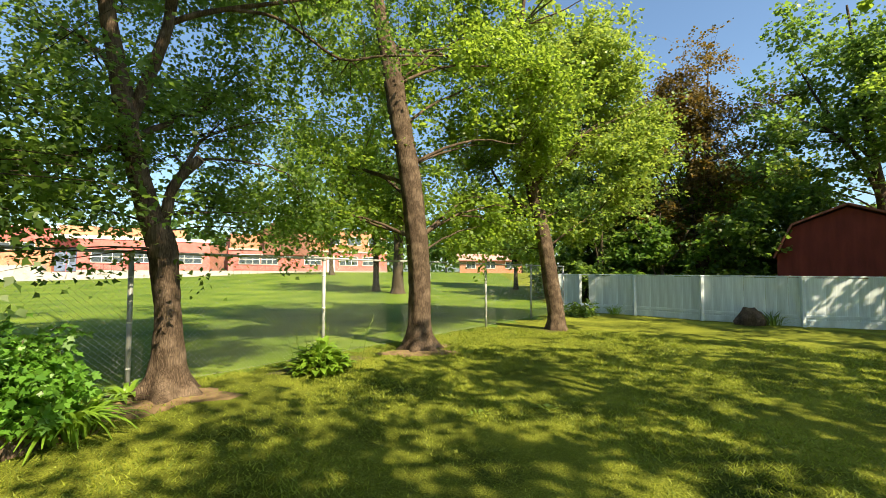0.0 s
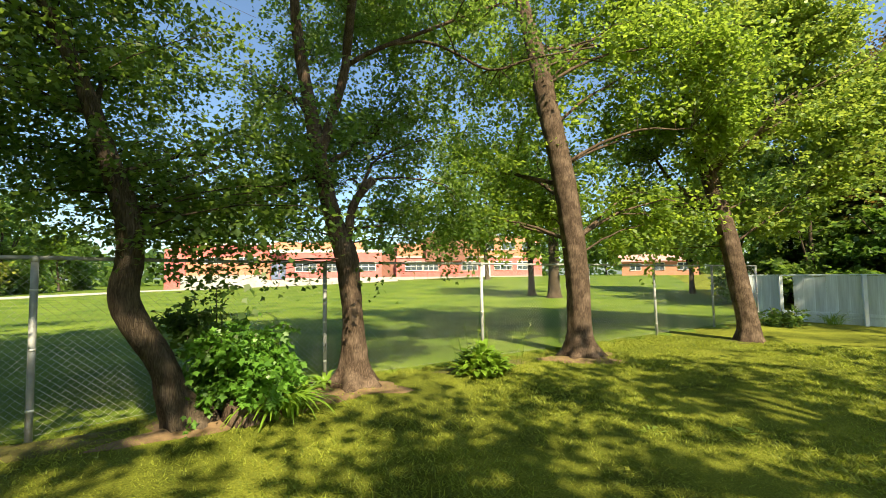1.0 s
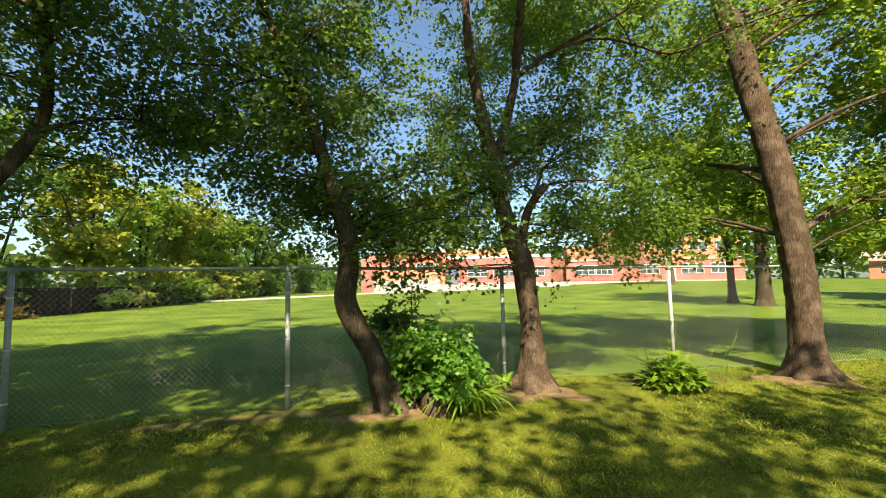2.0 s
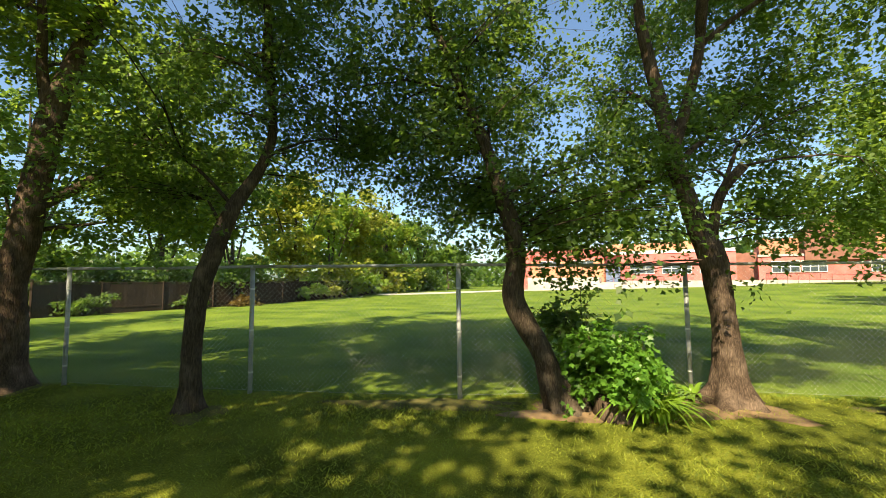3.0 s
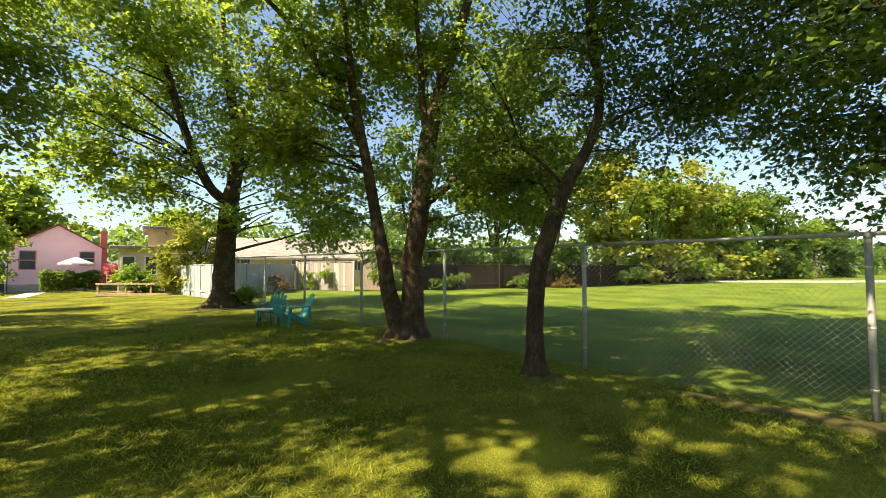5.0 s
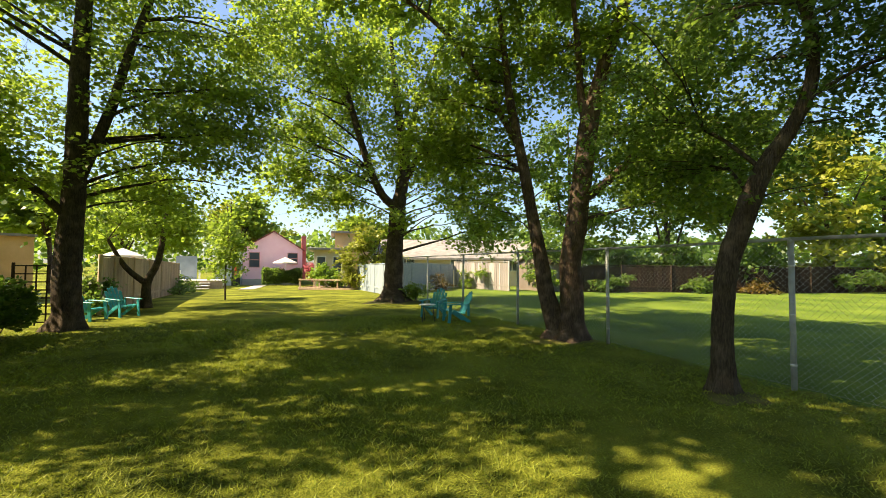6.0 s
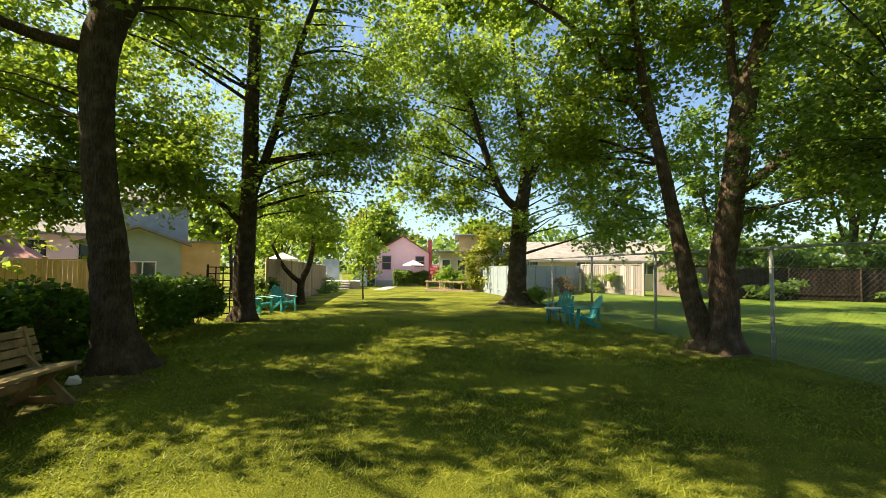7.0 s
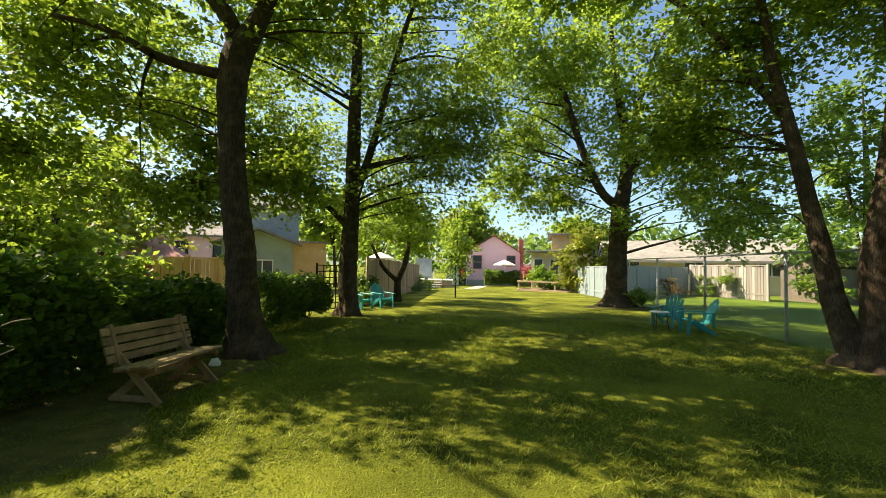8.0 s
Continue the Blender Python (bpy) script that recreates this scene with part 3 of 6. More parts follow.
# ---- board fences ----
def board_fence(name, label, pts, height, bw, boards, posts, seed, kick=0.0, skip=(), lap=0.0, joined=False, post_up=0.05, cap=True, thick=0.02, gap=0.006, rails=True, drop=0.0, ragged=0.0, proud=0.0):
    rng = random.Random(seed)
    fence = thing(name, label, "fence", (*pts[0], ground_z(*pts[0])))
    o = Vector((*pts[0], ground_z(*pts[0])))
    shared = None
    if not joined:
        shared = bpy.data.meshes.new("board")
        bm = box(0, 0, 0.5, 1, thick, 1, 0.0)
        bm.to_mesh(shared)
        bm.free()
        shared.materials.append(boards)
    big = bmesh.new()
    count = 0
    for i, p in enumerate(pts):
        z = ground_z(*p)
        a = part("post", box(0, 0, (height + post_up) / 2 - 0.1, 0.1, 0.1, height + post_up + 0.2, 0.008), posts, fence)
        a.matrix_local = Matrix.Translation(Vector((*p, z)) - o + Vector((-0.5, -0.85, 0)) * proud)
        if cap:
            c = part("cap", box(0, 0, 0, 0.13, 0.13, 0.03, 0.008), posts, a)
            c.location = (0, 0, height + post_up + 0.012)
    for p, q in zip(pts, pts[1:]):
        P, Q = Vector((*p, ground_z(*p))), Vector((*q, ground_z(*q)))
        d = Q - P
        flat = math.hypot(d.x, d.y)
        m = Matrix.Translation(P - o) @ Matrix.Rotation(math.atan2(d.y, d.x), 4, "Z") @ Matrix.Rotation(-math.atan2(d.z, flat), 4, "Y")
        if rails:
            for z, h in ((height + 0.0, 0.045), (0.3, 0.09)):
                r = part("rail", box(flat / 2, 0, z, flat - 0.1, 0.075, h, 0.006), posts, fence)
                r.matrix_local = m
        if kick:
            r = part("kickboard", box(flat / 2, -0.02, kick / 2, flat - 0.1, 0.03, kick, 0.004), boards, fence)
            r.matrix_local = m
        n = max(1, round((flat - 0.1) / bw))
        w = (flat - 0.1) / n
        for k in range(n):
            count += 1
            if count in skip:
                continue
            x = 0.05 + (k + 0.5) * w
            y = -0.012 + (0.012 if k % 2 else -0.012) * (lap > 0) + rng.uniform(-0.003, 0.003)
            hgt = height - 0.03 - kick + rng.uniform(-ragged, ragged) - drop
            size = Matrix.Diagonal((w * (1.02 + lap) - (gap if not lap else 0), 1, hgt, 1))
            mm = m @ Matrix.Translation((x, y, kick)) @ Matrix.Rotation(rng.uniform(-0.006, 0.006), 4, "Y") @ size
            if joined:
                bmesh.ops.create_cube(big, size=1.0, matrix=mm @ Matrix.Translation((0, 0, 0.5)) @ Matrix.Diagonal((1, thick, 1, 1)))
            else:
                b = part("board", shared, boards, fence)
                b.matrix_local = mm
    if joined:
        tagged(part("board", big, boards, fence), kind="stuff")
    else:
        big.free()
    return fence


board_fence("board_fence", "weathered white-painted board fence with a top rail, bluish shade put into its colour",
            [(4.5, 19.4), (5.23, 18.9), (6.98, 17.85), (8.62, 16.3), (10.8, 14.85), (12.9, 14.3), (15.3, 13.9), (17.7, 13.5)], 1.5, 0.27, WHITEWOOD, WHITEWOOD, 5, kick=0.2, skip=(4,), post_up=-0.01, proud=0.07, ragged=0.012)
board_fence("privacy_fence", "pale blue-grey panelled privacy fence at the lot corner",
            [(-17.8, -20.0), (-16.3, -17.3), (-14.9, -14.6)], 1.55, 0.7, BLUEPANEL, BLUEPANEL, 6, lap=0.05, cap=False)
board_fence("privacy_fence", "grey panelled privacy fence in shade behind the school field",
            [(-15.0, -14.75), (-17.6, -15.4), (-20.2, -16.1), (-23.4, -16.8)], 1.6, 0.7, BLUEPANEL, BLUEPANEL, 7, lap=0.05, cap=False)
board_fence("board_fence", "pale weathered wooden fence with climbing plants on it",
            [(-23.6, -16.7), (-23.2, -14.3), (-22.6, -12.0)], 1.75, 0.16, PALEWOOD, PALEWOOD, 8, cap=False, gap=0.026, ragged=0.06)
board_fence("board_fence", "dark brown ragged wooden fence along the school field",
            [(-24.6, -8.6), (-26.8, -6.6), (-28.6, -4.2), (-30.6, -1.8), (-32.4, 0.5), (-34.4, 2.6), (-37.4, 4.6), (-40.4, 6.6), (-43.4, 8.6), (-46.4, 10.6), (-49.4, 12.4), (-52.6, 14.4)], 1.6, 0.16, BROWNWOOD, BROWNWOOD, 9, joined=True, cap=False, ragged=0.05)
board_fence("board_fence", "new tan cedar fence with square posts and a capped rail",
            [(3.3, -16.25), (2.34, -16.4), (1.46, -16.55), (0.6, -16.7)], 1.56, 0.12, CEDAR, CEDAR, 10, drop=0.0, gap=0.012)
board_fence("board_fence", "weathered wooden side fence along the lawn of the house",
            [(-3.3, -14.5), (-3.9, -15.6), (-5.1, -17.8), (-6.3, -19.9), (-7.5, -22.0), (-8.7, -24.1), (-9.9, -26.2)], 1.65, 0.17, GREYWOOD, GREYWOOD, 11, cap=False, gap=0.016)

# ---- trees of the lot ----
STUB_TRUNK = [(-2.98, 6.39, 0, 0.282), (-2.98, 6.39, 0.43, 0.194), (-3, 6.37, 1, 0.148), (-3.05, 6.34, 1.58, 0.160), (-3.09, 6.31, 1.94, 0.166), (-3.2, 6.23, 2.3, 0.141), (-3.29, 6.16, 2.72, 0.124), (-3.39, 6.09, 3.2, 0.117), (-3.44, 6.05, 3.62, 0.122), (-3.53, 5.98, 4.24, 0.094), (-3.63, 5.91, 4.92, 0.083), (-3.72, 5.86, 5.8, 0.066), (-3.8, 5.9, 7.6, 0.033)]
stub_maple = tree("maple tree with a forked trunk, flared roots and a sawn-off stub", [
    STUB_TRUNK,
    [(-3.41, 6.07, 3.45, 0.088), (-3.32, 6.14, 3.76, 0.077), (-3.2, 6.22, 4.28, 0.073), (-3.1, 6.3, 4.84, 0.068), (-3.07, 6.32, 5.4, 0.062), (-2.95, 6.45, 6.6, 0.042), (-2.9, 6.5, 8, 0.025)],
    [(-3.1, 6.3, 4.83, 0.043), (-2.84, 6.49, 5.06, 0.038), (-2.45, 6.78, 5.32, 0.033), (-1.96, 7.14, 5.61, 0.028), (-1.41, 7.54, 5.96, 0.022), (-0.9, 7.9, 6.2, 0.017)],
    [(-3.08, 6.32, 1.87, 0.078), (-3.06, 6.33, 2.31, 0.066), (-3.01, 6.37, 2.65, 0.067), (-2.91, 6.44, 2.88, 0.062), (-2.77, 6.54, 3.08, 0.063)],
    [(-2.56, 6.69, 5.25, 0.027), (-2.08, 7.05, 5.35, 0.024), (-1.69, 7.34, 5.21, 0.022), (-1.36, 7.58, 5.02, 0.022), (-1.1, 7.77, 5.01, 0.020), (-0.62, 8.12, 5.25, 0.018), (0.33, 8.82, 5.58, 0.013)],
    [(-3.41, 6.07, 3.13, 0.042), (-3.79, 5.8, 2.97, 0.035), (-4.2, 5.51, 2.71, 0.026), (-4.52, 5.27, 2.33, 0.014)]],
    [(-4.5, 8.2, 5.3, 2.8, 2.3, 2.0), (-4.1, 7.8, 8.0, 2.8, 2.6, 1.8), (-4.5, 5.5, 2.6, 1.3, 1.2, 0.7), (-2.3, 7.9, 2.9, 1.3, 1.1, 0.8), (-1.8, 7.2, 5.6, 1.8, 1.6, 1.0), (-4.4, 6.9, 3.1, 1.0, 0.9, 0.5)],
    700, 76, 0.081, MAPLE, 100, BARK_RED, 0.22, shape=ARROW, top=16.7)
part("cut_end", tubes("cut_end", [[(0.21, 0.15, 3.08, 0.066), (0.222, 0.158, 3.098, 0.06)]], 14), CUTWOOD, stub_maple, "pale sawn end of the stub")
tree("tall maple tree with a straight ridged trunk", [
    [(-0.2, 10.03, 0, 0.34), (-0.21, 10.03, 0.31, 0.26695), (-0.21, 10.03, 0.66, 0.23465), (-0.23, 10.03, 1.6, 0.2299), (-0.32, 10.02, 2.55, 0.22515), (-0.42, 10, 3.39, 0.22135), (-0.56, 9.99, 4.23, 0.21565), (-0.72, 9.97, 5.08, 0.2109), (-0.86, 9.95, 5.94, 0.19475), (-1.02, 9.93, 6.68, 0.1615), (-1.18, 9.91, 7.42, 0.1387), (-1.33, 9.9, 8.4, 0.09), (-1.5, 9.9, 10.2, 0.04)]],
    [(-2.4, 11.8, 5.0, 2.6, 2.0, 2.2), (-1.3, 12.2, 8.4, 3.1, 2.5, 2.2), (1.6, 12.0, 6.0, 2.3, 1.8, 2.2), (1.0, 11.2, 6.6, 1.6, 1.2, 1.2), (1.3, 11.6, 3.1, 1.5, 1.2, 0.9), (-2.4, 10.6, 2.9, 1.4, 1.2, 0.8), (-1.6, 11.8, 3.1, 1.4, 1.1, 0.8), (-3.6, 9.9, 3.1, 1.2, 1.1, 0.7)],
    940, 64, 0.115, MAPLE_LIGHT, 200, BARK_RED, 0.2, shape=KITE, top=17.2)
tree("slender leaning tree with light green leaves beside the white fence", [
    [(3.2, 13.3, 0, 0.27), (3.18, 13.3, 0.53, 0.22), (3.06, 13.32, 1.31, 0.221), (2.93, 13.35, 2.26, 0.207), (2.77, 13.38, 3.06, 0.2), (2.59, 13.41, 3.88, 0.186), (2.46, 13.43, 4.37, 0.154), (2.31, 13.46, 5.21, 0.114), (2.15, 13.49, 6.22, 0.082), (2.2, 13.5, 7.4, 0.05), (2.3, 13.5, 8.8, 0.03)],
    [(2.69, 13.39, 3.23, 0.08), (2.15, 13.49, 3.57, 0.065), (1.75, 13.56, 4, 0.049), (1.42, 13.62, 4.6, 0.033)],
    [(2.51, 13.43, 3.96, 0.089), (3.08, 13.32, 4.5, 0.064), (3.54, 13.24, 4.83, 0.048), (3.92, 13.17, 5.42, 0.032)]],
    [(2.3, 15.0, 5.0, 2.4, 1.8, 1.9), (3.4, 14.8, 7.6, 2.6, 2.2, 2.2), (4.8, 14.6, 5.2, 1.5, 1.3, 1.2), (1.0, 14.4, 3.2, 1.6, 1.1, 0.8), (4.3, 14.3, 3.7, 0.9, 0.8, 0.6), (3.4, 14.9, 3.3, 1.0, 0.9, 0.5), (5.7, 14.7, 6.6, 1.5, 1.3, 1.4), (6.2, 14.8, 5.1, 1.3, 1.1, 0.9), (5.0, 14.6, 8.3, 1.6, 1.5, 1.2)],
    940, 68, 0.11, WILLOW, 300, BARK_RED, 0.1, shape=DIAMOND, top=13.8)
leaning_maple = tree("dark maple tree with a crooked leaning trunk", [
    [(-3.67, 4.30, 0.0, 0.22), (-3.76, 4.17, 0.33, 0.156), (-3.82, 4.09, 0.67, 0.135), (-3.97, 3.89, 1.12, 0.140), (-4.04, 3.80, 1.42, 0.139), (-4.01, 3.83, 1.82, 0.126), (-4.03, 3.80, 2.29, 0.120), (-4.11, 3.70, 2.70, 0.106), (-4.17, 3.62, 3.03, 0.093), (-4.28, 3.47, 3.63, 0.077), (-4.43, 3.27, 4.22, 0.067), (-4.60, 3.05, 4.93, 0.054), (-4.69, 2.92, 5.46, 0.041), (-4.8, 2.8, 6.8, 0.025)]],
    [(-5.6, 3.8, 4.5, 2.3, 2.2, 1.5), (-5.7, 3.1, 3.7, 1.3, 1.2, 0.7), (-3.7, 5.0, 2.9, 1.4, 1.2, 0.8), (-5.4, 3.4, 6.2, 2.1, 2.1, 1.4), (-5.0, 4.8, 2.7, 1.3, 1.1, 0.7), (-6.4, 4.4, 3.6, 1.5, 1.4, 1.0), (-5.2, 5.6, 3.1, 0.9, 0.9, 0.5)],
    590, 76, 0.077, MAPLE, 400, BARK, 0.12, shape=ARROW, top=13.2)
thin_maple = tree("thin maple tree with a bent trunk against the fence", [
    [(-5.56, 0.01, 0.0, 0.15), (-5.56, 0.01, 0.21, 0.123), (-5.56, 0.01, 0.84, 0.119), (-5.57, 0.07, 1.48, 0.119), (-5.58, 0.21, 1.96, 0.118), (-5.60, 0.43, 2.60, 0.101), (-5.63, 0.71, 3.09, 0.077), (-5.65, 0.88, 3.58, 0.065), (-5.65, 0.88, 4.16, 0.053), (-5.64, 0.78, 4.74, 0.050), (-5.64, 0.79, 5.75, 0.034), (-5.7, 0.8, 7.4, 0.02)]],
    [(-6.7, 0.8, 5.2, 1.9, 1.9, 1.5), (-6.4, 1.5, 4.1, 1.2, 1.1, 0.8), (-5.8, 0.6, 7.0, 1.9, 1.9, 1.3), (-6.0, -0.8, 3.9, 1.1, 1.1, 0.9),   (-7.0, -0.7, 3.1, 1.2, 1.1, 0.7)],
    430, 72, 0.074, MAPLE, 500, BARK, 0.07, shape=ARROW, top=13.8)
TWIN_TRUNK = [(-8.04, -2.82, 0.0, 0.42), (-8.07, -2.77, 0.42, 0.264), (-8.07, -2.75, 0.88, 0.236), (-8.06, -2.78, 1.57, 0.209), (-8.11, -2.66, 2.39, 0.210), (-8.16, -2.54, 3.46, 0.189), (-8.19, -2.45, 4.30, 0.19), (-8.27, -2.27, 5.17, 0.146), (-8.36, -2.03, 6.06, 0.125), (-8.49, -1.72, 7.11, 0.103), (-8.58, -1.50, 8.17, 0.069), (-8.7, -1.4, 9.6, 0.03)]
twin_maple = tree("large maple tree with two trunks grown from one foot", [
    TWIN_TRUNK,
    [(-8.18, -2.47, 4.3, 0.100), (-8.14, -2.59, 5.13, 0.078), (-8.13, -2.62, 5.97, 0.066), (-8.08, -2.72, 7.18, 0.050), (-8.0, -2.8, 9.0, 0.02)],
    [(-7.98, -2.98, 0.05, 0.24), (-7.89, -3.21, 0.88, 0.173), (-7.85, -3.30, 1.45, 0.156), (-7.79, -3.46, 2.36, 0.128), (-7.73, -3.59, 3.16, 0.117), (-7.69, -3.71, 3.84, 0.106), (-7.60, -3.92, 4.97, 0.095), (-7.56, -4.01, 5.77, 0.073), (-7.51, -4.15, 6.91, 0.052), (-7.4, -4.4, 8.6, 0.02)],
    [(-8.19, -2.46, 2.9, 0.094), (-8.3, -2.17, 3.15, 0.085), (-8.45, -1.79, 3.53, 0.077), (-8.65, -1.29, 4.18, 0.069), (-8.85, -0.8, 5.06, 0.06), (-9.15, -0.04, 6.16, 0.051), (-9.66, 1.23, 7.11, 0.041)]],
    [(-9.5, -2.7, 6.4, 2.6, 2.8, 2.0), (-8.6, -4.9, 6.2, 2.0, 2.1, 2.0), (-9.0, -0.7, 3.9, 1.4, 1.4, 0.9), (-8.3, -2.6, 8.8, 2.6, 2.6, 1.5), (-8.8, -4.8, 3.2, 1.8, 1.6, 1.0), (-9.8, -1.8, 3.2, 1.7, 1.5, 1.0), (-7.4, -5.6, 4.6, 1.4, 1.4, 1.0), (-8.6, -3.4, 2.9, 1.2, 1.2, 0.6), (-8.5, -0.4, 2.9, 1.1, 1.1, 0.6)],
    940, 60, 0.116, MAPLE_LIGHT, 600, BARK_RED, 0.16, shape=KITE, top=17.2)
tree("spreading maple tree with a broad rooted foot and many limbs", [
    [(-12.32, -11.79, 0.0, 0.62), (-12.32, -11.80, 0.52, 0.40), (-12.32, -11.80, 1.30, 0.357), (-12.36, -11.75, 2.66, 0.324), (-12.42, -11.69, 3.79, 0.302), (-12.54, -11.56, 4.93, 0.237), (-12.53, -11.57, 6.54, 0.194), (-12.30, -11.82, 8.87, 0.130), (-12.13, -11.99, 11.48, 0.06)],
    [(-12.39, -11.72, 3.8, 0.19), (-11.92, -12.22, 4.49, 0.164), (-11.45, -12.72, 6.13, 0.144), (-10.95, -13.24, 8.51, 0.112), (-10.46, -13.77, 10.23, 0.08), (-9.95, -14.31, 11.99, 0.04)],
    [(-12.54, -11.56, 4.8, 0.151), (-12.92, -11.16, 5.83, 0.128), (-13.59, -10.44, 6.48, 0.094), (-14.48, -9.50, 7.78, 0.051)],
    [(-12.55, -11.55, 5.9, 0.129), (-12.92, -11.16, 8.13, 0.096), (-13.45, -10.60, 10.39, 0.05)]],
    [(-13.3, -12.7, 8.6, 4.0, 3.9, 3.4), (-14.6, -9.6, 3.9, 2.1, 2.1, 1.3), (-13.4, -10.0, 4.4, 1.6, 1.6, 0.9), (-10.6, -13.6, 4.9, 1.9, 1.9, 1.2), (-9.4, -14.0, 8.2, 2.4, 2.2, 2.6), (-13.9, -10.4, 6.0, 1.8, 1.8, 1.2), (-8.6, -13.6, 5.6, 1.8, 1.8, 1.4), (-8.4, -13.4, 10.5, 2.0, 2.0, 1.6), (-9.6, -12.6, 9.6, 1.8, 1.8, 1.4), (-11.0, -11.5, 3.6, 1.6, 1.4, 0.7), (-15.4, -8.8, 3.2, 1.6, 1.4, 0.7), (-7.6, -13.0, 10.8, 1.7, 1.6, 1.4)],
    770, 56, 0.145, MAPLE_LIGHT, 700, BARK, 0.3, shape=DIAMOND, spread=0.8, top=18.4)
hedge_maple = tree("maple tree beside the hedge, its leaves lit from behind", [
    [(-2.02, -11.72, 0, 0.33), (-2.03, -11.72, 0.4, 0.26), (-1.99, -11.73, 0.92, 0.254), (-2.01, -11.73, 1.87, 0.239), (-2.05, -11.72, 2.83, 0.216), (-2.06, -11.72, 4.12, 0.201), (-2.06, -11.72, 5.75, 0.178), (-2.08, -11.71, 7.4, 0.146), (-2.01, -11.73, 9.05, 0.114), (-1.95, -11.8, 10.6, 0.04)],
    [(-2.04, -11.72, 2.99, 0.128), (-2.37, -11.65, 4.14, 0.113), (-2.65, -11.58, 5.15, 0.106), (-2.89, -11.53, 6.33, 0.09), (-3.38, -11.42, 8.24, 0.075), (-3.69, -11.35, 9.31, 0.059)],
    [(-2.15, -11.69, 2.2, 0.103), (-1.67, -11.78, 2.77, 0.082), (-1.29, -11.87, 3.11, 0.067), (-0.56, -12.03, 3.54, 0.039)]],
    [(-2.6, -13.1, 6.2, 3.5, 2.9, 2.6), (-0.6, -12.1, 3.7, 1.8, 1.7, 1.0), (-4.2, -11.9, 4.1, 1.9, 1.7, 1.3), (-5.0, -12.2, 6.6, 2.0, 1.8, 1.8), (-2.3, -12.8, 9.2, 2.9, 2.9, 1.8), (1.6, -12.4, 7.2, 2.4, 2.2, 1.5), (-5.6, -11.4, 5.2, 1.7, 1.6, 1.4), (0.5, -11.6, 4.2, 1.5, 1.3, 0.9), (-5.7, -12.2, 8.5, 1.6, 1.5, 1.5), (-4.6, -11.8, 9.8, 1.8, 1.6, 1.4), (-6.2, -12.2, 4.4, 1.2, 1.1, 0.9)],
    980, 56, 0.126, MAPLE_LIGHT, 800, BARK, 0.16, shape=KITE, spread=0.75, top=16.7)
bench_maple = tree("thick dark maple tree beside the bench", [
    [(0.57, -6.95, 0, 0.360), (0.64, -6.95, 0.6, 0.245), (0.7, -6.95, 1.12, 0.223), (0.75, -6.95, 1.73, 0.216), (0.84, -6.95, 2.33, 0.201), (0.9, -6.95, 2.94, 0.193), (0.93, -6.95, 3.55, 0.193), (0.93, -6.95, 4.17, 0.209), (0.85, -6.95, 4.72, 0.218), (0.64, -6.95, 5.18, 0.153), (0.49, -6.95, 5.59, 0.131), (0.31, -6.95, 6.15, 0.107), (0.1, -7, 7.4, 0.072), (0, -7.1, 9, 0.036)],
    [(0.87, -6.95, 4.63, 0.142), (1.02, -6.96, 5.17, 0.134), (1.26, -6.96, 5.46, 0.109), (1.61, -6.96, 5.84, 0.084), (1.9, -6.9, 7.2, 0.063), (2.1, -6.9, 8.6, 0.036)],
    [(1.01, -6.96, 4.22, 0.094), (1.15, -6.96, 4.3, 0.086), (1.56, -6.96, 4.32, 0.076), (1.99, -6.97, 4.42, 0.063), (2.36, -6.97, 4.58, 0.050), (2.72, -6.98, 4.68, 0.039), (3.14, -6.99, 4.7, 0.027)]],
    # the blob at (-1.6, -5.5) is out of view, added to shade the lawn
    [(0.9, -6.9, 7.0, 3.3, 3.1, 1.9), (2.4, -7.4, 4.4, 1.5, 1.3, 1.0), (-0.8, -7.4, 5.6, 1.6, 1.4, 1.0), (2.6, -8.8, 6.8, 1.7, 1.5, 1.0), (-1.6, -5.5, 8.0, 2.8, 2.5, 1.4), (-2.6, -7.2, 7.8, 2.0, 2.0, 1.2), (2.0, -8.9, 2.7, 0.9, 0.8, 0.5), (2.2, -9.6, 3.6, 1.5, 1.3, 0.8), (3.1, -8.8, 5.2, 1.6, 1.3, 0.9)],
    600, 54, 0.11, MAPLE_LIGHT, 900, BARK, 0.2, shape=ARROW)
def long_bough(owner, run, blobs, sprays, per, size, mat, bark, seed, *rest):
    """A long limb along run, with its own boughs and leaves."""
    part("limb", trunk_mesh("limb", run, seed, 12, 0.1), bark, owner)
    crown_parts(owner, list(spline(run, 0.3))[4:], blobs, sprays, per, size, mat, bark, seed, *rest)


# high crowns, mostly out of view, added to shade the field beyond the fence
long_bough(leaning_maple, [(-1.1, -1.5, 6.8, 0.06), (-1.4, -1.2, 8.6, 0.045), (-1.2, -0.8, 10.6, 0.02)], [(-1.6, -1.2, 8.8, 2.6, 2.6, 1.8), (-1.2, -0.6, 11.0, 2.2, 2.2, 1.4)], 260, 28, 0.17, MAPLE, BARK, 450, DIAMOND, 0.4, 0.02, 0.25, 3, True, 0, 1)
long_bough(thin_maple, [(-0.14, 0.8, 7.0, 0.05), (-0.5, 0.9, 8.8, 0.04), (-0.3, 0.6, 10.8, 0.02)], [(-0.9, 0.8, 8.8, 2.7, 2.7, 1.8), (-0.5, 0.4, 11.2, 2.3, 2.3, 1.4)], 280, 28, 0.17, MAPLE, BARK, 570, DIAMOND, 0.4, 0.02, 0.25, 3, True, 0, 1)
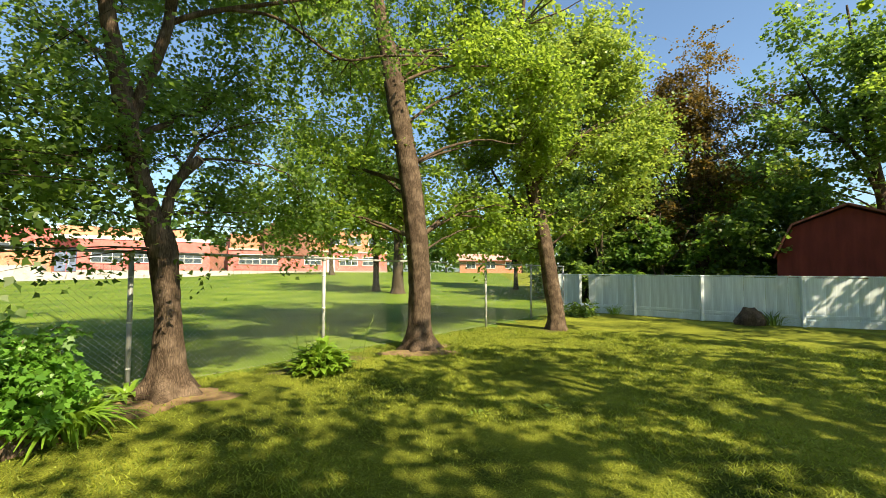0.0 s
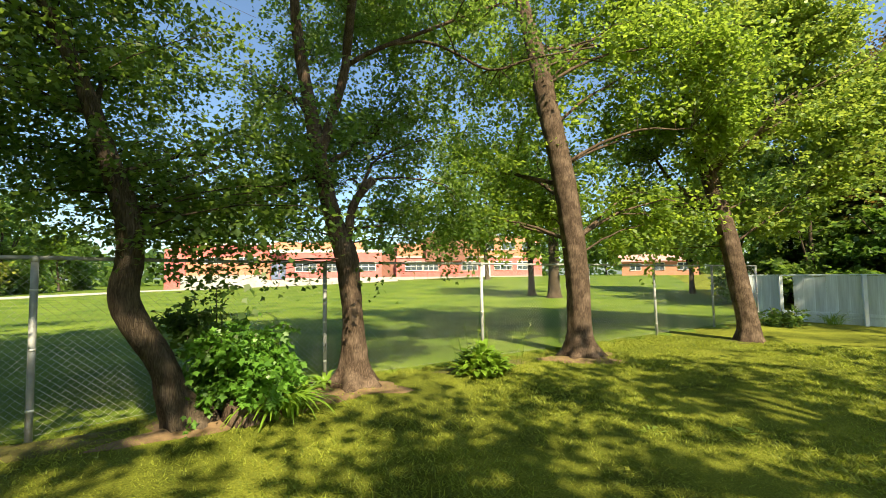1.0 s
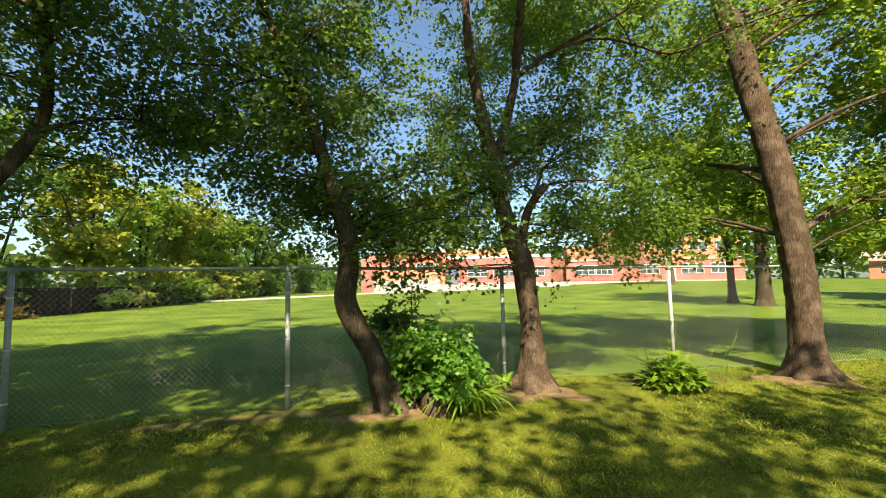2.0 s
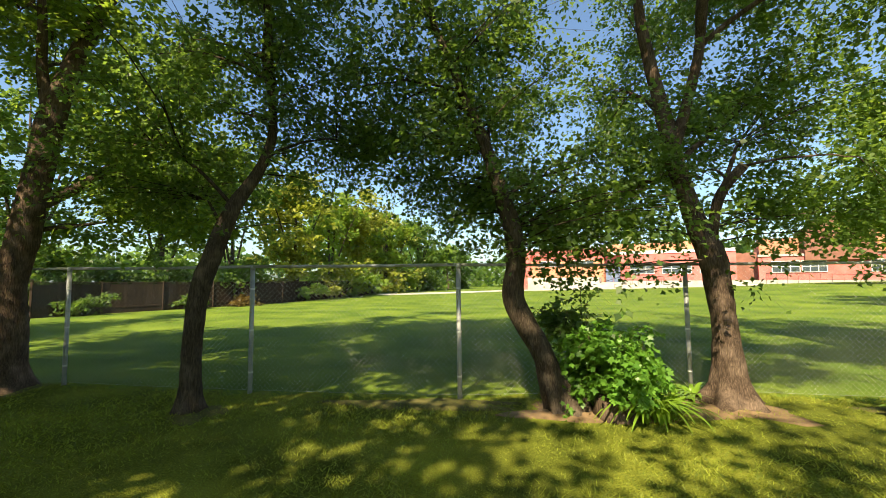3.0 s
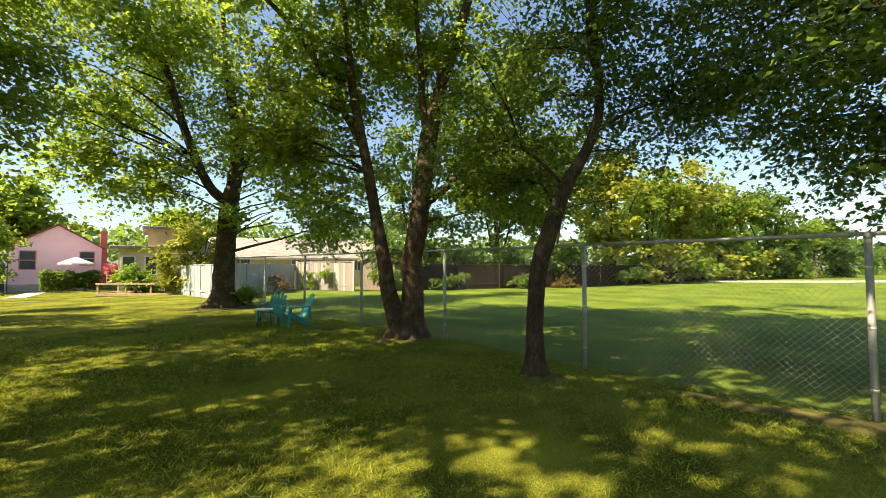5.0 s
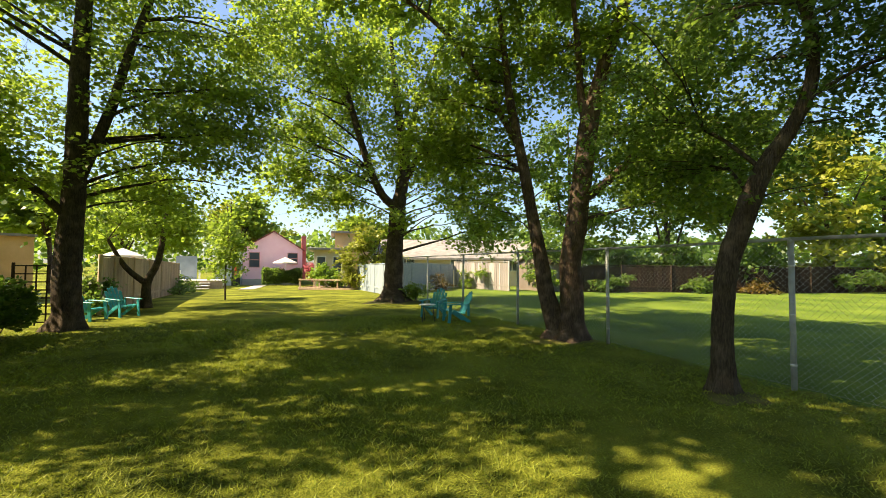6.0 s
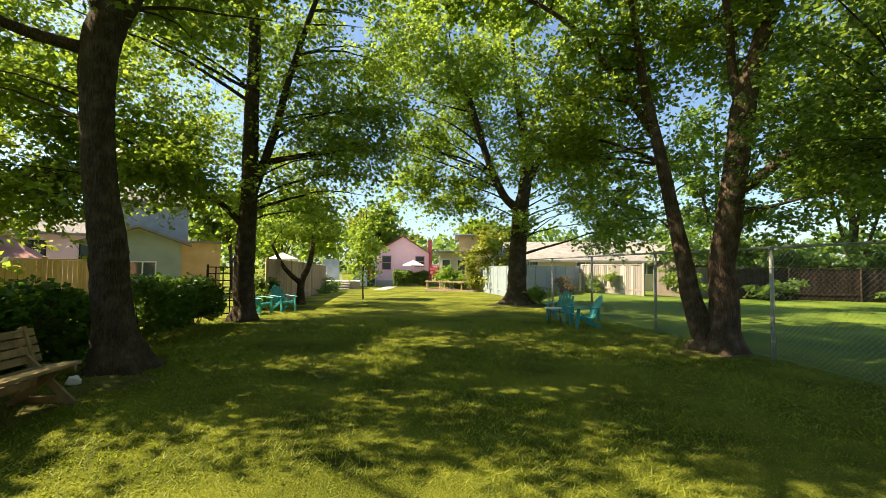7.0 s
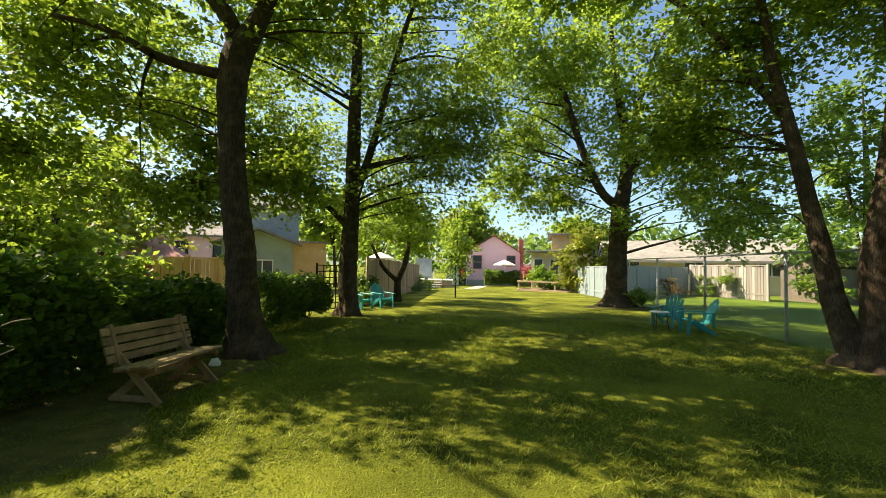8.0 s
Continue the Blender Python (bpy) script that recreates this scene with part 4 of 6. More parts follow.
long_bough(twin_maple, [(0.35, -0.9, 4.0, 0.08), (0.7, -2.4, 6.6, 0.06), (1.1, -4.0, 8.2, 0.04), (1.2, -5.6, 9.2, 0.02)], [(1.4, -4.6, 9.0, 2.2, 2.2, 1.1), (0.4, -6.0, 9.6, 2.2, 2.0, 1.0), (2.2, -3.0, 8.8, 1.9, 1.8, 0.9), (-0.6, -4.4, 9.2, 1.9, 1.8, 0.9)], 240, 26, 0.16, MAPLE_LIGHT, BARK_RED, 660, DIAMOND, 0.4, 0.02, 0.25, 3, True, 0, 1)
# low boughs over the hedge
long_bough(hedge_maple, [(0.8, -0.18, 3.1, 0.06), (1.6, -0.1, 3.7, 0.05), (2.8, 0.6, 4.2, 0.035), (4.4, 1.1, 4.7, 0.02)], [(3.7, 1.3, 3.7, 1.4, 1.2, 0.8), (3.0, 0.7, 4.6, 1.5, 1.3, 0.9), (4.7, 1.1, 4.7, 1.5, 1.3, 0.9), (2.2, 2.1, 3.6, 1.1, 1.0, 0.7), (1.4, 1.2, 3.2, 1.0, 0.9, 0.6)], 170, 60, 0.11, MAPLE_LIGHT, BARK, 860, DIAMOND, 0.55, 0.02, 0.25, 2, True, 0)
long_bough(bench_maple, [(1.4, 0.1, 4.35, 0.03), (1.7, -1.0, 4.3, 0.024), (1.9, -2.0, 3.9, 0.016), (2.0, -2.8, 3.2, 0.008)], [(1.86, -2.65, 2.8, 1.0, 0.9, 0.6), (1.1, -2.7, 2.5, 0.8, 0.7, 0.4), (2.8, -2.4, 2.5, 1.0, 0.9, 0.5), (1.1, -2.4, 3.4, 0.9, 0.8, 0.5), (-0.4, -2.8, 3.2, 0.8, 0.8, 0.5), (3.5, -1.8, 3.0, 1.0, 1.0, 0.6), (3.2, -1.9, 4.5, 1.2, 1.1, 0.8), (1.5, -2.6, 3.0, 1.2, 0.8, 0.6), (2.7, -0.95, 4.5, 1.1, 1.0, 0.8), (3.3, -1.25, 3.4, 1.0, 1.0, 0.7), (2.2, -1.35, 4.0, 1.0, 1.0, 0.7)], 250, 44, 0.105, MAPLE_LIGHT, BARK, 985, ARROW, 0.5, 0.02, 0.35, 2, True, 1)
# high boughs of three of them, mostly unseen, added for shade over lawn and fence
long_bough(stub_maple, [(-0.11, -0.08, 5.0, 0.07), (0.6, -0.7, 6.6, 0.055), (1.6, -1.6, 7.8, 0.04), (2.8, -2.5, 9.0, 0.02)], [(2.6, -2.5, 8.8, 1.6, 1.5, 0.9), (1.6, -1.4, 7.9, 1.2, 1.2, 0.7), (3.2, -2.6, 9.8, 1.4, 1.4, 0.8), (4.6, -4.2, 9.6, 1.5, 1.4, 0.8), (4.0, -3.4, 8.0, 1.2, 1.2, 0.6)], 220, 28, 0.15, MAPLE, BARK_RED, 160, DIAMOND, 0.4, 0.02, 0.25, 3, True, 0, 1)
long_bough(thin_maple, [(-0.09, 0.87, 4.4, 0.05), (0.5, 0.6, 6.2, 0.045), (1.4, -0.2, 7.6, 0.035), (3.0, -1.2, 8.5, 0.025), (4.8, -2.4, 9.2, 0.015)], [(3.3, -1.4, 8.4, 1.9, 1.6, 0.9), (1.9, -0.5, 8.4, 1.7, 1.6, 0.9), (4.4, -3.0, 9.0, 1.5, 1.4, 0.8), (5.2, -2.0, 9.2, 1.4, 1.4, 0.8), (1.2, -1.6, 9.0, 1.6, 1.4, 0.8), (1.5, 1.3, 8.0, 1.6, 1.5, 0.8), (2.6, 0.4, 9.4, 1.6, 1.5, 0.8), (0.6, 1.5, 7.2, 1.5, 1.4, 0.8)], 340, 26, 0.17, MAPLE, BARK, 560, DIAMOND, 0.4, 0.02, 0.25, 3, True, 0, 1)
long_bough(bench_maple, [(-0.3, -0.1, 6.4, 0.1), (-1.2, 0.1, 7.5, 0.07), (-2.4, 0.2, 8.4, 0.05), (-4.4, 0.2, 9.1, 0.02)], [(-3.2, -0.6, 8.7, 2.1, 1.9, 1.0), (-1.8, 1.5, 8.7, 1.8, 1.7, 0.9), (-4.6, 0.4, 9.1, 1.8, 1.8, 0.9), (-2.0, -2.6, 8.6, 1.9, 1.7, 0.9), (-3.8, -2.4, 9.0, 1.7, 1.6, 0.9), (0.1, 1.5, 9.1, 1.8, 1.6, 0.9), (1.4, 2.2, 9.3, 1.3, 1.2, 0.7), (-1.2, 0.2, 9.4, 1.7, 1.5, 0.8), (-2.6, 2.2, 7.8, 1.5, 1.4, 0.7), (0.4, 1.0, 9.8, 1.6, 1.5, 0.8), (2.0, 1.3, 9.7, 1.4, 1.2, 0.8)], 490, 26, 0.16, MAPLE_LIGHT, BARK, 960, DIAMOND, 0.4, 0.02, 0.25, 3, True, 0, 1)
long_bough(bench_maple, [(0.98, 0.19, 6.4, 0.09), (1.1, -0.6, 7.8, 0.07), (1.3, -2.0, 8.7, 0.05), (0.9, -4.4, 9.1, 0.02)], [(1.4, -1.2, 8.9, 2.1, 1.9, 1.0), (1.5, -3.0, 9.0, 1.9, 1.8, 1.0), (0.6, -4.6, 9.0, 1.8, 1.6, 0.9), (0.2, -0.5, 10.2, 2.2, 2.0, 1.0), (1.9, 0.2, 9.8, 1.8, 1.6, 0.9), (-1.0, -0.6, 9.9, 1.8, 1.7, 0.9), (2.4, -3.6, 9.7, 1.8, 1.7, 0.9)], 330, 24, 0.16, MAPLE_LIGHT, BARK, 980, DIAMOND, 0.4, 0.02, 0.25, 3, True, 0, 1)
tree("small garden tree with a forked trunk", [
    [(-4.94, -15.91, 0.0, 0.16), (-4.92, -15.92, 0.81, 0.13), (-5.21, -15.82, 1.59, 0.10), (-5.35, -15.77, 2.92, 0.07), (-5.43, -15.74, 4.03, 0.03)],
    [(-4.92, -15.92, 0.77, 0.10), (-4.35, -16.12, 1.35, 0.08), (-3.92, -16.27, 2.21, 0.05)]],
    [(-5.0, -15.9, 3.3, 1.9, 1.9, 1.2), (-4.0, -16.2, 2.7, 1.0, 1.0, 0.7)], 110, 44, 0.15, MAPLE_LIGHT, 1000, BARK, 0.05, shape=ARROW, sides=14)
tree("young sapling on the lawn with light leaves", [
    [(-8.31, -17.53, -0.02, 0.04), (-8.29, -17.54, 0.96, 0.035), (-8.34, -17.51, 2.23, 0.02), (-8.34, -17.5, 3.0, 0.01)]],
    [(-8.34, -17.5, 2.1, 1.0, 1.0, 1.1)], 84, 44, 0.12, MAPLE_LIGHT, 1100, BARK, 0.0, shape=ARROW, sides=8, spread=0.4)
# neighbours' trees beyond the hedge and behind the lawn; unseen ones added for shade
# the two at y near 10 are unseen, added to shade the white fence
for i, (x, y, dx, dy, low, h, r, n) in enumerate((
        (6.0, -12.6, 0, 0, 0.9, 4.2, 2.2, 80), (14.8, 10.8, 0, 0, 1.8, 13.0, 3.0, 240), (19.4, 9.6, 0, 0, 2.2, 10.0, 3.0, 150), (18.6, 15.8, -0.8, 0.4, 3.6, 10.0, 3.2, 170))):
    mid = (low + h) / 2
    tree("leafy maple tree beyond the hedge", [
        [(x, y, 0, 0.3), (x, y, 0.8, 0.22), (x + 0.1, y, 2.5, 0.2), (x + dx * 0.4, y + dy * 0.4, low + 0.6, 0.15), (x + dx * 0.8, y + dy * 0.8, mid + 1, 0.1), (x + dx, y + dy, h - 0.6, 0.04)]],
        [(x + dx, y + dy, mid, r, r, (h - low) * 0.42), (x + dx + 0.6, y + dy - 0.6, low + 1.2, r * 0.8, r * 0.8, 1.2), (x + dx - 0.8, y + dy + 0.6, h - 1.6, r * 0.75, r * 0.75, 1.5)], n, 48, 0.18, MAPLE_LIGHT, 1200 + 50 * i, BARK, 0.12, shape=DIAMOND, sides=14, spread=0.75, group="trees beyond the hedge")

def shade_tree(x, y, low, h, r, seed, n, text, dx=0.0, dy=0.0):
    """Unseen tall maple added for shade: wide, loose crown of evenly spread sprays."""
    ob = thing("tree", text, "tree", (x, y, 0), group="trees beyond the hedge")
    trunk = [(0, 0, -0.12, 0.4), (0, 0, 0.4, 0.27), (0.1, 0.05, 2.5, 0.23), (-0.1, 0.15, low - 0.5, 0.19), (0.1, 0.1, (low + h) / 2, 0.11), (0, 0, h - 0.8, 0.03)]
    part("trunk", trunk_mesh("trunk", trunk, seed, 16, 0.25, flare=0.14), BARK, ob)
    nodes = [q for q in spline(trunk, 0.3) if q[2] > low - 1]
    for k in range(5):
        a, z = 1.3 * k + seed, low - 0.8 + 0.5 * k
        limb = [(0, 0.1, z, 0.1), (0.4 * r * math.cos(a), 0.4 * r * math.sin(a), z + 1.0, 0.07), (0.85 * r * math.cos(a), 0.85 * r * math.sin(a), z + 1.7, 0.025)]
        part("limb", trunk_mesh("limb", limb, seed + k, 9, 0.25), BARK, ob)
        nodes += list(spline(limb, 0.3))[2:]
    mid, half = (low + h) / 2, (h - low) / 2
    blobs = [(0, 0, mid, r, r, half), (0.5 * r, 0, mid - 0.3 * half, 0.6 * r, 0.6 * r, 0.6 * half), (-0.4 * r, 0.4 * r, mid - 0.3 * half, 0.6 * r, 0.6 * r, 0.6 * half), (-0.3 * r, -0.5 * r, mid - 0.2 * half, 0.6 * r, 0.6 * r, 0.6 * half)]
    crown_parts(ob, nodes, [(bx + dx, by + dy, *rest) for bx, by, *rest in blobs], n, 24, 0.19, MAPLE_LIGHT, BARK, seed, DIAMOND, 0.36, 0.02, 0.25, 3, True, 0, 1)


shade_tree(4.6, -4.9, 7.0, 14.5, 5.4, 1200, 400, "unseen tall maple tree beyond the hedge, added to shade the lawn", -1.7, 1.6)
shade_tree(9.2, 0.8, 6.0, 12.0, 4.8, 1250, 330, "unseen tall maple tree behind the lawn, loose crown added for shade")
shade_tree(12.0, 6.0, 4.5, 9.6, 4.2, 1300, 150, "unseen maple tree behind the lawn, wide crown added for shade")
shade_tree(7.6, -8.4, 3.8, 8.6, 2.9, 1350, 170, "unseen leafy maple tree close behind the hedge, added to shade the bench")
tree("tall thin tree with two stems and sparse copper-brown leaves", [
    [(12.3, 23.3, 0.0, 0.2), (12.25, 23.3, 1.5, 0.15), (11.9, 23.5, 5.0, 0.12), (11.7, 23.6, 8.5, 0.09), (11.6, 23.7, 11.4, 0.02)],
    [(12.3, 23.3, 1.2, 0.13), (12.6, 23.1, 4.5, 0.11), (12.5, 23.1, 8.5, 0.08), (12.6, 23.0, 11.8, 0.02)],
    [(12.0, 23.45, 4.2, 0.06), (10.8, 24.0, 6.0, 0.045), (9.8, 24.4, 8.2, 0.02)],
    [(12.5, 23.1, 5.2, 0.06), (13.4, 22.7, 6.4, 0.045), (14.3, 22.2, 7.8, 0.02)]],
    [(12.0, 23.4, 11.6, 1.6, 1.6, 1.9), (10.2, 24.2, 8.6, 1.5, 1.5, 1.6), (12.0, 23.4, 8.0, 2.0, 2.0, 1.6), (14.0, 22.3, 7.6, 1.4, 1.4, 1.0), (9.4, 24.4, 5.2, 1.4, 1.4, 1.3), (11.6, 23.6, 4.4, 1.9, 1.6, 1.2), (13.4, 22.8, 5.2, 1.2, 1.2, 1.0), (14.6, 22.2, 9.2, 1.5, 1.5, 1.2), (10.6, 24.0, 10.6, 1.3, 1.3, 1.3), (14.8, 22.0, 6.0, 1.3, 1.3, 0.9), (11.6, 23.6, 9.8, 1.5, 1.5, 1.1), (12.6, 23.1, 9.4, 1.3, 1.3, 1.2), (12.2, 23.3, 6.4, 1.7, 1.6, 1.0)],
    740, 44, 0.135, COPPER, 1900, BARK, 0.1, shape=DIAMOND, spread=0.7, sides=16)

tree("tall spreading maple tree over the red shed", [
    [(18.6, 20.4, 0.0, 0.34), (18.5, 20.4, 2.0, 0.24), (18.2, 20.5, 5.0, 0.2), (17.8, 20.6, 8.5, 0.13), (17.4, 20.8, 13.5, 0.04)],
    [(18.3, 20.5, 4.6, 0.11), (17.0, 20.2, 6.6, 0.09), (15.6, 19.8, 7.6, 0.05), (14.6, 19.8, 8.0, 0.02)],
    [(18.0, 20.5, 6.4, 0.1), (16.6, 21.2, 9.0, 0.07), (15.6, 21.6, 11.6, 0.02)]],
    [(16.2, 20.6, 11.2, 2.6, 2.4, 2.2), (18.8, 19.6, 9.6, 2.6, 2.4, 2.6), (14.9, 20.4, 7.6, 1.7, 1.6, 1.2), (16.8, 20.4, 6.4, 1.9, 1.8, 1.4), (15.0, 21.0, 5.0, 1.3, 1.3, 1.0), (18.4, 18.6, 6.2, 1.6, 1.6, 1.4)],
    480, 46, 0.19, MAPLE, 1950, BARK, 0.12, shape=DIAMOND, spread=0.75, sides=16)

# ---- trees farther off ----
far_seeds = iter(range(1000))


def far_tree(x, y, h, r, clear, size, mat, text, girth=1.0, dense=1.0):
    """A tree of height h, crown radius r and bare stem clear, with leaves of the given size."""
    i = next(far_seeds)
    z, rng = ground_z(x, y), random.Random(40 + i)
    lean = rng.uniform(-0.4, 0.4)
    stem = (0.012 * h + 0.03) * girth
    mid = (clear + h) / 2
    limbs = [[(x, y, z, stem * 1.5), (x + lean * 0.2, y, z + 1.0, stem), (x + lean, y + lean * 0.5, z + mid, stem * 0.7), (x + lean * 0.6, y, z + h * 0.9, 0.02)]]
    for k in range(3):
        a = rng.uniform(0, 6.3)
        limbs.append([(x + lean * 0.5, y, z + clear + 0.6 + 0.6 * k, stem * 0.5), (x + r * 0.35 * math.cos(a), y + r * 0.35 * math.sin(a), z + mid, stem * 0.36), (x + r * 0.6 * math.cos(a), y + r * 0.6 * math.sin(a), z + mid + h * 0.2, 0.03)])
    blobs = [(x + lean, y, z + mid, r * 0.8, r * 0.8, (h - clear) * 0.42)]
    for k in range(5):
        a, e = rng.uniform(0, 6.3), rng.uniform(-0.5, 0.75)
        blobs.append((x + r * 0.6 * math.cos(a), y + r * 0.6 * math.sin(a), z + mid + e * (h - clear) * 0.45, r * 0.45, r * 0.45, (h - clear) * 0.16))
    blobs += [(*limb[-1][:3], r * 0.42, r * 0.42, h * 0.1) for limb in limbs[1:]]
    if clear < 0.7:
        blobs += [(x + r * 0.6 * math.cos(1.6 * k), y + r * 0.6 * math.sin(1.6 * k), z + h * 0.17, r * 0.55, r * 0.55, h * 0.12) for k in range(4)]
    blobs.append((x + lean * 0.6, y, z + h * 0.86, r * 0.5, r * 0.5, h * 0.13))
    tree(text, limbs, blobs, int((165 if clear < 0.7 else 100) * dense), 40, size * 1.2, mat, 2000 + 20 * i, BARK, 0.05, shape=DIAMOND, spread=size * 3.2, sides=12, thin=0.012, boughs=2)


far_tree(-57.0, 12.0, 12.0, 4.2, 0.1, 0.38, MAPLE_LIGHT, "leafy tree at the end of the field")
far_tree(-64.0, 20.0, 12.0, 4.2, 0.1, 0.40, YELLOWLEAF, "yellowing tree at the end of the field")
far_tree(-71.0, 28.0, 9.0, 4.4, 0.1, 0.42, MAPLE_LIGHT, "leafy tree beside the school")
far_tree(-78.0, 36.0, 9.0, 4.4, 0.1, 0.42, MAPLE, "leafy tree beside the school")
far_tree(-18.16, -18.97, 4.0, 1.7, 0.4, 0.14, YELLOWLEAF, "light yellow-green tree behind the panelled fence")
far_tree(10.5, -13.0, 6.0, 3.2, 0.6, 0.22, MAPLE_LIGHT, "leafy tree beyond the hedge")
far_tree(-12.0, -42.0, 9.0, 3.6, 1.4, 0.36, MAPLE_LIGHT, "leafy tree beside the pink house")
far_tree(-5.8, 30.5, 10.5, 3.6, 2.4, 0.24, MAPLE, "dark maple tree standing in the school field", 1.35)
far_tree(-4.0, 28.8, 11.0, 3.8, 2.6, 0.24, MAPLE, "broad maple tree standing in the school field", 2.2)
far_tree(-16.5, 53.0, 10.0, 3.6, 2.6, 0.34, MAPLE, "maple tree in front of the school", 1.8)
far_tree(7.4, 23.4, 6.0, 2.4, 0.0, 0.18, MAPLE, "dark leafy tree behind the white fence")
far_tree(10.0, 22.4, 5.0, 2.2, 0.0, 0.18, DARKLEAF, "dark leafy tree behind the white fence")
far_tree(12.9, 21.2, 5.4, 1.9, 0.0, 0.18, MAPLE, "green leafy bush between the shed and the white fence")
far_tree(7.6, 27.0, 8.0, 3.4, 0.4, 0.26, MAPLE, "dark leafy tree behind the white fence")
far_tree(15.6, 27.0, 8.5, 3.6, 0.4, 0.26, MAPLE, "green leafy tree behind the white fence")
far_tree(17.5, 30.0, 9.0, 4.0, 0.6, 0.30, YELLOWLEAF, "light green tree behind the red shed")
far_tree(9.2, 26.0, 10.5, 3.2, 0.2, 0.22, MAPLE, "dark leafy tree behind the white fence")
far_tree(13.4, 25.6, 10.0, 3.0, 0.2, 0.22, MAPLE_LIGHT, "green leafy tree behind the white fence")
far_tree(11.4, 29.0, 11.0, 4.0, 0.2, 0.26, MAPLE, "dark leafy tree behind the white fence")
far_tree(15.8, 23.6, 7.5, 2.4, 0.2, 0.2, MAPLE_LIGHT, "light green tree beside the red shed")
far_tree(5.6, 27.5, 8.0, 2.6, 0.2, 0.22, MAPLE, "dark leafy tree behind the white fence")
far_tree(4.0, 33.0, 9.0, 3.4, 0.8, 0.30, MAPLE_LIGHT, "light green tree behind the fence corner")
far_tree(-28.5, -10.5, 13.0, 4.6, 0.1, 0.2, MAPLE, "leafy tree behind the dark wooden fence", 1.0, 1.9)
far_tree(-32.0, -5.0, 12.5, 4.4, 0.1, 0.2, MAPLE, "leafy tree behind the dark wooden fence", 1.0, 1.9)
far_tree(-36.0, -1.0, 12.5, 4.4, 0.1, 0.2, MAPLE, "leafy tree behind the dark wooden fence", 1.0, 1.9)
far_tree(-41.0, 4.0, 12.5, 4.4, 0.1, 0.36, YELLOWLEAF, "yellowing tree behind the dark wooden fence")
far_tree(-46.5, 8.0, 12.5, 4.4, 0.1, 0.36, MAPLE_LIGHT, "leafy tree behind the dark wooden fence")
far_tree(-53.0, 12.5, 14.0, 4.4, 0.6, 0.38, YELLOWLEAF, "yellowing tree at the end of the field")
far_tree(-60.0, 18.0, 13.5, 4.4, 0.6, 0.40, MAPLE_LIGHT, "leafy tree at the end of the field")
far_tree(-66.0, 25.0, 12.5, 4.4, 0.5, 0.40, MAPLE, "leafy tree beside the school")
far_tree(-23.5, -47.0, 11.0, 4.4, 1.0, 0.38, MAPLE_LIGHT, "leafy tree behind the pink house")
far_tree(-28.0, -50.0, 10.0, 4.2, 1.5, 0.40, YELLOWLEAF, "leafy tree behind the pink house")
far_tree(-36.0, -40.0, 9.0, 4.0, 1.5, 0.40, MAPLE_LIGHT, "leafy tree behind the pink house")
far_tree(-18.0, -52.0, 9.0, 4.0, 1.5, 0.40, MAPLE_LIGHT, "leafy tree behind the pink house")
far_tree(-6.0, -34.0, 8.0, 3.0, 1.2, 0.34, MAPLE_LIGHT, "leafy tree behind the side fence")
far_tree(6.6, -24.0, 8.0, 3.0, 0.8, 0.26, YELLOWLEAF, "light green tree behind the cedar fence")
far_tree(6.0, -16.5, 5.6, 2.6, 0.6, 0.20, MAPLE_LIGHT, "light green tree beyond the hedge")
far_tree(9.5, -11.0, 5.2, 2.8, 0.6, 0.20, MAPLE_LIGHT, "light green tree beyond the hedge")
far_tree(12.5, -16.0, 9.0, 3.6, 0.6, 0.26, MAPLE_LIGHT, "leafy tree behind the cedar fence")
far_tree(12.5, -33.0, 9.0, 4.0, 1.4, 0.34, MAPLE, "leafy tree far behind the cedar fence")
far_tree(-4.0, 78.0, 8.0, 4.0, 1.2, 0.45, MAPLE, "leafy tree far beyond the field")
far_tree(9.0, 74.0, 7.0, 4.0, 1.2, 0.45, MAPLE_LIGHT, "leafy tree far beyond the field")


# ---- buildings ----
def window(parent, x, z, w, h, y=0.0, cols=1, rows=1, frame_mat=None, bar=0.06):
    """A framed window on a wall that faces -y, with panes set back in it."""
    fm = frame_mat or WHITEPAINT
    bm = bmesh.new()
    rings = []
    for q, yy in ((bar / 2, -0.09), (-bar / 2, -0.09), (-bar / 2, 0.01), (bar / 2, 0.01)):
        rings.append([bm.verts.new((x + sx * (w / 2 + q), y + yy, z + sz * (h / 2 + q))) for sx, sz in ((-1, -1), (1, -1), (1, 1), (-1, 1))])
    for a in range(4):
        for c in range(4):
            bm.faces.new((rings[a][c], rings[a][(c + 1) % 4], rings[(a + 1) % 4][(c + 1) % 4], rings[(a + 1) % 4][c]))
    bmesh.ops.recalc_face_normals(bm, faces=bm.faces)
    win = part("window", bm, fm, parent)
    for k in range(1, cols):
        part("mullion", box(x - w / 2 + k * w / cols, y - 0.04, z, bar, 0.09, h - bar), fm, win)
    for k in range(1, rows):
        part("transom", box(x, y - 0.045, z - h / 2 + k * h / rows, w - bar, 0.085, bar), fm, win)
    for i in range(cols):
        for k in range(rows):
            part("pane", box(x - w / 2 + (i + 0.5) * w / cols, y - 0.012, z - h / 2 + (k + 0.5) * h / rows, w / cols - bar, 0.02, h / rows - bar), WINGLASS, win)
    return win


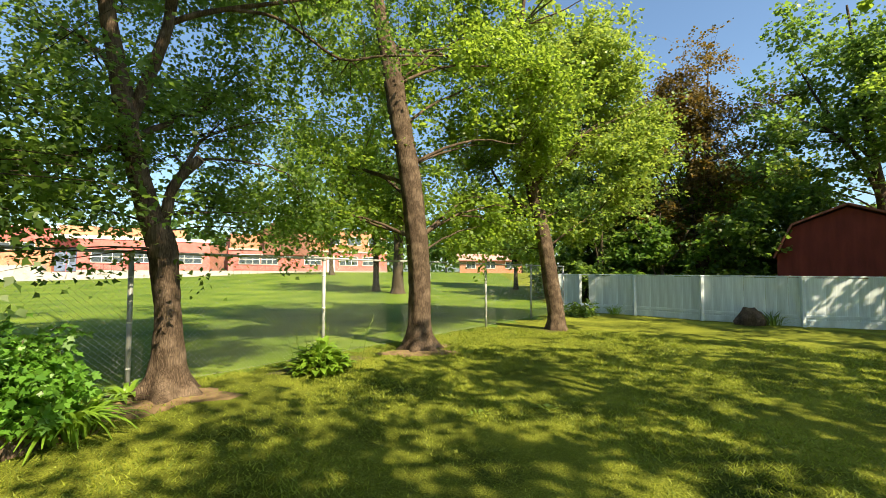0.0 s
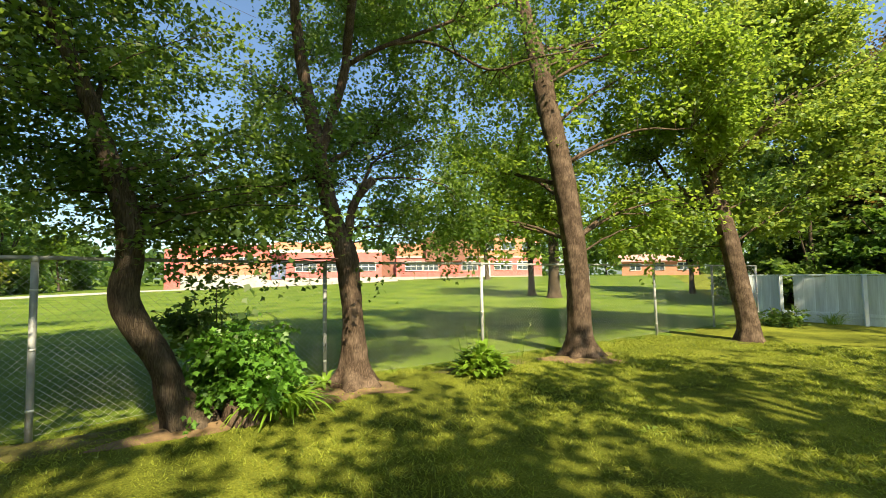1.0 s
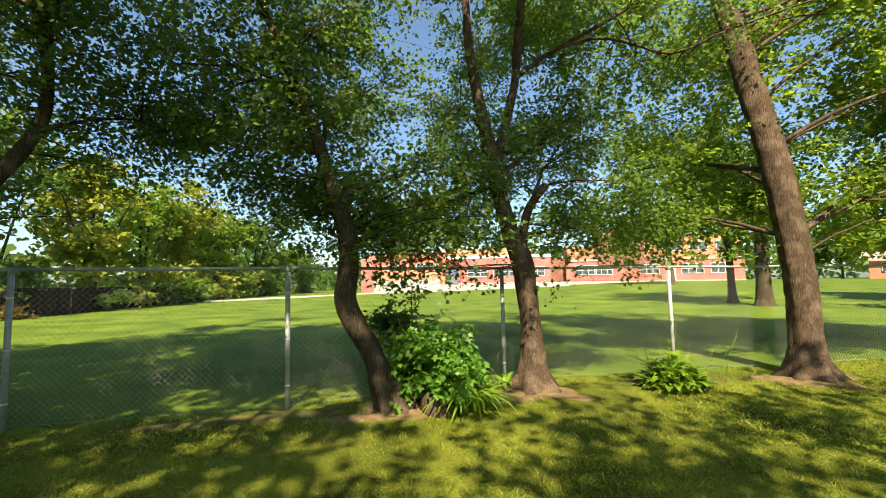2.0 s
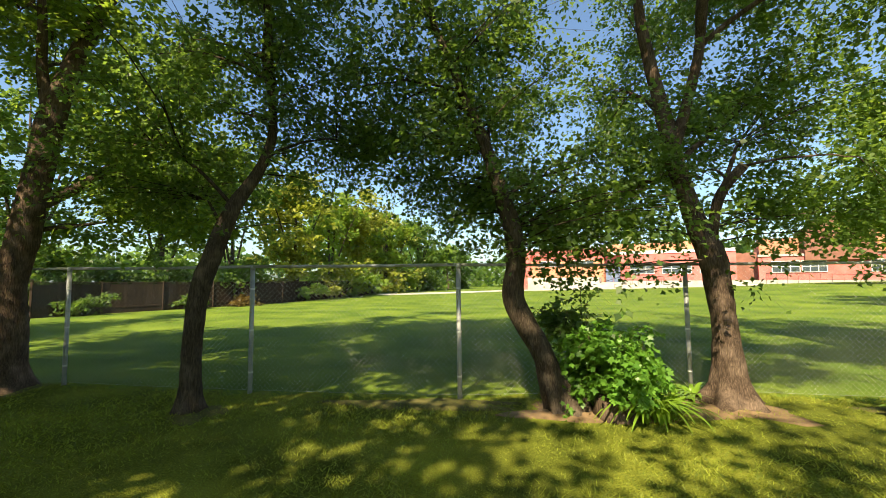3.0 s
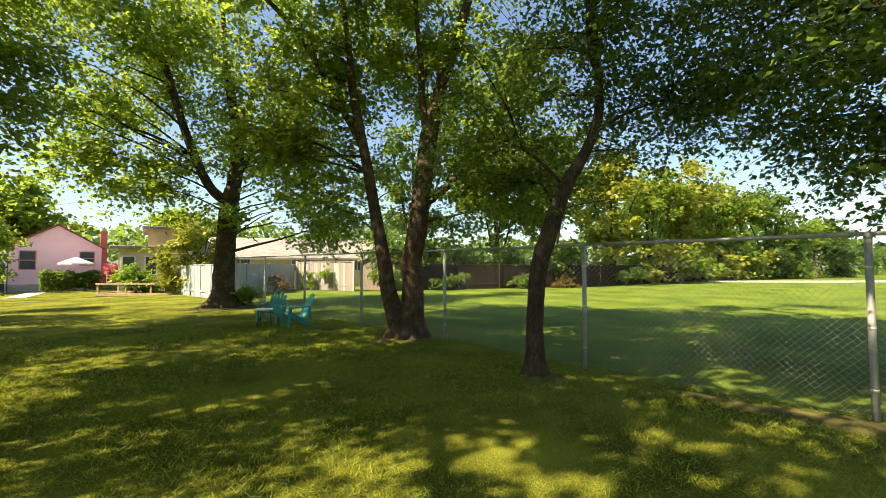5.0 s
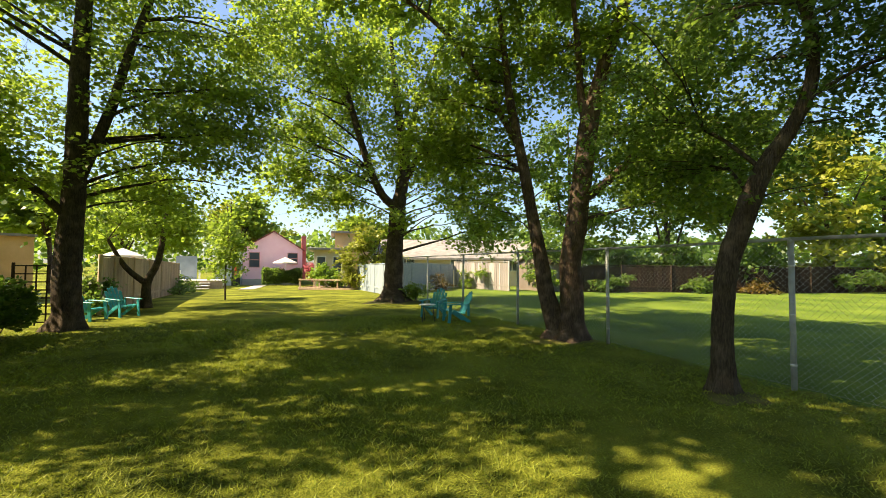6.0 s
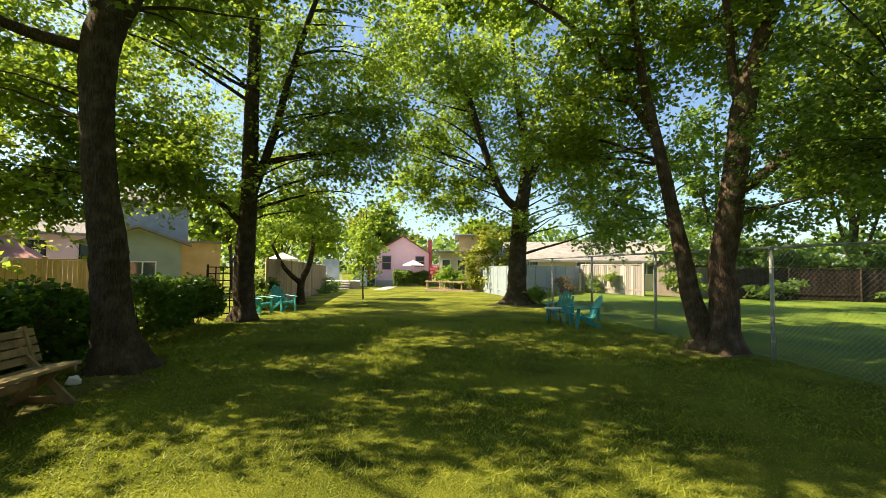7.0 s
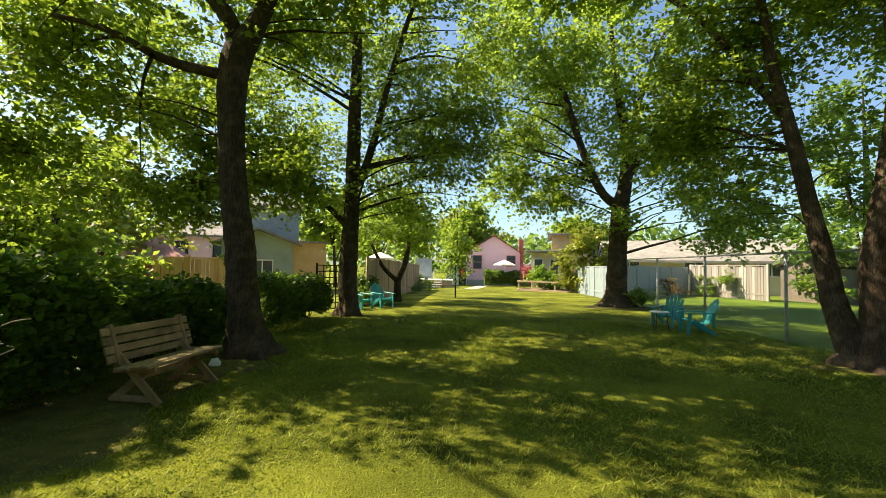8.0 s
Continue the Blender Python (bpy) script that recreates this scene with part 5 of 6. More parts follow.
def gable_roof(w, d, eave, peak, over=0.4, thick=0.14, along="x"):
    """Two roof slabs; the ridge runs along y (the gable faces -y) unless along is x."""
    bm = bmesh.new()
    half = (w if along == "y" else d) / 2
    run = (d if along == "y" else w) / 2 + over
    slope = (peak - eave) / half
    lo = eave - over * slope
    for s in (-1, 1):
        pts = [(0, peak), (s * (half + over), lo), (s * (half + over), lo + thick), (0, peak + thick)]
        ring = []
        for q in (-run, run):
            ring.append([bm.verts.new((a, q, b) if along == "y" else (q, a, b)) for a, b in pts])
        for f in ring:
            bm.faces.new(f)
        for k in range(4):
            bm.faces.new((ring[0][k], ring[0][(k + 1) % 4], ring[1][(k + 1) % 4], ring[1][k]))
    bmesh.ops.recalc_face_normals(bm, faces=bm.faces)
    return bm


def gable_walls(w, d, eave, peak, along="y"):
    if along == "y":
        bm = prism([(-w / 2, -0.5), (w / 2, -0.5), (w / 2, eave), (0, peak - 0.02), (-w / 2, eave)], d)
        bmesh.ops.translate(bm, vec=(0, -d / 2, 0), verts=bm.verts)
        return bm
    bm = prism([(-d / 2, -0.5), (d / 2, -0.5), (d / 2, eave), (0, peak - 0.02), (-d / 2, eave)], w)
    bmesh.ops.translate(bm, vec=(0, -w / 2, 0), verts=bm.verts)
    bmesh.ops.rotate(bm, matrix=Matrix.Rotation(radians(90), 3, "Z"), verts=bm.verts)
    return bm


def school():
    s = thing("school_building", "long low school of red and orange brick with white-framed windows", "building", (-57.7, 39.4, 0.0), 34.2)
    wall = lambda x0, x1, z0, z1, mat, y=0.0, d=9.0, name="wall": part(name, box((x0 + x1) / 2, y + d / 2, (z0 + z1) / 2, x1 - x0, d, z1 - z0), mat, s)
    wall(0, 13, -1, 4.6, ORANGEBRICK)
    wall(0.2, 12.8, 4.6, 6.4, REDBRICK, 1.2)
    wall(-0.6, 2.0, -1, 5.6, REDBRICK, -0.3, 3)
    wall(2.0, 12.6, -1, 2.0, CONCRETE, -1.6, 1.58, "plinth")
    wall(13, 15.2, -1, 5.2, REDBRICK, 1.0, 8, "wall")
    wall(15.2, 28.8, -1, 5.2, REDBRICK)
    wall(13, 28.8, 5.2, 5.6, WHITEPAINT, -0.1, 9.1, "parapet")
    wall(13, 26, 5.6, 6.8, ORANGEBRICK, 2.0, 7)
    wall(28.8, 31, -1, 5.0, BROWNBRICK, 1.6, 7)
    wall(31, 54, -1, 4.6, REDBRICK)
    wall(31.2, 35.4, 4.6, 6.6, ORANGEBRICK, 1.0, 8)
    part("tower", prism([(35.4, 3.8), (41.5, 3.8), (41.5, 9.0), (39.4, 9.3), (37.0, 8.7), (35.4, 7.6)], 8), BROWNBRICK, s).location = (0, -0.4, 0)
    wall(41.52, 43.4, 4.6, 8.6, ORANGEBRICK, -0.3, 8)
    wall(43.42, 54, 4.6, 7.8, ORANGEBRICK, 0.4, 8)
    wall(30.98, 54.02, 4.35, 4.6, CONCRETE, -0.12, 1, "band")
    wall(15.2, 54, -1, 1.5, CONCRETE, -0.14, 0.13, "plinth")
    wall(43.0, 54.4, 7.8, 8.0, CONCRETE, 0.2, 9, "coping")
    wall(-0.2, 13.2, 6.4, 6.6, WHITEPAINT, 1.0, 9, "coping")
    # entrance
    wall(12.0, 16.0, -1, 1.3, CONCRETE, -3.2, 3.1, "landing")
    for k in range(5):
        wall(13, 15, -1, 1.1 - 0.2 * k, CONCRETE, -3.5 - 0.32 * k, 0.31, "step")
    for x in (13.55, 14.65):
        d = part("door", box(x, 0.92, 2.5, 1.02, 0.08, 2.3, 0.01), BLUEDOOR, s)
        part("pane", box(x, 0.87, 2.9, 0.4, 0.02, 0.9), WINGLASS, d)
        part("handle", box(x + (0.36 if x < 14 else -0.36), 0.84, 2.3, 0.04, 0.05, 0.4), GALV, d)
    for a, b, z in ((3.5, 6.5, 4.1), (8.5, 11.5, 4.1)):
        window(s, (a + b) / 2, z, b - a, 0.8, 0, 3, 1)
    for x, w in ((18.0, 3.0), (22.2, 3.4), (26.4, 3.0), (33.6, 2.6), (36.2, 2.2), (42.2, 2.4), (47.6, 2.8), (51.2, 2.6)):
        window(s, x, 3.1, w, 1.3, 0, 3, 2)
    for x in (45.2, 48.6, 52.0):
        window(s, x, 6.2, 2.2, 1.2, 0.4, 2, 1)
    d = part("door", box(44.9, -0.02, 2.6, 1.2, 0.06, 2.3, 0.01), WHITEPAINT, s)
    part("pane", box(44.9, -0.06, 3.0, 0.5, 0.02, 1.0), WINGLASS, d)
    # ramp rails
    for x0, x1, y in ((16.2, 21.0, -3.0), (16.2, 21.0, -4.6), (31.5, 43.0, -2.6)):
        paths = [[(x0, y, 2.3, 0.03), (x1, y, 2.0, 0.03)], [(x0, y, 1.7, 0.02), (x1, y, 1.4, 0.02)]]
        n = int((x1 - x0) / 0.9)
        for k in range(n + 1):
            x = x0 + (x1 - x0) * k / n
            paths.append([(x, y, 0.2, 0.025), (x, y, 2.3 - 0.3 * (x - x0) / (x1 - x0), 0.025)])
        part("railing", tubes("railing", paths, 6), BLACKMETAL, s)
    wall(16.0, 22.0, -1, 1.0, CONCRETE, -4.8, 2.0, "ramp")


def pink_house():
    h = thing("pink_house", "pale pink gabled house with a red chimney and dark-framed windows", "house", (-23.4, -38.5, ground_z(-22, -36)), 147)
    # the gable turns towards the lawn: local -y
    part("wall", gable_walls(5.0, 8, 3.2, 4.8), PINKWALL, h)
    part("roof", gable_roof(5.0, 8, 3.2, 4.82, 0.2, 0.1, "y"), REDROOF, h)
    part("foundation", box(0, -0.02, 0.1, 5.04, 8.02, 0.9), CONCRETE, h)
    for x, hh in ((-1.55, 1.3), (1.65, 1.0)):
        window(h, x, 2.25 + (1.3 - hh) / 2, 0.85, hh, -4.0, 1, 2, PINKROOF)
    part("chimney", box(2.62, -3.6, 2.5, 0.42, 0.42, 4.0), REDBRICK, h)
    annex = part("annex", box(-3.55, -3.2, 1.0, 2.0, 2.4, 3.0), WHITEPAINT, h)
    for k in range(12):
        part("siding", box(-3.55, -4.415, 0.1 + 0.2 * k, 2.02, 0.03, 0.16), WHITEPAINT, annex)
    part("door", box(-2.95, -4.46, 0.95, 0.7, 0.05, 2.0), BLACKMETAL, h)


def houses():
    pink_house()
    h = thing("bungalow", "beige bungalow with flat dark roof edges and brown upper wall", "house", (-20.76, -26.01, ground_z(-20.76, -26.01)), 141)
    part("wall", box(-0.3, 0, 1.2, 2.2, 5, 3.0), BEIGEWALL, h)
    part("roof", box(-0.4, -0.2, 2.78, 2.8, 5.6, 0.16, 0.02), SHINGLE, h)
    part("upper_wall", box(1.3, 1.0, 1.8, 2.6, 5, 4.4), TANWALL, h)
    part("upper_roof", box(1.3, 1.0, 4.08, 3.2, 5.6, 0.16, 0.02), SHINGLE, h)
    part("corner", box(0.82, -1.6, 1.4, 0.4, 0.5, 3.4), BEIGEWALL, h)
    for x in (-0.9, 0.2):
        window(h, x, 1.7, 0.6, 1.1, -2.5, 1, 1)
    h = thing("bungalow", "long bungalow with a pale grey shingle roof behind the fences", "house", (-29.5, -20.5, ground_z(-29, -20)), 125)
    part("wall", gable_walls(12, 8, 2.2, 3.6, "x"), BEIGEWALL, h)
    part("roof", gable_roof(12, 8, 2.2, 3.6, 0.6, 0.15, "x"), SHINGLE, h)
    for x in (-4.0, 0.0, 4.0):
        window(h, x, 1.7, 1.3, 1.0, -4.0, 2, 1)
    h = thing("grey_house", "grey-green sided house with a white-framed window and shingle roof", "house", (-0.18, -26.6, ground_z(0, -26)), 177)
    part("wall", gable_walls(3.4, 6, 2.65, 3.3, "y"), GREENWALL, h)
    part("roof", gable_roof(3.4, 6, 2.65, 3.3, 0.4, 0.12, "y"), SHINGLE, h)
    window(h, 0.2, 1.3, 1.0, 0.9, -3.0, 2, 1)
    part("upper_floor", box(0.4, 3.0, 3.6, 3.6, 3.0, 3.0), BLUEPANEL, h)
    part("upper_roof", gable_roof(3.6, 3.0, 5.1, 5.9, 0.3, 0.12, "x"), SHINGLE, h).location = (0.4, 3.0, 0)
    part("side_wall", box(2.55, -1.8, 1.1, 1.68, 2.2, 3.2), TANWALL, h)
    part("side_roof", box(2.6, -1.8, 2.75, 1.75, 2.5, 0.1), SHINGLE, h)
    g = thing("gazebo", "gazebo with a faded red hipped roof behind the cedar fence", "gazebo", (4.48, -24.34, ground_z(4.48, -24.34)), 8)
    bm = bmesh.new()
    a = [bm.verts.new((x, y, 1.9)) for x, y in ((-2.2, -2.2), (2.2, -2.2), (2.2, 2.2), (-2.2, 2.2))]
    b = [bm.verts.new((x, y, 2.7)) for x, y in ((-0.6, -0.6), (0.6, -0.6), (0.6, 0.6), (-0.6, 0.6))]
    t = bm.verts.new((0, 0, 3.0))
    for k in range(4):
        bm.faces.new((a[k], a[(k + 1) % 4], b[(k + 1) % 4], b[k]))
        bm.faces.new((b[k], b[(k + 1) % 4], t))
    bm.faces.new(list(reversed(a)))
    part("roof", bm, PINKROOF, g)
    for x in (-1.9, 1.9):
        for y in (-1.9, 1.9):
            part("post", box(x, y, 0.9, 0.14, 0.14, 2.0, 0.01), BROWNWOOD, g)
    part("screen", box(0, 0, 1.25, 3.8, 3.8, 0.9), REDROOF, g)
    g.scale = (0.66, 0.66, 0.92)
    h = thing("beige_house", "pale beige house with a dark window behind the gazebo", "house", (3.4, -36.0, ground_z(3, -36)), 180)
    part("wall", gable_walls(5, 6, 3.6, 4.6, "x"), PINKWALL, h)
    part("roof", gable_roof(5, 6, 3.6, 4.6, 0.4, 0.15, "x"), SHINGLE, h)
    for x in (-1.2, 1.4):
        window(h, x, 2.6, 1.1, 1.0, -3.0, 2, 1, BROWNWOOD)
    # small shed beside the school field
    g = thing("garden_shed", "grey shed with a dark gable beside the school field", "shed", (-25.4, -10.9, 0), 76)
    part("wall", gable_walls(2.6, 2.4, 1.7, 2.25, "y"), SHEDWOOD, g)
    part("roof", gable_roof(2.6, 2.4, 1.7, 2.25, 0.15, 0.08, "y"), BROWNWOOD, g)
    part("lamp", box(0.2, -1.25, 1.5, 0.18, 0.08, 0.25, 0.02), BLACKMETAL, g)
    h = thing("far_house", "low orange-brown house with a shallow roof across the field", "house", (3.4, 71.5, 1.4), 2)
    part("wall", gable_walls(9.5, 7, 2.0, 2.9, "x"), ORANGEBRICK, h)
    part("roof", gable_roof(9.5, 7, 2.0, 2.9, 0.5, 0.15, "x"), PINKROOF, h)
    for x in (-3, 0, 3):
        window(h, x, 1.2, 1.4, 1.0, -3.5, 2, 1)
    # barn-shaped shed
    g = thing("barn_shed", "dark red barn-shaped shed with a gambrel roof, in shade", "shed", (14.9, 18.15, 0), -37)
    prof = [(-2.15, 0), (2.15, 0), (2.15, 2.3), (1.6, 3.45), (0, 4.1), (-1.6, 3.45), (-2.15, 2.3)]
    part("wall", prism(prof, 3.2), BARNRED, g)
    for k in range(4):
        p, q = ((-2.25, 2.16), (-1.65, 3.49), (0, 4.17), (1.65, 3.49), (2.25, 2.16))[k:k + 2]
        part("roof_slab", beam((p[0], 1.55, p[1] + 0.05), (q[0], 1.55, q[1] + 0.05), 3.5, 0.07, 0.0), REDROOF, g)


school()
houses()


def far_woods(count, seed):
    """The leafy skyline beyond the houses and the field."""
    rng = np.random.default_rng(seed)
    a = rng.uniform(0, 2 * np.pi, count)
    r = rng.uniform(112, 140, count)
    top = 10.5 + 2.2 * np.sin(a * 9) + 1.6 * np.sin(a * 23 + 1) + 1.2 * np.sin(a * 51 + 2)
    z = rng.random(count) ** 0.7 * top
    pos = np.column_stack((r * np.cos(a), r * np.sin(a), z))
    me = leaves_mesh("woods", pos, rng.normal(0, 1, (count, 3)), 1.9, rng, DIAMOND, 0.9)
    me.materials.append(MAPLE)
    tagged(new("woods", me), "leafy green skyline of distant trees", "trees", kind="stuff")


far_woods(26000, 77)


# ---- plants by the fence ----
def shrub(name, label, at, blobs, sprays, per, size, mat, seed, shape=STAR, category="shrub", spread=0.3, stems=5, droop=0.2, stem_r=0.012, group=""):
    """A bush of several stems with leaves in blobs, given round its foot."""
    rng = random.Random(seed)
    ob = thing(name, label, category, (at[0], at[1], ground_z(*at)), group=group)
    nodes, paths = [], []
    for k in range(stems):
        b = blobs[k % len(blobs)]
        a, r = rng.uniform(0, 6.3), rng.uniform(0.02, 0.12)
        foot = (r * math.cos(a) + b[0] * 0.3, r * math.sin(a) + b[1] * 0.3, -0.03, stem_r)
        tip = (b[0] + rng.uniform(-0.4, 0.4) * b[3], b[1] + rng.uniform(-0.4, 0.4) * b[4], b[2] + 0.5 * b[5], stem_r * 0.4)
        run = spline([foot, tuple((p + q) / 2 + rng.uniform(-0.03, 0.03) for p, q in zip(foot[:3], tip[:3])) + (stem_r * 0.7,), tip], 0.08)
        paths.append(run)
        nodes += list(run[2:])
    for p in paths:
        part("stem", tubes("stem", [p], 6), BARK, ob)
    crown_parts(ob, nodes, blobs, sprays, per, size, mat, BARK, seed, shape, spread, 0.01, droop, 1, False)
    return ob


def strap_leaf(length, width, arch, seg=6):
    """One arching strap leaf along +x, creased along its middle."""
    V, F = [], []
    for i in range(seg + 1):
        t = i / seg
        x = length * (t - 0.18 * t * t)
        z = arch * length * (1.5 * t - 1.75 * t * t)
        w = width * (0.55 + 1.3 * t - 1.8 * t * t) + 0.002
        V += [(x, -w, z + w * 0.35), (x, 0, z), (x, w, z + w * 0.35)]
    for i in range(seg):
        for k in range(2):
            F.append((3 * i + k, 3 * i + k + 1, 3 * i + 4 + k, 3 * i + 3 + k))
    return V, F


def clump(name, label, at, count, length, width, arch, mat, seed, radius=0.12, tilt=(10, 60), category="plant", stalks=0, lift=0.0):
    """A clump of broad or strap leaves, each a part of its own, rising from one crown."""
    rng = random.Random(seed)
    ob = thing(name, label, category, (at[0], at[1], ground_z(*at)))
    shared = []
    for k in range(4):
        V, F = strap_leaf(length * rng.uniform(0.8, 1.15), width * rng.uniform(0.85, 1.15), arch * rng.uniform(0.7, 1.2))
        me = bpy.data.meshes.new("leaf")
        me.from_pydata(V, [], F)
        me.materials.append(mat)
        me.polygons.foreach_set("use_smooth", [True] * len(F))
        shared.append(me)
    for k in range(count):
        a = rng.uniform(0, 360)
        r = radius * rng.random() ** 0.5
        leaf = part("leaf", shared[k % 4], mat, ob)
        s = rng.uniform(0.65, 1.1)
        leaf.matrix_local = pose(r * math.cos(radians(a)), r * math.sin(radians(a)), lift * (1 - (r / radius) ** 2) * rng.uniform(0.4, 1.0), rng.uniform(-12, 12), -rng.uniform(*tilt), a + rng.uniform(-25, 25)) @ Matrix.Scale(s, 4)
    for k in range(stalks):
        a, r, h = rng.uniform(0, 6.3), rng.uniform(0, radius * 1.6), rng.uniform(0.6, 0.95)
        lean = (r * math.cos(a) + rng.uniform(-0.12, 0.12), r * math.sin(a) + rng.uniform(-0.12, 0.12))
        st = part("flower_stalk", tubes("flower_stalk", [[(r * math.cos(a), r * math.sin(a), 0, 0.003), (lean[0] * 1.1, lean[1] * 1.1, h * 0.6, 0.0025), (lean[0] * 1.3, lean[1] * 1.3, h, 0.002)]], 5), HOSTA, ob)
        n = 9
        pos = np.array([(lean[0] * 1.25 + rng.uniform(-0.02, 0.02), lean[1] * 1.25 + rng.uniform(-0.02, 0.02), h * (0.7 + 0.3 * i / n)) for i in range(n)])
        out = np.array([(rng.uniform(-1, 1), rng.uniform(-1, 1), 0.2) for _ in range(n)])
        tagged(part("seed_pod", leaves_mesh("seed_pod", pos, out, 0.05, np.random.default_rng(seed + k), LANCE), YELLOWLEAF, st), kind="stuff")
    return ob


def boulder(name, label, at, size, mat, seed, category, z=0.0, rz=0.0):
    rng = random.Random(seed)
    bm = bmesh.new()
    bmesh.ops.create_icosphere(bm, subdivisions=3, radius=1)
    for v in bm.verts:
        n = noise.noise(v.co * 1.7 + Vector((seed, 0, 0))) * 0.35 + noise.noise(v.co * 5 + Vector((0, seed, 0))) * 0.12
        v.co *= 1 + n
        v.co = Vector((v.co.x * size[0], v.co.y * size[1], max(-0.4, v.co.z) * size[2]))
    me = bpy.data.meshes.new(name)
    bm.to_mesh(me)
    bm.free()
    me.materials.append(mat)
    me.polygons.foreach_set("use_smooth", [True] * len(me.polygons))
    ob = new(name, me)
    ob.matrix_world = pose(at[0], at[1], ground_z(*at) + z, 0, 0, rz)
    return tagged(ob, label, category)


shrub("maple_sapling", "bushy maple seedling with bright green lobed leaves by the fence", (-3.5, 4.62),
      [(0.0, 0.05, 0.74, 0.40, 0.40, 0.38), (-0.08, 0.25, 0.6, 0.38, 0.38, 0.36), (0.12, 0.05, 0.36, 0.34, 0.34, 0.26), (0.1, 0.3, 0.8, 0.3, 0.3, 0.26)], 200, 36, 0.085, SEEDLING, 31, PALM, spread=0.22, stems=8, droop=0.5)
shrub("maple_sapling", "thin upright maple shoot with dark leaves behind the seedling", (-3.85, 4.72),
      [(0, 0, 1.3, 0.1, 0.1, 0.34), (-0.2, -0.16, 1.05, 0.2, 0.2, 0.14), (0.05, 0.1, 1.0, 0.25, 0.25, 0.2)], 44, 10, 0.1, MAPLE, 32, PALM, spread=0.2, stems=3, droop=0.4)
clump("daylily", "clump of yellow-green strap leaves at the foot of the fence", (-2.98, 5.0), 120, 0.56, 0.024, 0.6, HOSTA, 33, 0.26, (5, 50))
clump("hosta", "hosta with broad light green leaves and seed stalks by the fence", (-1.5, 7.85), 290, 0.24, 0.066, 0.35, HOSTA, 34, 0.40, (-5, 60), stalks=14, lift=0.42)
clump("hosta", "small weeds growing round the foot of the post", (-3.35, 6.2), 30, 0.3, 0.04, 0.5, HOSTA, 35, 0.15, (10, 60))
boulder("stump", "low reddish tree stump behind the strap leaves", (-3.2, 4.62), (0.24, 0.2, 0.26), BARK_RED, 5, "stump", 0.06)
# the last patch: bare soil, with the hedge's deep shade in its colour
for i, (x, y, rx, ry, rz) in enumerate(((-2.9, 6.2, 0.95, 0.7, 30), (-3.5, 4.4, 1.0, 0.5, 62), (-0.2, 9.8, 0.9, 0.6, 50), (-5.45, 0.1, 0.45, 0.35, 0), (-7.9, -2.9, 0.8, 0.7, 0), (-12.1, -11.6, 1.3, 1.1, 0), (0.7, -6.6, 0.8, 0.55, 100), (3.1, 13.2, 0.5, 0.4, 0), (-4.6, 2.9, 1.4, 0.28, 62), (-1.6, 8.5, 1.2, 0.3, 56), (1.95, -4.7, 2.1, 0.8, 66))):
    patch("soil_%d" % (i + 1), "bare soil by the hedge, its dark tone taking in the shade" if i == 10 else "bare reddish soil at the foot of a tree" if i < 3 else "thin worn turf at the foot of a tree", x, y, rx, ry, SOIL if i < 3 else THIN, 60 + i, rz, 0.01 if i > 2 else 0.016)
shrub("shrub", "low green weeds against the white fence", (4.7, 17.3), [(0, 0, 0.35, 0.5, 0.5, 0.35), (0.3, -0.5, 0.25, 0.35, 0.3, 0.25)], 34, 30, 0.11, MAPLE, 41, OVAL)
clump("grass_tuft", "tuft of long grass by the white fence", (6.2, 17.9), 60, 0.6, 0.012, 0.5, HOSTA, 42, 0.2, (20, 70))
boulder("stump", "old brown stump against the white fence", (9.52, 15.2), (0.42, 0.3, 0.42), BARK_RED, 8, "stump", 0.1)
clump("grass_tuft", "tuft of long grass beside the stump", (10.0, 14.95), 60, 0.7, 0.012, 0.5, MAPLE, 43, 0.22, (20, 75))
shrub("shrub", "green shoots at the foot of the spreading maple", (-13.0, -11.2), [(0, 0, 0.4, 0.5, 0.5, 0.4)], 30, 30, 0.12, MAPLE_LIGHT, 44, ARROW)


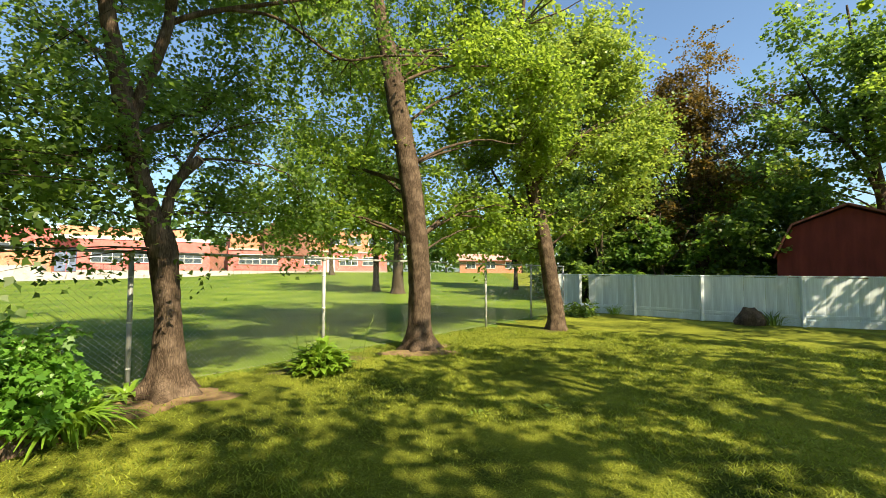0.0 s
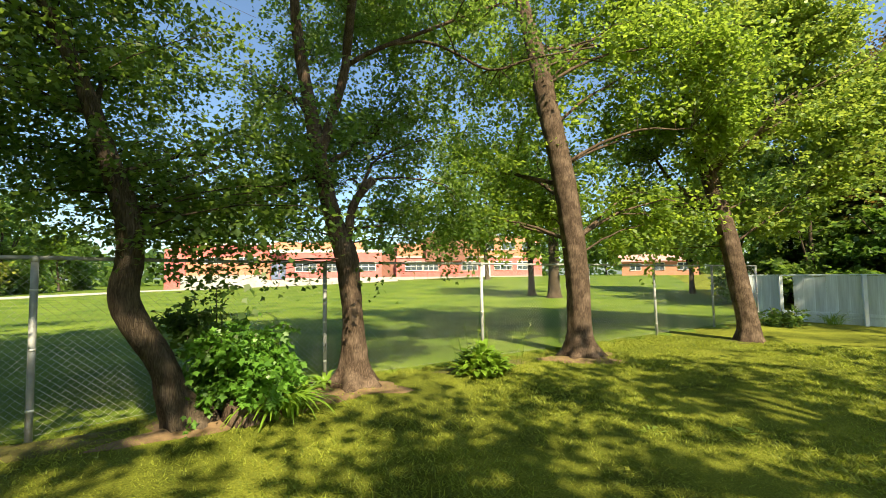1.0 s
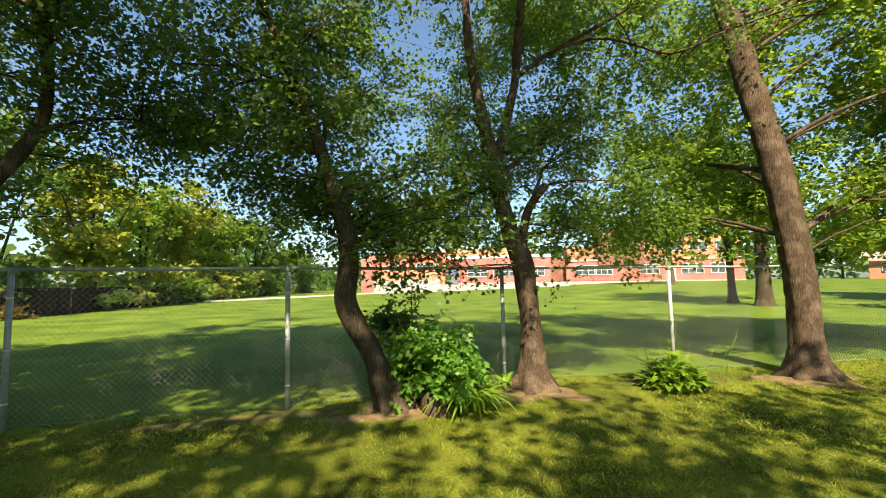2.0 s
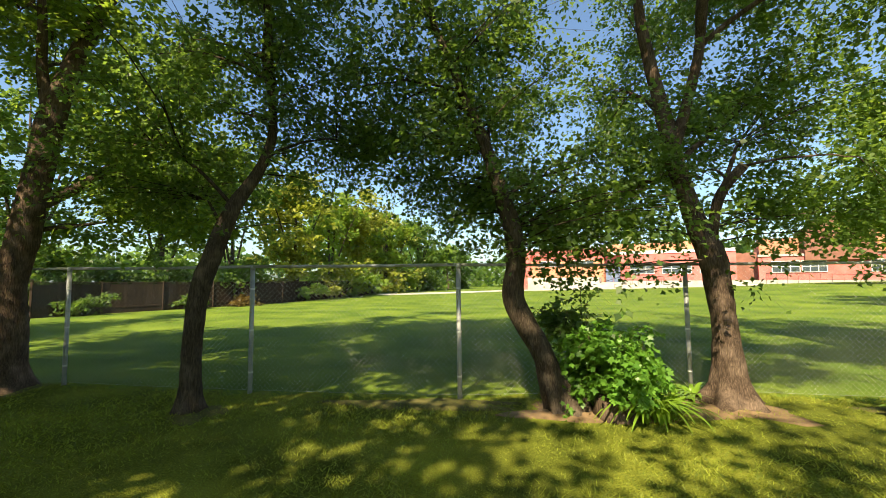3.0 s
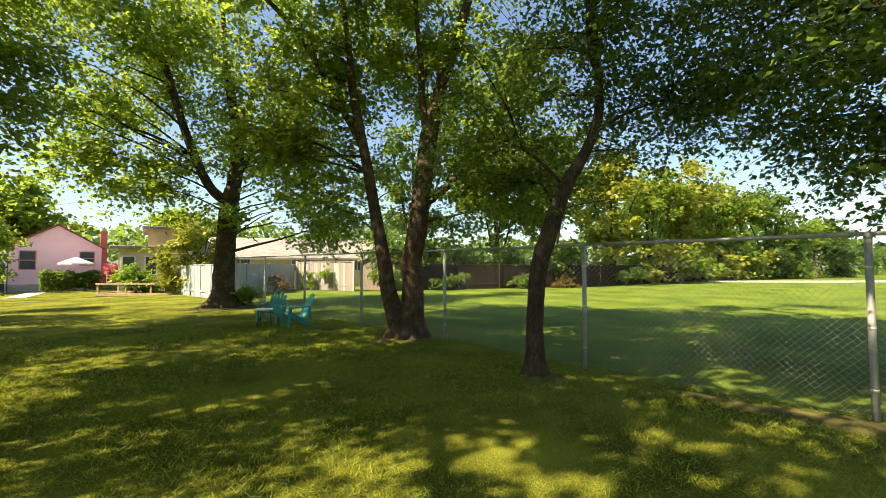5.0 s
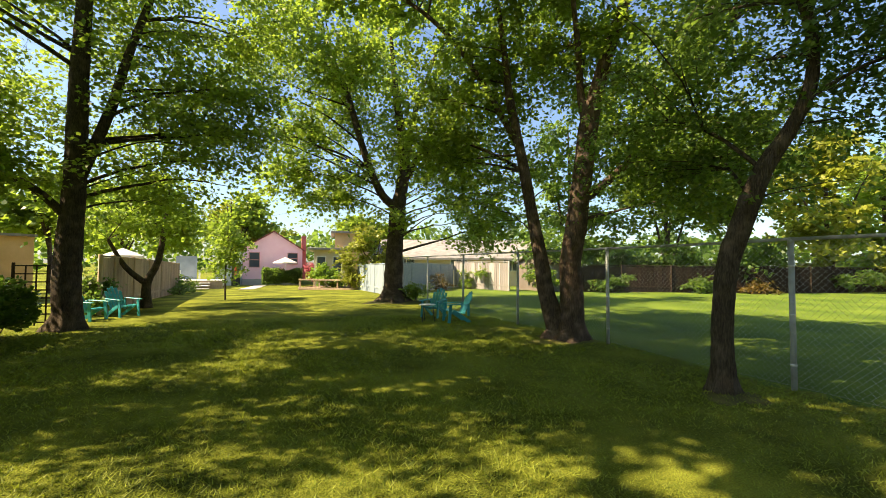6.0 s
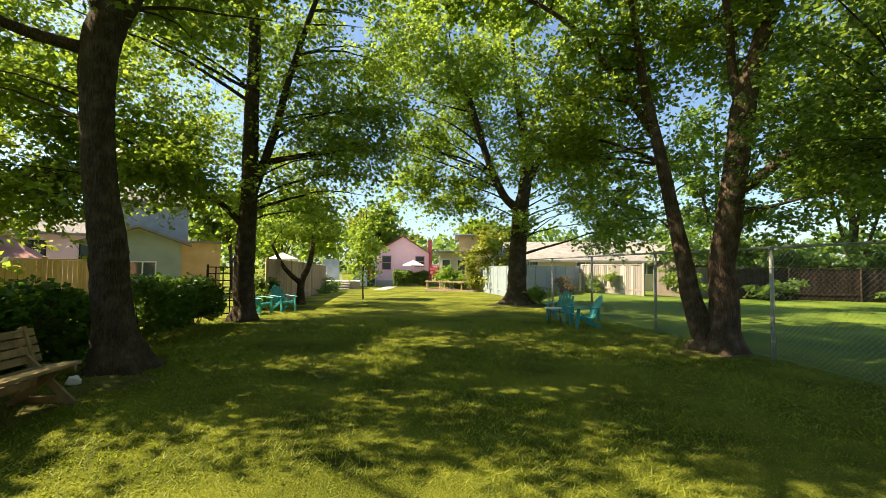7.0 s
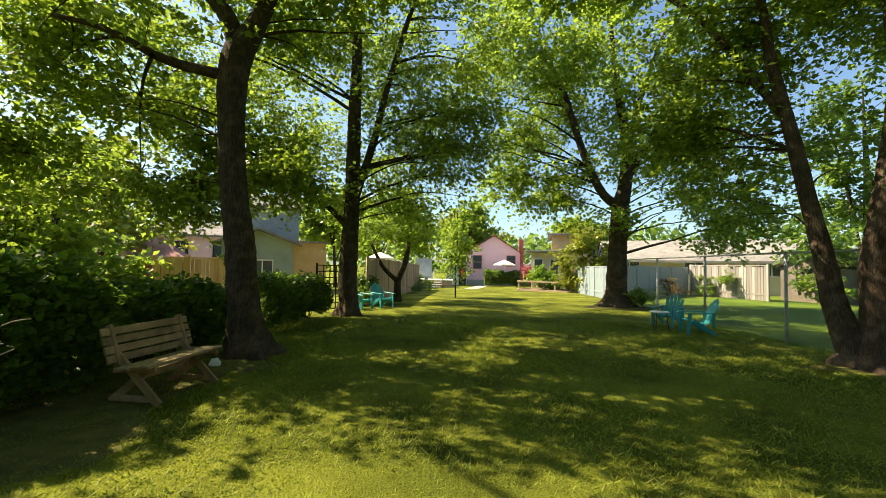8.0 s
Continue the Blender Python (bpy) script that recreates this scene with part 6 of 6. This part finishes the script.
# ---- hedge and bench ----
def hedge(label, line, height, width, count, size, mat, seed):
    """Clipped row of bushes: stems, and leaves thickest on the outside."""
    rng = np.random.default_rng(seed)
    o = np.array((*line[0], ground_z(*line[0])))
    ob = thing("hedge", label, "hedge", tuple(o))
    pts = np.array(line, float)
    seg = np.diff(pts, axis=0)
    ln = np.linalg.norm(seg, axis=1)
    k = rng.choice(len(seg), count, p=ln / ln.sum())
    f = rng.random(count)
    c = pts[k] + seg[k] * f[:, None]
    nrm = np.stack((-seg[k][:, 1], seg[k][:, 0]), -1) / ln[k][:, None]
    s = (ln.cumsum()[k] - ln[k] + f * ln[k])
    tops = np.broadcast_to(np.array(height, float), len(pts))
    height = float(tops.max())
    rise = (tops[k] * (1 - f) + tops[k + 1] * f) / height
    bulge = 1 + 0.14 * np.sin(s * 2.3) + 0.1 * np.sin(s * 5.1 + 1)
    ang = rng.uniform(-0.9, np.pi + 0.9, count)
    rad = rng.uniform(0.25, 1.0, count) ** 0.35 * bulge
    off = np.cos(ang) * rad * width / 2
    z = 0.04 + (height - 0.04) * np.clip(0.5 + 0.52 * np.sin(ang) * rad, 0, 1.15) * rng.uniform(0.5, 1.0, count) ** 0.3
    z *= rise
    pos = np.column_stack((c + nrm * off[:, None], z)) - np.array((o[0], o[1], 0))
    out = np.column_stack((nrm * np.sign(off)[:, None], rng.uniform(-0.3, 0.8, count)))
    tagged(part("foliage", leaves_mesh("foliage", pos, out, size, rng, DIAMOND, 0.8), mat, ob), kind="stuff")
    paths = []
    for _ in range(int(ln.sum() * 9)):
        i = rng.choice(len(seg), p=ln / ln.sum())
        u = rng.random()
        p = pts[i] + seg[i] * u - o[:2]
        q = p + rng.normal(0, width * 0.22, 2)
        h = (tops[i] * (1 - u) + tops[i + 1] * u) * rng.uniform(0.6, 0.96)
        paths.append([(p[0], p[1], -0.05, 0.012), ((p[0] + q[0]) / 2, (p[1] + q[1]) / 2, h * 0.5, 0.009), (q[0], q[1], h, 0.004)])
    tagged(part("stem", tubes("stem", paths, 4), BARK, ob), kind="stuff")
    return ob


hedge("dense dark green hedge in deep shade, taller at its near end", [(4.1, -2.2), (3.1, -4.4), (2.3, -6.4), (1.1, -8.8)], (1.8, 1.66, 1.2, 1.02), 1.1, 32000, 0.095, DARKLEAF, 71)
hedge("rounded dark green hedge beside the maple trunk", [(0.6, -9.4), (-0.2, -10.6), (-1.0, -11.7)], 1.15, 1.2, 12000, 0.095, DARKLEAF, 72)
hedge("clipped bright green box hedge in front of the pink house", [(-19.3, -33.6), (-22.0, -31.9)], 1.5, 1.3, 7000, 0.16, MAPLE, 73)


def bench():
    """Garden bench of planks on crossed legs."""
    b = thing("garden_bench", "weathered wooden slatted bench with crossed legs", "bench", (1.435, -5.22, 0), 58)
    # local x runs along the bench, local +y is the front
    L = 1.32
    for i in range(4):
        part("seat_slat", box(0, 0.30 - 0.115 * i, 0.44 - 0.012 * i, L, 0.1, 0.035, 0.005), BENCHWOOD, b)
    for i in range(4):
        part("back_slat", box(0, 0, 0, L + 0.04, 0.03, 0.085, 0.005, pose(0, -0.17 - 0.034 * i, 0.5 + 0.097 * i, 18)), BENCHWOOD, b)
    for s in (-1, 1):
        x = s * (L / 2 - 0.16)
        part("leg", beam((x, 0.38, 0.0), (x, -0.30, 0.62), 0.04, 0.09), BENCHWOOD, b)
        part("leg", beam((x - s * 0.045, -0.32, 0.0), (x - s * 0.045, 0.24, 0.42), 0.04, 0.09), BENCHWOOD, b)
        part("back_post", beam((x + s * 0.045, -0.14, 0.40), (x + s * 0.045, -0.30, 0.86), 0.04, 0.085), BENCHWOOD, b)
        part("seat_bearer", beam((x + s * 0.045, 0.36, 0.41), (x + s * 0.045, -0.2, 0.385), 0.04, 0.08), BENCHWOOD, b)
        part("brace", beam((x, -0.26, 0.06), (x, 0.3, 0.06), 0.035, 0.07), BENCHWOOD, b)
    b.scale = (0.86, 0.82, 0.9)
    part("stretcher", beam((-L / 2 + 0.18, -0.02, 0.27), (L / 2 - 0.18, -0.02, 0.27), 0.04, 0.08), BENCHWOOD, b)


bench()
boulder("stone", "pale whitish stone beside the bench", (1.0, -6.35), (0.075, 0.06, 0.07), WHITEPAINT, 12, "stone", 0.03)


def dead_branch(at, seed):
    rng = random.Random(seed)
    ob = thing("dead_branch", "bare pale dead branch sticking out of the hedge", "branch", at)
    for k in range(6):
        a = Vector((0, 0, 0.05 * k))
        d = Vector((-0.5 + rng.uniform(-0.3, 0.3), 0.25 + rng.uniform(-0.3, 0.3), 0.6 if k < 2 else rng.uniform(-0.1, 0.4))).normalized()
        l = rng.uniform(0.16, 0.36)
        pts = [(*a, 0.004)] + [(*(a + d * l * t + Vector((rng.uniform(-1, 1), rng.uniform(-1, 1), 0.6 * math.sin(3 * t))) * 0.05), 0.004 - 0.003 * t) for t in (0.3, 0.65, 1.0)]
        part("twig", tubes("twig", [spline(pts, 0.06)], 6), PALEWOOD, ob)


dead_branch((2.16, -3.3, 0.72), 3)


# ---- garden chairs ----
def chair(label, at, rz):
    """Moulded slatted garden chair with wide arms; it faces local -y."""
    c = thing("garden_chair", label, "chair", (at[0], at[1], ground_z(*at)), rz, group="teal garden chairs")
    n = 5
    for i in range(n):
        x = (i - (n - 1) / 2) * 0.1
        h = 0.74 - 0.045 * abs(i - 2) ** 1.7
        m = pose(0, 0.16, 0.27, -26) @ pose(0, 0, 0, 0, (i - 2) * 1.2)
        part("back_slat", box(x, 0, h / 2, 0.094, 0.02, h, 0.01, m), TEAL, c)
    for z in (0.16, 0.46):
        part("back_rail", box(0, 0.02, z, 0.5, 0.025, 0.06, 0.006, pose(0, 0.16, 0.27, -26)), TEAL, c)
    for i in range(5):
        t = i / 4
        part("seat_slat", box(0, 0, 0, 0.5, 0.088, 0.02, 0.006, pose(0, -0.28 + 0.44 * t, 0.36 - 0.09 * t - 0.02 * math.sin(3.1 * t), 10)), TEAL, c)
    for s in (-1, 1):
        part("arm", box(s * 0.31, -0.05, 0.56, 0.11, 0.68, 0.024, 0.01, pose(0, 0, 0, 3)), TEAL, c)
        part("leg", beam((s * 0.3, -0.34, 0.0), (s * 0.3, -0.28, 0.57), 0.035, 0.09), TEAL, c)
        part("leg", beam((s * 0.27, 0.34, 0.0), (s * 0.27, -0.2, 0.36), 0.03, 0.10), TEAL, c)
        part("arm_post", beam((s * 0.3, 0.27, 0.2), (s * 0.3, 0.27, 0.56), 0.03, 0.07), TEAL, c)
    c.scale = (0.86, 0.86, 0.86)


def face(dx, dy):
    """The turn that points local -y along (dx, dy)."""
    return math.degrees(math.atan2(dy, dx)) + 90


chair("teal plastic slatted garden chair turned towards the lawn", (-9.2, -7.2), face(0.95, 0.15))
chair("teal plastic slatted garden chair seen from its side by the fence", (-8.75, -6.1), face(0.8, -0.6))
chair("teal plastic slatted garden chair beside the maple by the hedge", (-3.6, -13.7), face(-0.35, 0.94))
chair("teal plastic slatted garden chair against the hedge", (-2.75, -13.3), face(-0.6, 0.8))


def side_table():
    t = thing("side_table", "small round white-topped table on black legs", "table", (-8.25, -6.7, 0))
    part("tabletop", tubes("tabletop", [[(0, 0, 0.43, 0.21), (0, 0, 0.435, 0.22), (0, 0, 0.45, 0.22), (0, 0, 0.455, 0.21)]], 28), WHITEPAINT, t)
    for k in range(3):
        a = 2.1 * k
        part("leg", tubes("leg", [[(0.2 * math.cos(a), 0.2 * math.sin(a), 0, 0.01), (0.15 * math.cos(a), 0.15 * math.sin(a), 0.43, 0.01)]], 8), BLACKMETAL, t)


side_table()


# ---- far garden ----
def trellis():
    t = thing("trellis", "dark wooden trellis screen beside the hedge", "trellis", (-1.3, -12.75, 0), 150)
    for x in (0.0, 0.95):
        part("post", box(x, 0, 0.7, 0.05, 0.05, 1.5, 0.006), BROWNWOOD, t)
    for i in range(8):
        part("bar", box(0.475, 0.03, 0.12 + i * 0.18, 0.95, 0.016, 0.028), BROWNWOOD, t)
    for i in range(4):
        part("bar", box(0.19 + 0.19 * i, 0.055, 0.72, 0.028, 0.016, 1.35), BROWNWOOD, t)


def raised_bed():
    b = thing("raised_bed", "raised garden bed of grey timber with a low rail", "garden bed", (-17.65, -22.12, ground_z(-17.65, -22.12)), 118)
    for y in (-1.0, 1.0):
        part("plank", box(0, y, 0.06, 4.0, 0.05, 0.14, 0.006), GREYWOOD, b)
        part("rail", box(0, y, 0.62, 4.0, 0.05, 0.09, 0.006), GREYWOOD, b)
        for x in (-1.9, -0.6, 0.6, 1.9):
            part("post", box(x, y + 0.06, 0.34, 0.09, 0.06, 0.68, 0.006), GREYWOOD, b)
    for x in (-2.0, 2.0):
        part("plank", box(x, 0, 0.06, 0.05, 1.95, 0.14, 0.006), GREYWOOD, b)
    part("soil", box(0, 0, 0.02, 3.9, 1.9, 0.12), SOIL, b)


def deck():
    d = thing("deck", "low grey-white wooden deck with steps and posts", "deck", (-13.6, -33.2, ground_z(-13, -33)), 150)
    for i in range(14):
        part("board", box(0, -1.3 + 0.2 * i, 0.62, 4.2, 0.19, 0.04, 0.004), WHITEPAINT, d)
    for i in range(3):
        part("step", box(0, -1.6 - 0.28 * i, 0.45 - 0.18 * i, 2.6, 0.3, 0.05, 0.004), WHITEPAINT, d)
        part("riser", box(0, -1.46 - 0.28 * i, 0.35 - 0.18 * i, 2.6, 0.03, 0.18), GREYWOOD, d)
    part("skirt", box(0, -1.38, 0.28, 4.2, 0.04, 0.6), GREYWOOD, d)
    for x in (-1.9, -0.6, 0.6):
        part("post", box(x, -1.2, 1.0, 0.1, 0.1, 0.75, 0.008), WHITEPAINT, d)
    part("panel", box(-0.6, 1.6, 1.5, 1.4, 0.06, 1.8, 0.004), BLUEPANEL, d)


def parasol():
    p = thing("parasol", "open white garden parasol in front of the pink house", "parasol", (-21.0, -32.9, ground_z(-21, -33)))
    part("pole", tubes("pole", [[(0, 0, 0, 0.025), (0, 0, 2.35, 0.025)]], 8), WHITEPAINT, p)
    bm = bmesh.new()
    top = bm.verts.new((0, 0, 2.45))
    ring = [bm.verts.new((1.0 * math.cos(math.pi * k / 4), 1.0 * math.sin(math.pi * k / 4), 2.02)) for k in range(8)]
    hem = [bm.verts.new((1.01 * math.cos(math.pi * k / 4), 1.01 * math.sin(math.pi * k / 4), 1.92)) for k in range(8)]
    for k in range(8):
        bm.faces.new((top, ring[k], ring[(k + 1) % 8]))
        bm.faces.new((ring[k], hem[k], hem[(k + 1) % 8], ring[(k + 1) % 8]))
    part("canopy", bm, WHITEPAINT, p)


def canopy():
    c = thing("garden_canopy", "white fabric garden canopy behind the side fence", "canopy", (-6.2, -22.63, ground_z(-6.2, -22.63)), 20)
    for x in (-0.45, 0.45):
        for y in (-0.45, 0.45):
            part("pole", tubes("pole", [[(x, y, 0, 0.025), (x, y, 1.9, 0.025)]], 8), GALV, c)
    bm = bmesh.new()
    low = [bm.verts.new((sx * 0.55, sy * 0.55, 1.8)) for sx, sy in ((-1, -1), (1, -1), (1, 1), (-1, 1))]
    eave = [bm.verts.new((sx * 0.55, sy * 0.55, 1.92)) for sx, sy in ((-1, -1), (1, -1), (1, 1), (-1, 1))]
    top = bm.verts.new((0, 0, 2.25))
    for k in range(4):
        bm.faces.new((low[k], low[(k + 1) % 4], eave[(k + 1) % 4], eave[k]))
        bm.faces.new((eave[k], eave[(k + 1) % 4], top))
    part("roof_cloth", bm, WHITEPAINT, c)


def garden_flag():
    f = thing("garden_flag", "narrow bright red garden flag on a thin pole beside the deck", "flag", (-15.43, -30.71, ground_z(-15.43, -30.71)), 150)
    part("pole", tubes("pole", [[(0, 0, 0, 0.015), (0, 0, 1.7, 0.015)]], 6), BLACKMETAL, f)
    bm = bmesh.new()
    bmesh.ops.create_grid(bm, x_segments=5, y_segments=8, size=0.5)
    for v in bm.verts:
        v.co = Vector((0.1 + 0.17 * v.co.x, 0.03 * math.sin(9 * v.co.x + 4 * v.co.y), 1.3 + v.co.y * 0.7))
    r = bmesh.ops.extrude_face_region(bm, geom=bm.faces[:])
    bmesh.ops.translate(bm, vec=(0, 0.006, 0), verts=[g for g in r["geom"] if isinstance(g, bmesh.types.BMVert)])
    part("cloth", bm, REDPAINT, f)


canopy()
garden_flag()
trellis()
raised_bed()
deck()
parasol()
shrub("shrub", "leafy green bush in the garden bed", (-17.55, -22.72), [(0, 0, 0.9, 0.9, 0.9, 0.7)], 60, 30, 0.2, HOSTA, 81, ARROW, spread=0.4)
shrub("shrub", "pink-leaved bush beside the pink house", (-23.4, -31.3), [(0, 0, 1.4, 1.2, 1.2, 1.0)], 70, 30, 0.22, PINKLEAF, 82, ARROW, spread=0.45)
shrub("shrub", "red flowering bush beside the bungalow", (-21.6, -28.0), [(0, 0, 0.9, 0.8, 0.8, 0.6)], 40, 26, 0.2, PINKLEAF, 83, ARROW, spread=0.4)
shrub("shrub", "tall yellow-green columnar shrub by the panelled fence", (-17.5, -20.5), [(0, 0, 1.4, 0.5, 0.5, 1.4), (-0.5, 0.5, 0.4, 0.5, 0.5, 0.4)], 110, 30, 0.13, YELLOWLEAF, 84, ARROW, spread=0.3)
shrub("shrub", "green bushes along the side fence", (-8.9, -23.6), [(0, 0, 0.3, 0.4, 0.4, 0.3), (-0.8, -1.4, 0.35, 0.4, 0.4, 0.35), (-1.6, -2.8, 0.4, 0.4, 0.4, 0.4)], 60, 28, 0.12, MAPLE, 85, ARROW, spread=0.35)
shrub("climbing_plant", "climbing plants against the pale wooden fence", (-22.9, -14.6), [(0, -1.2, 0.7, 0.25, 0.7, 0.7), (0.1, 0.8, 0.6, 0.25, 0.9, 0.6)], 50, 26, 0.15, MAPLE_LIGHT, 86, ARROW, spread=0.25)
shrub("shrub", "reddish bush against the grey fence", (-20.5, -15.2), [(0, 0, 0.6, 0.9, 0.5, 0.5)], 36, 26, 0.14, COPPER, 87, ARROW, spread=0.3)
shrub("shrub", "green bush in front of the small shed", (-23.4, -10.3), [(0, 0, 0.7, 0.6, 0.6, 0.6)], 40, 26, 0.17, MAPLE_LIGHT, 88, ARROW, spread=0.35)
shrub("shrub", "green bush beside the garden chair and hedge", (-3.0, -14.6), [(0, 0, 0.7, 0.6, 0.6, 0.6)], 40, 30, 0.14, MAPLE, 89, ARROW)


# bushes along the dark fence of the school field
for i, (x, y, w, h, mat) in enumerate(((-25.6, -6.8, 0.6, 0.8, MAPLE), (-29.4, -2.4, 0.6, 0.9, MAPLE), (-31.4, 0.0, 0.6, 0.9, COPPER), (-36.8, 4.9, 1.0, 1.4, MAPLE), (-39.9, 7.0, 1.1, 1.6, YELLOWLEAF), (-43.0, 9.2, 1.2, 1.6, MAPLE), (-46.5, 11.4, 1.3, 1.9, MAPLE_LIGHT), (-50.0, 13.4, 1.3, 1.8, MAPLE))):
    shrub("shrub", "green overgrown bush against the dark wooden fence" if mat is not COPPER else "brownish bush against the dark wooden fence", (x, y), [(0, 0, h * 0.55, w, w, h * 0.5), (w * 0.7, -w * 0.6, h * 0.4, w * 0.6, w * 0.6, h * 0.35)], 46, 26, 0.2, mat, 140 + i, ARROW, spread=0.4, group="bushes along the dark fence")


clump("weed", "small flat pale grey-green weed in the lawn", (1.76, 6.3), 26, 0.09, 0.016, 0.3, WILLOW, 47, 0.1, (2, 25))
clump("weed", "small flat pale grey-green weed in the lawn", (0.95, 6.0), 14, 0.08, 0.014, 0.3, WILLOW, 48, 0.12, (2, 25))


# ---- grass and litter ----
def grass(count, seed, inner, outer, power, height, name="grass"):
    """Blades of mown grass over the lawn, thinner with distance."""
    rng = np.random.default_rng(seed)
    r = inner + (outer - inner) * rng.random(count) ** power
    a = rng.uniform(0, 2 * np.pi, count)
    p = np.column_stack((0.75 + r * np.cos(a), 0.7 + r * np.sin(a)))
    line = np.array(POSTS)[::-1]
    keep = p[:, 0] > np.interp(p[:, 1], line[:, 1], line[:, 0]) - 0.15
    p = p[keep]
    n = len(p)
    tuft = 0.5 + 0.5 * np.sin(p[:, 0] * 3.1 + np.sin(p[:, 1] * 2.3)) * np.sin(p[:, 1] * 2.7 + np.sin(p[:, 0] * 1.9))
    h = height * (0.55 + 0.5 * tuft) * rng.uniform(0.5, 1.3, n) * (1 + r[keep] * 0.03)
    w = 0.0034 * (1 + r[keep] * 0.24)
    t = rng.uniform(0, 2 * np.pi, n)
    side = np.column_stack((np.cos(t), np.sin(t), np.zeros(n)))
    lean = np.column_stack((rng.normal(0, 1.1, (n, 2)), np.ones(n)))
    base = np.column_stack((p, np.full(n, -0.012)))
    tri = np.stack((base - side * w[:, None], base + side * w[:, None], base + lean * h[:, None]), 1)
    me = mesh_arrays(name, tri.reshape(-1, 3), np.full(n, 3), np.arange(3 * n))
    me.materials.append(BLADE)
    tagged(new(name, me), "short mown grass blades, yellowish in the sun", "grass", kind="stuff")


grass(420000, 91, 1.4, 13.0, 0.8, 0.036)


def litter(count, seed):
    rng = np.random.default_rng(seed)
    r, a = 2.0 + 11 * rng.random(count) ** 0.8, rng.uniform(0, 2 * np.pi, count)
    p = np.column_stack((0.75 + r * np.cos(a), 0.7 + r * np.sin(a), np.full(count, 0.035)))
    me = leaves_mesh("fallen_leaf", p, rng.normal(0, 1, (count, 3)) * np.array([1, 1, 0.2]), 0.055, rng, STAR, 0.3)
    me.materials.append(YELLOWLEAF)
    tagged(new("fallen_leaf", me), "small pale fallen leaves scattered on the lawn", "leaf litter", kind="stuff")


litter(130, 92)
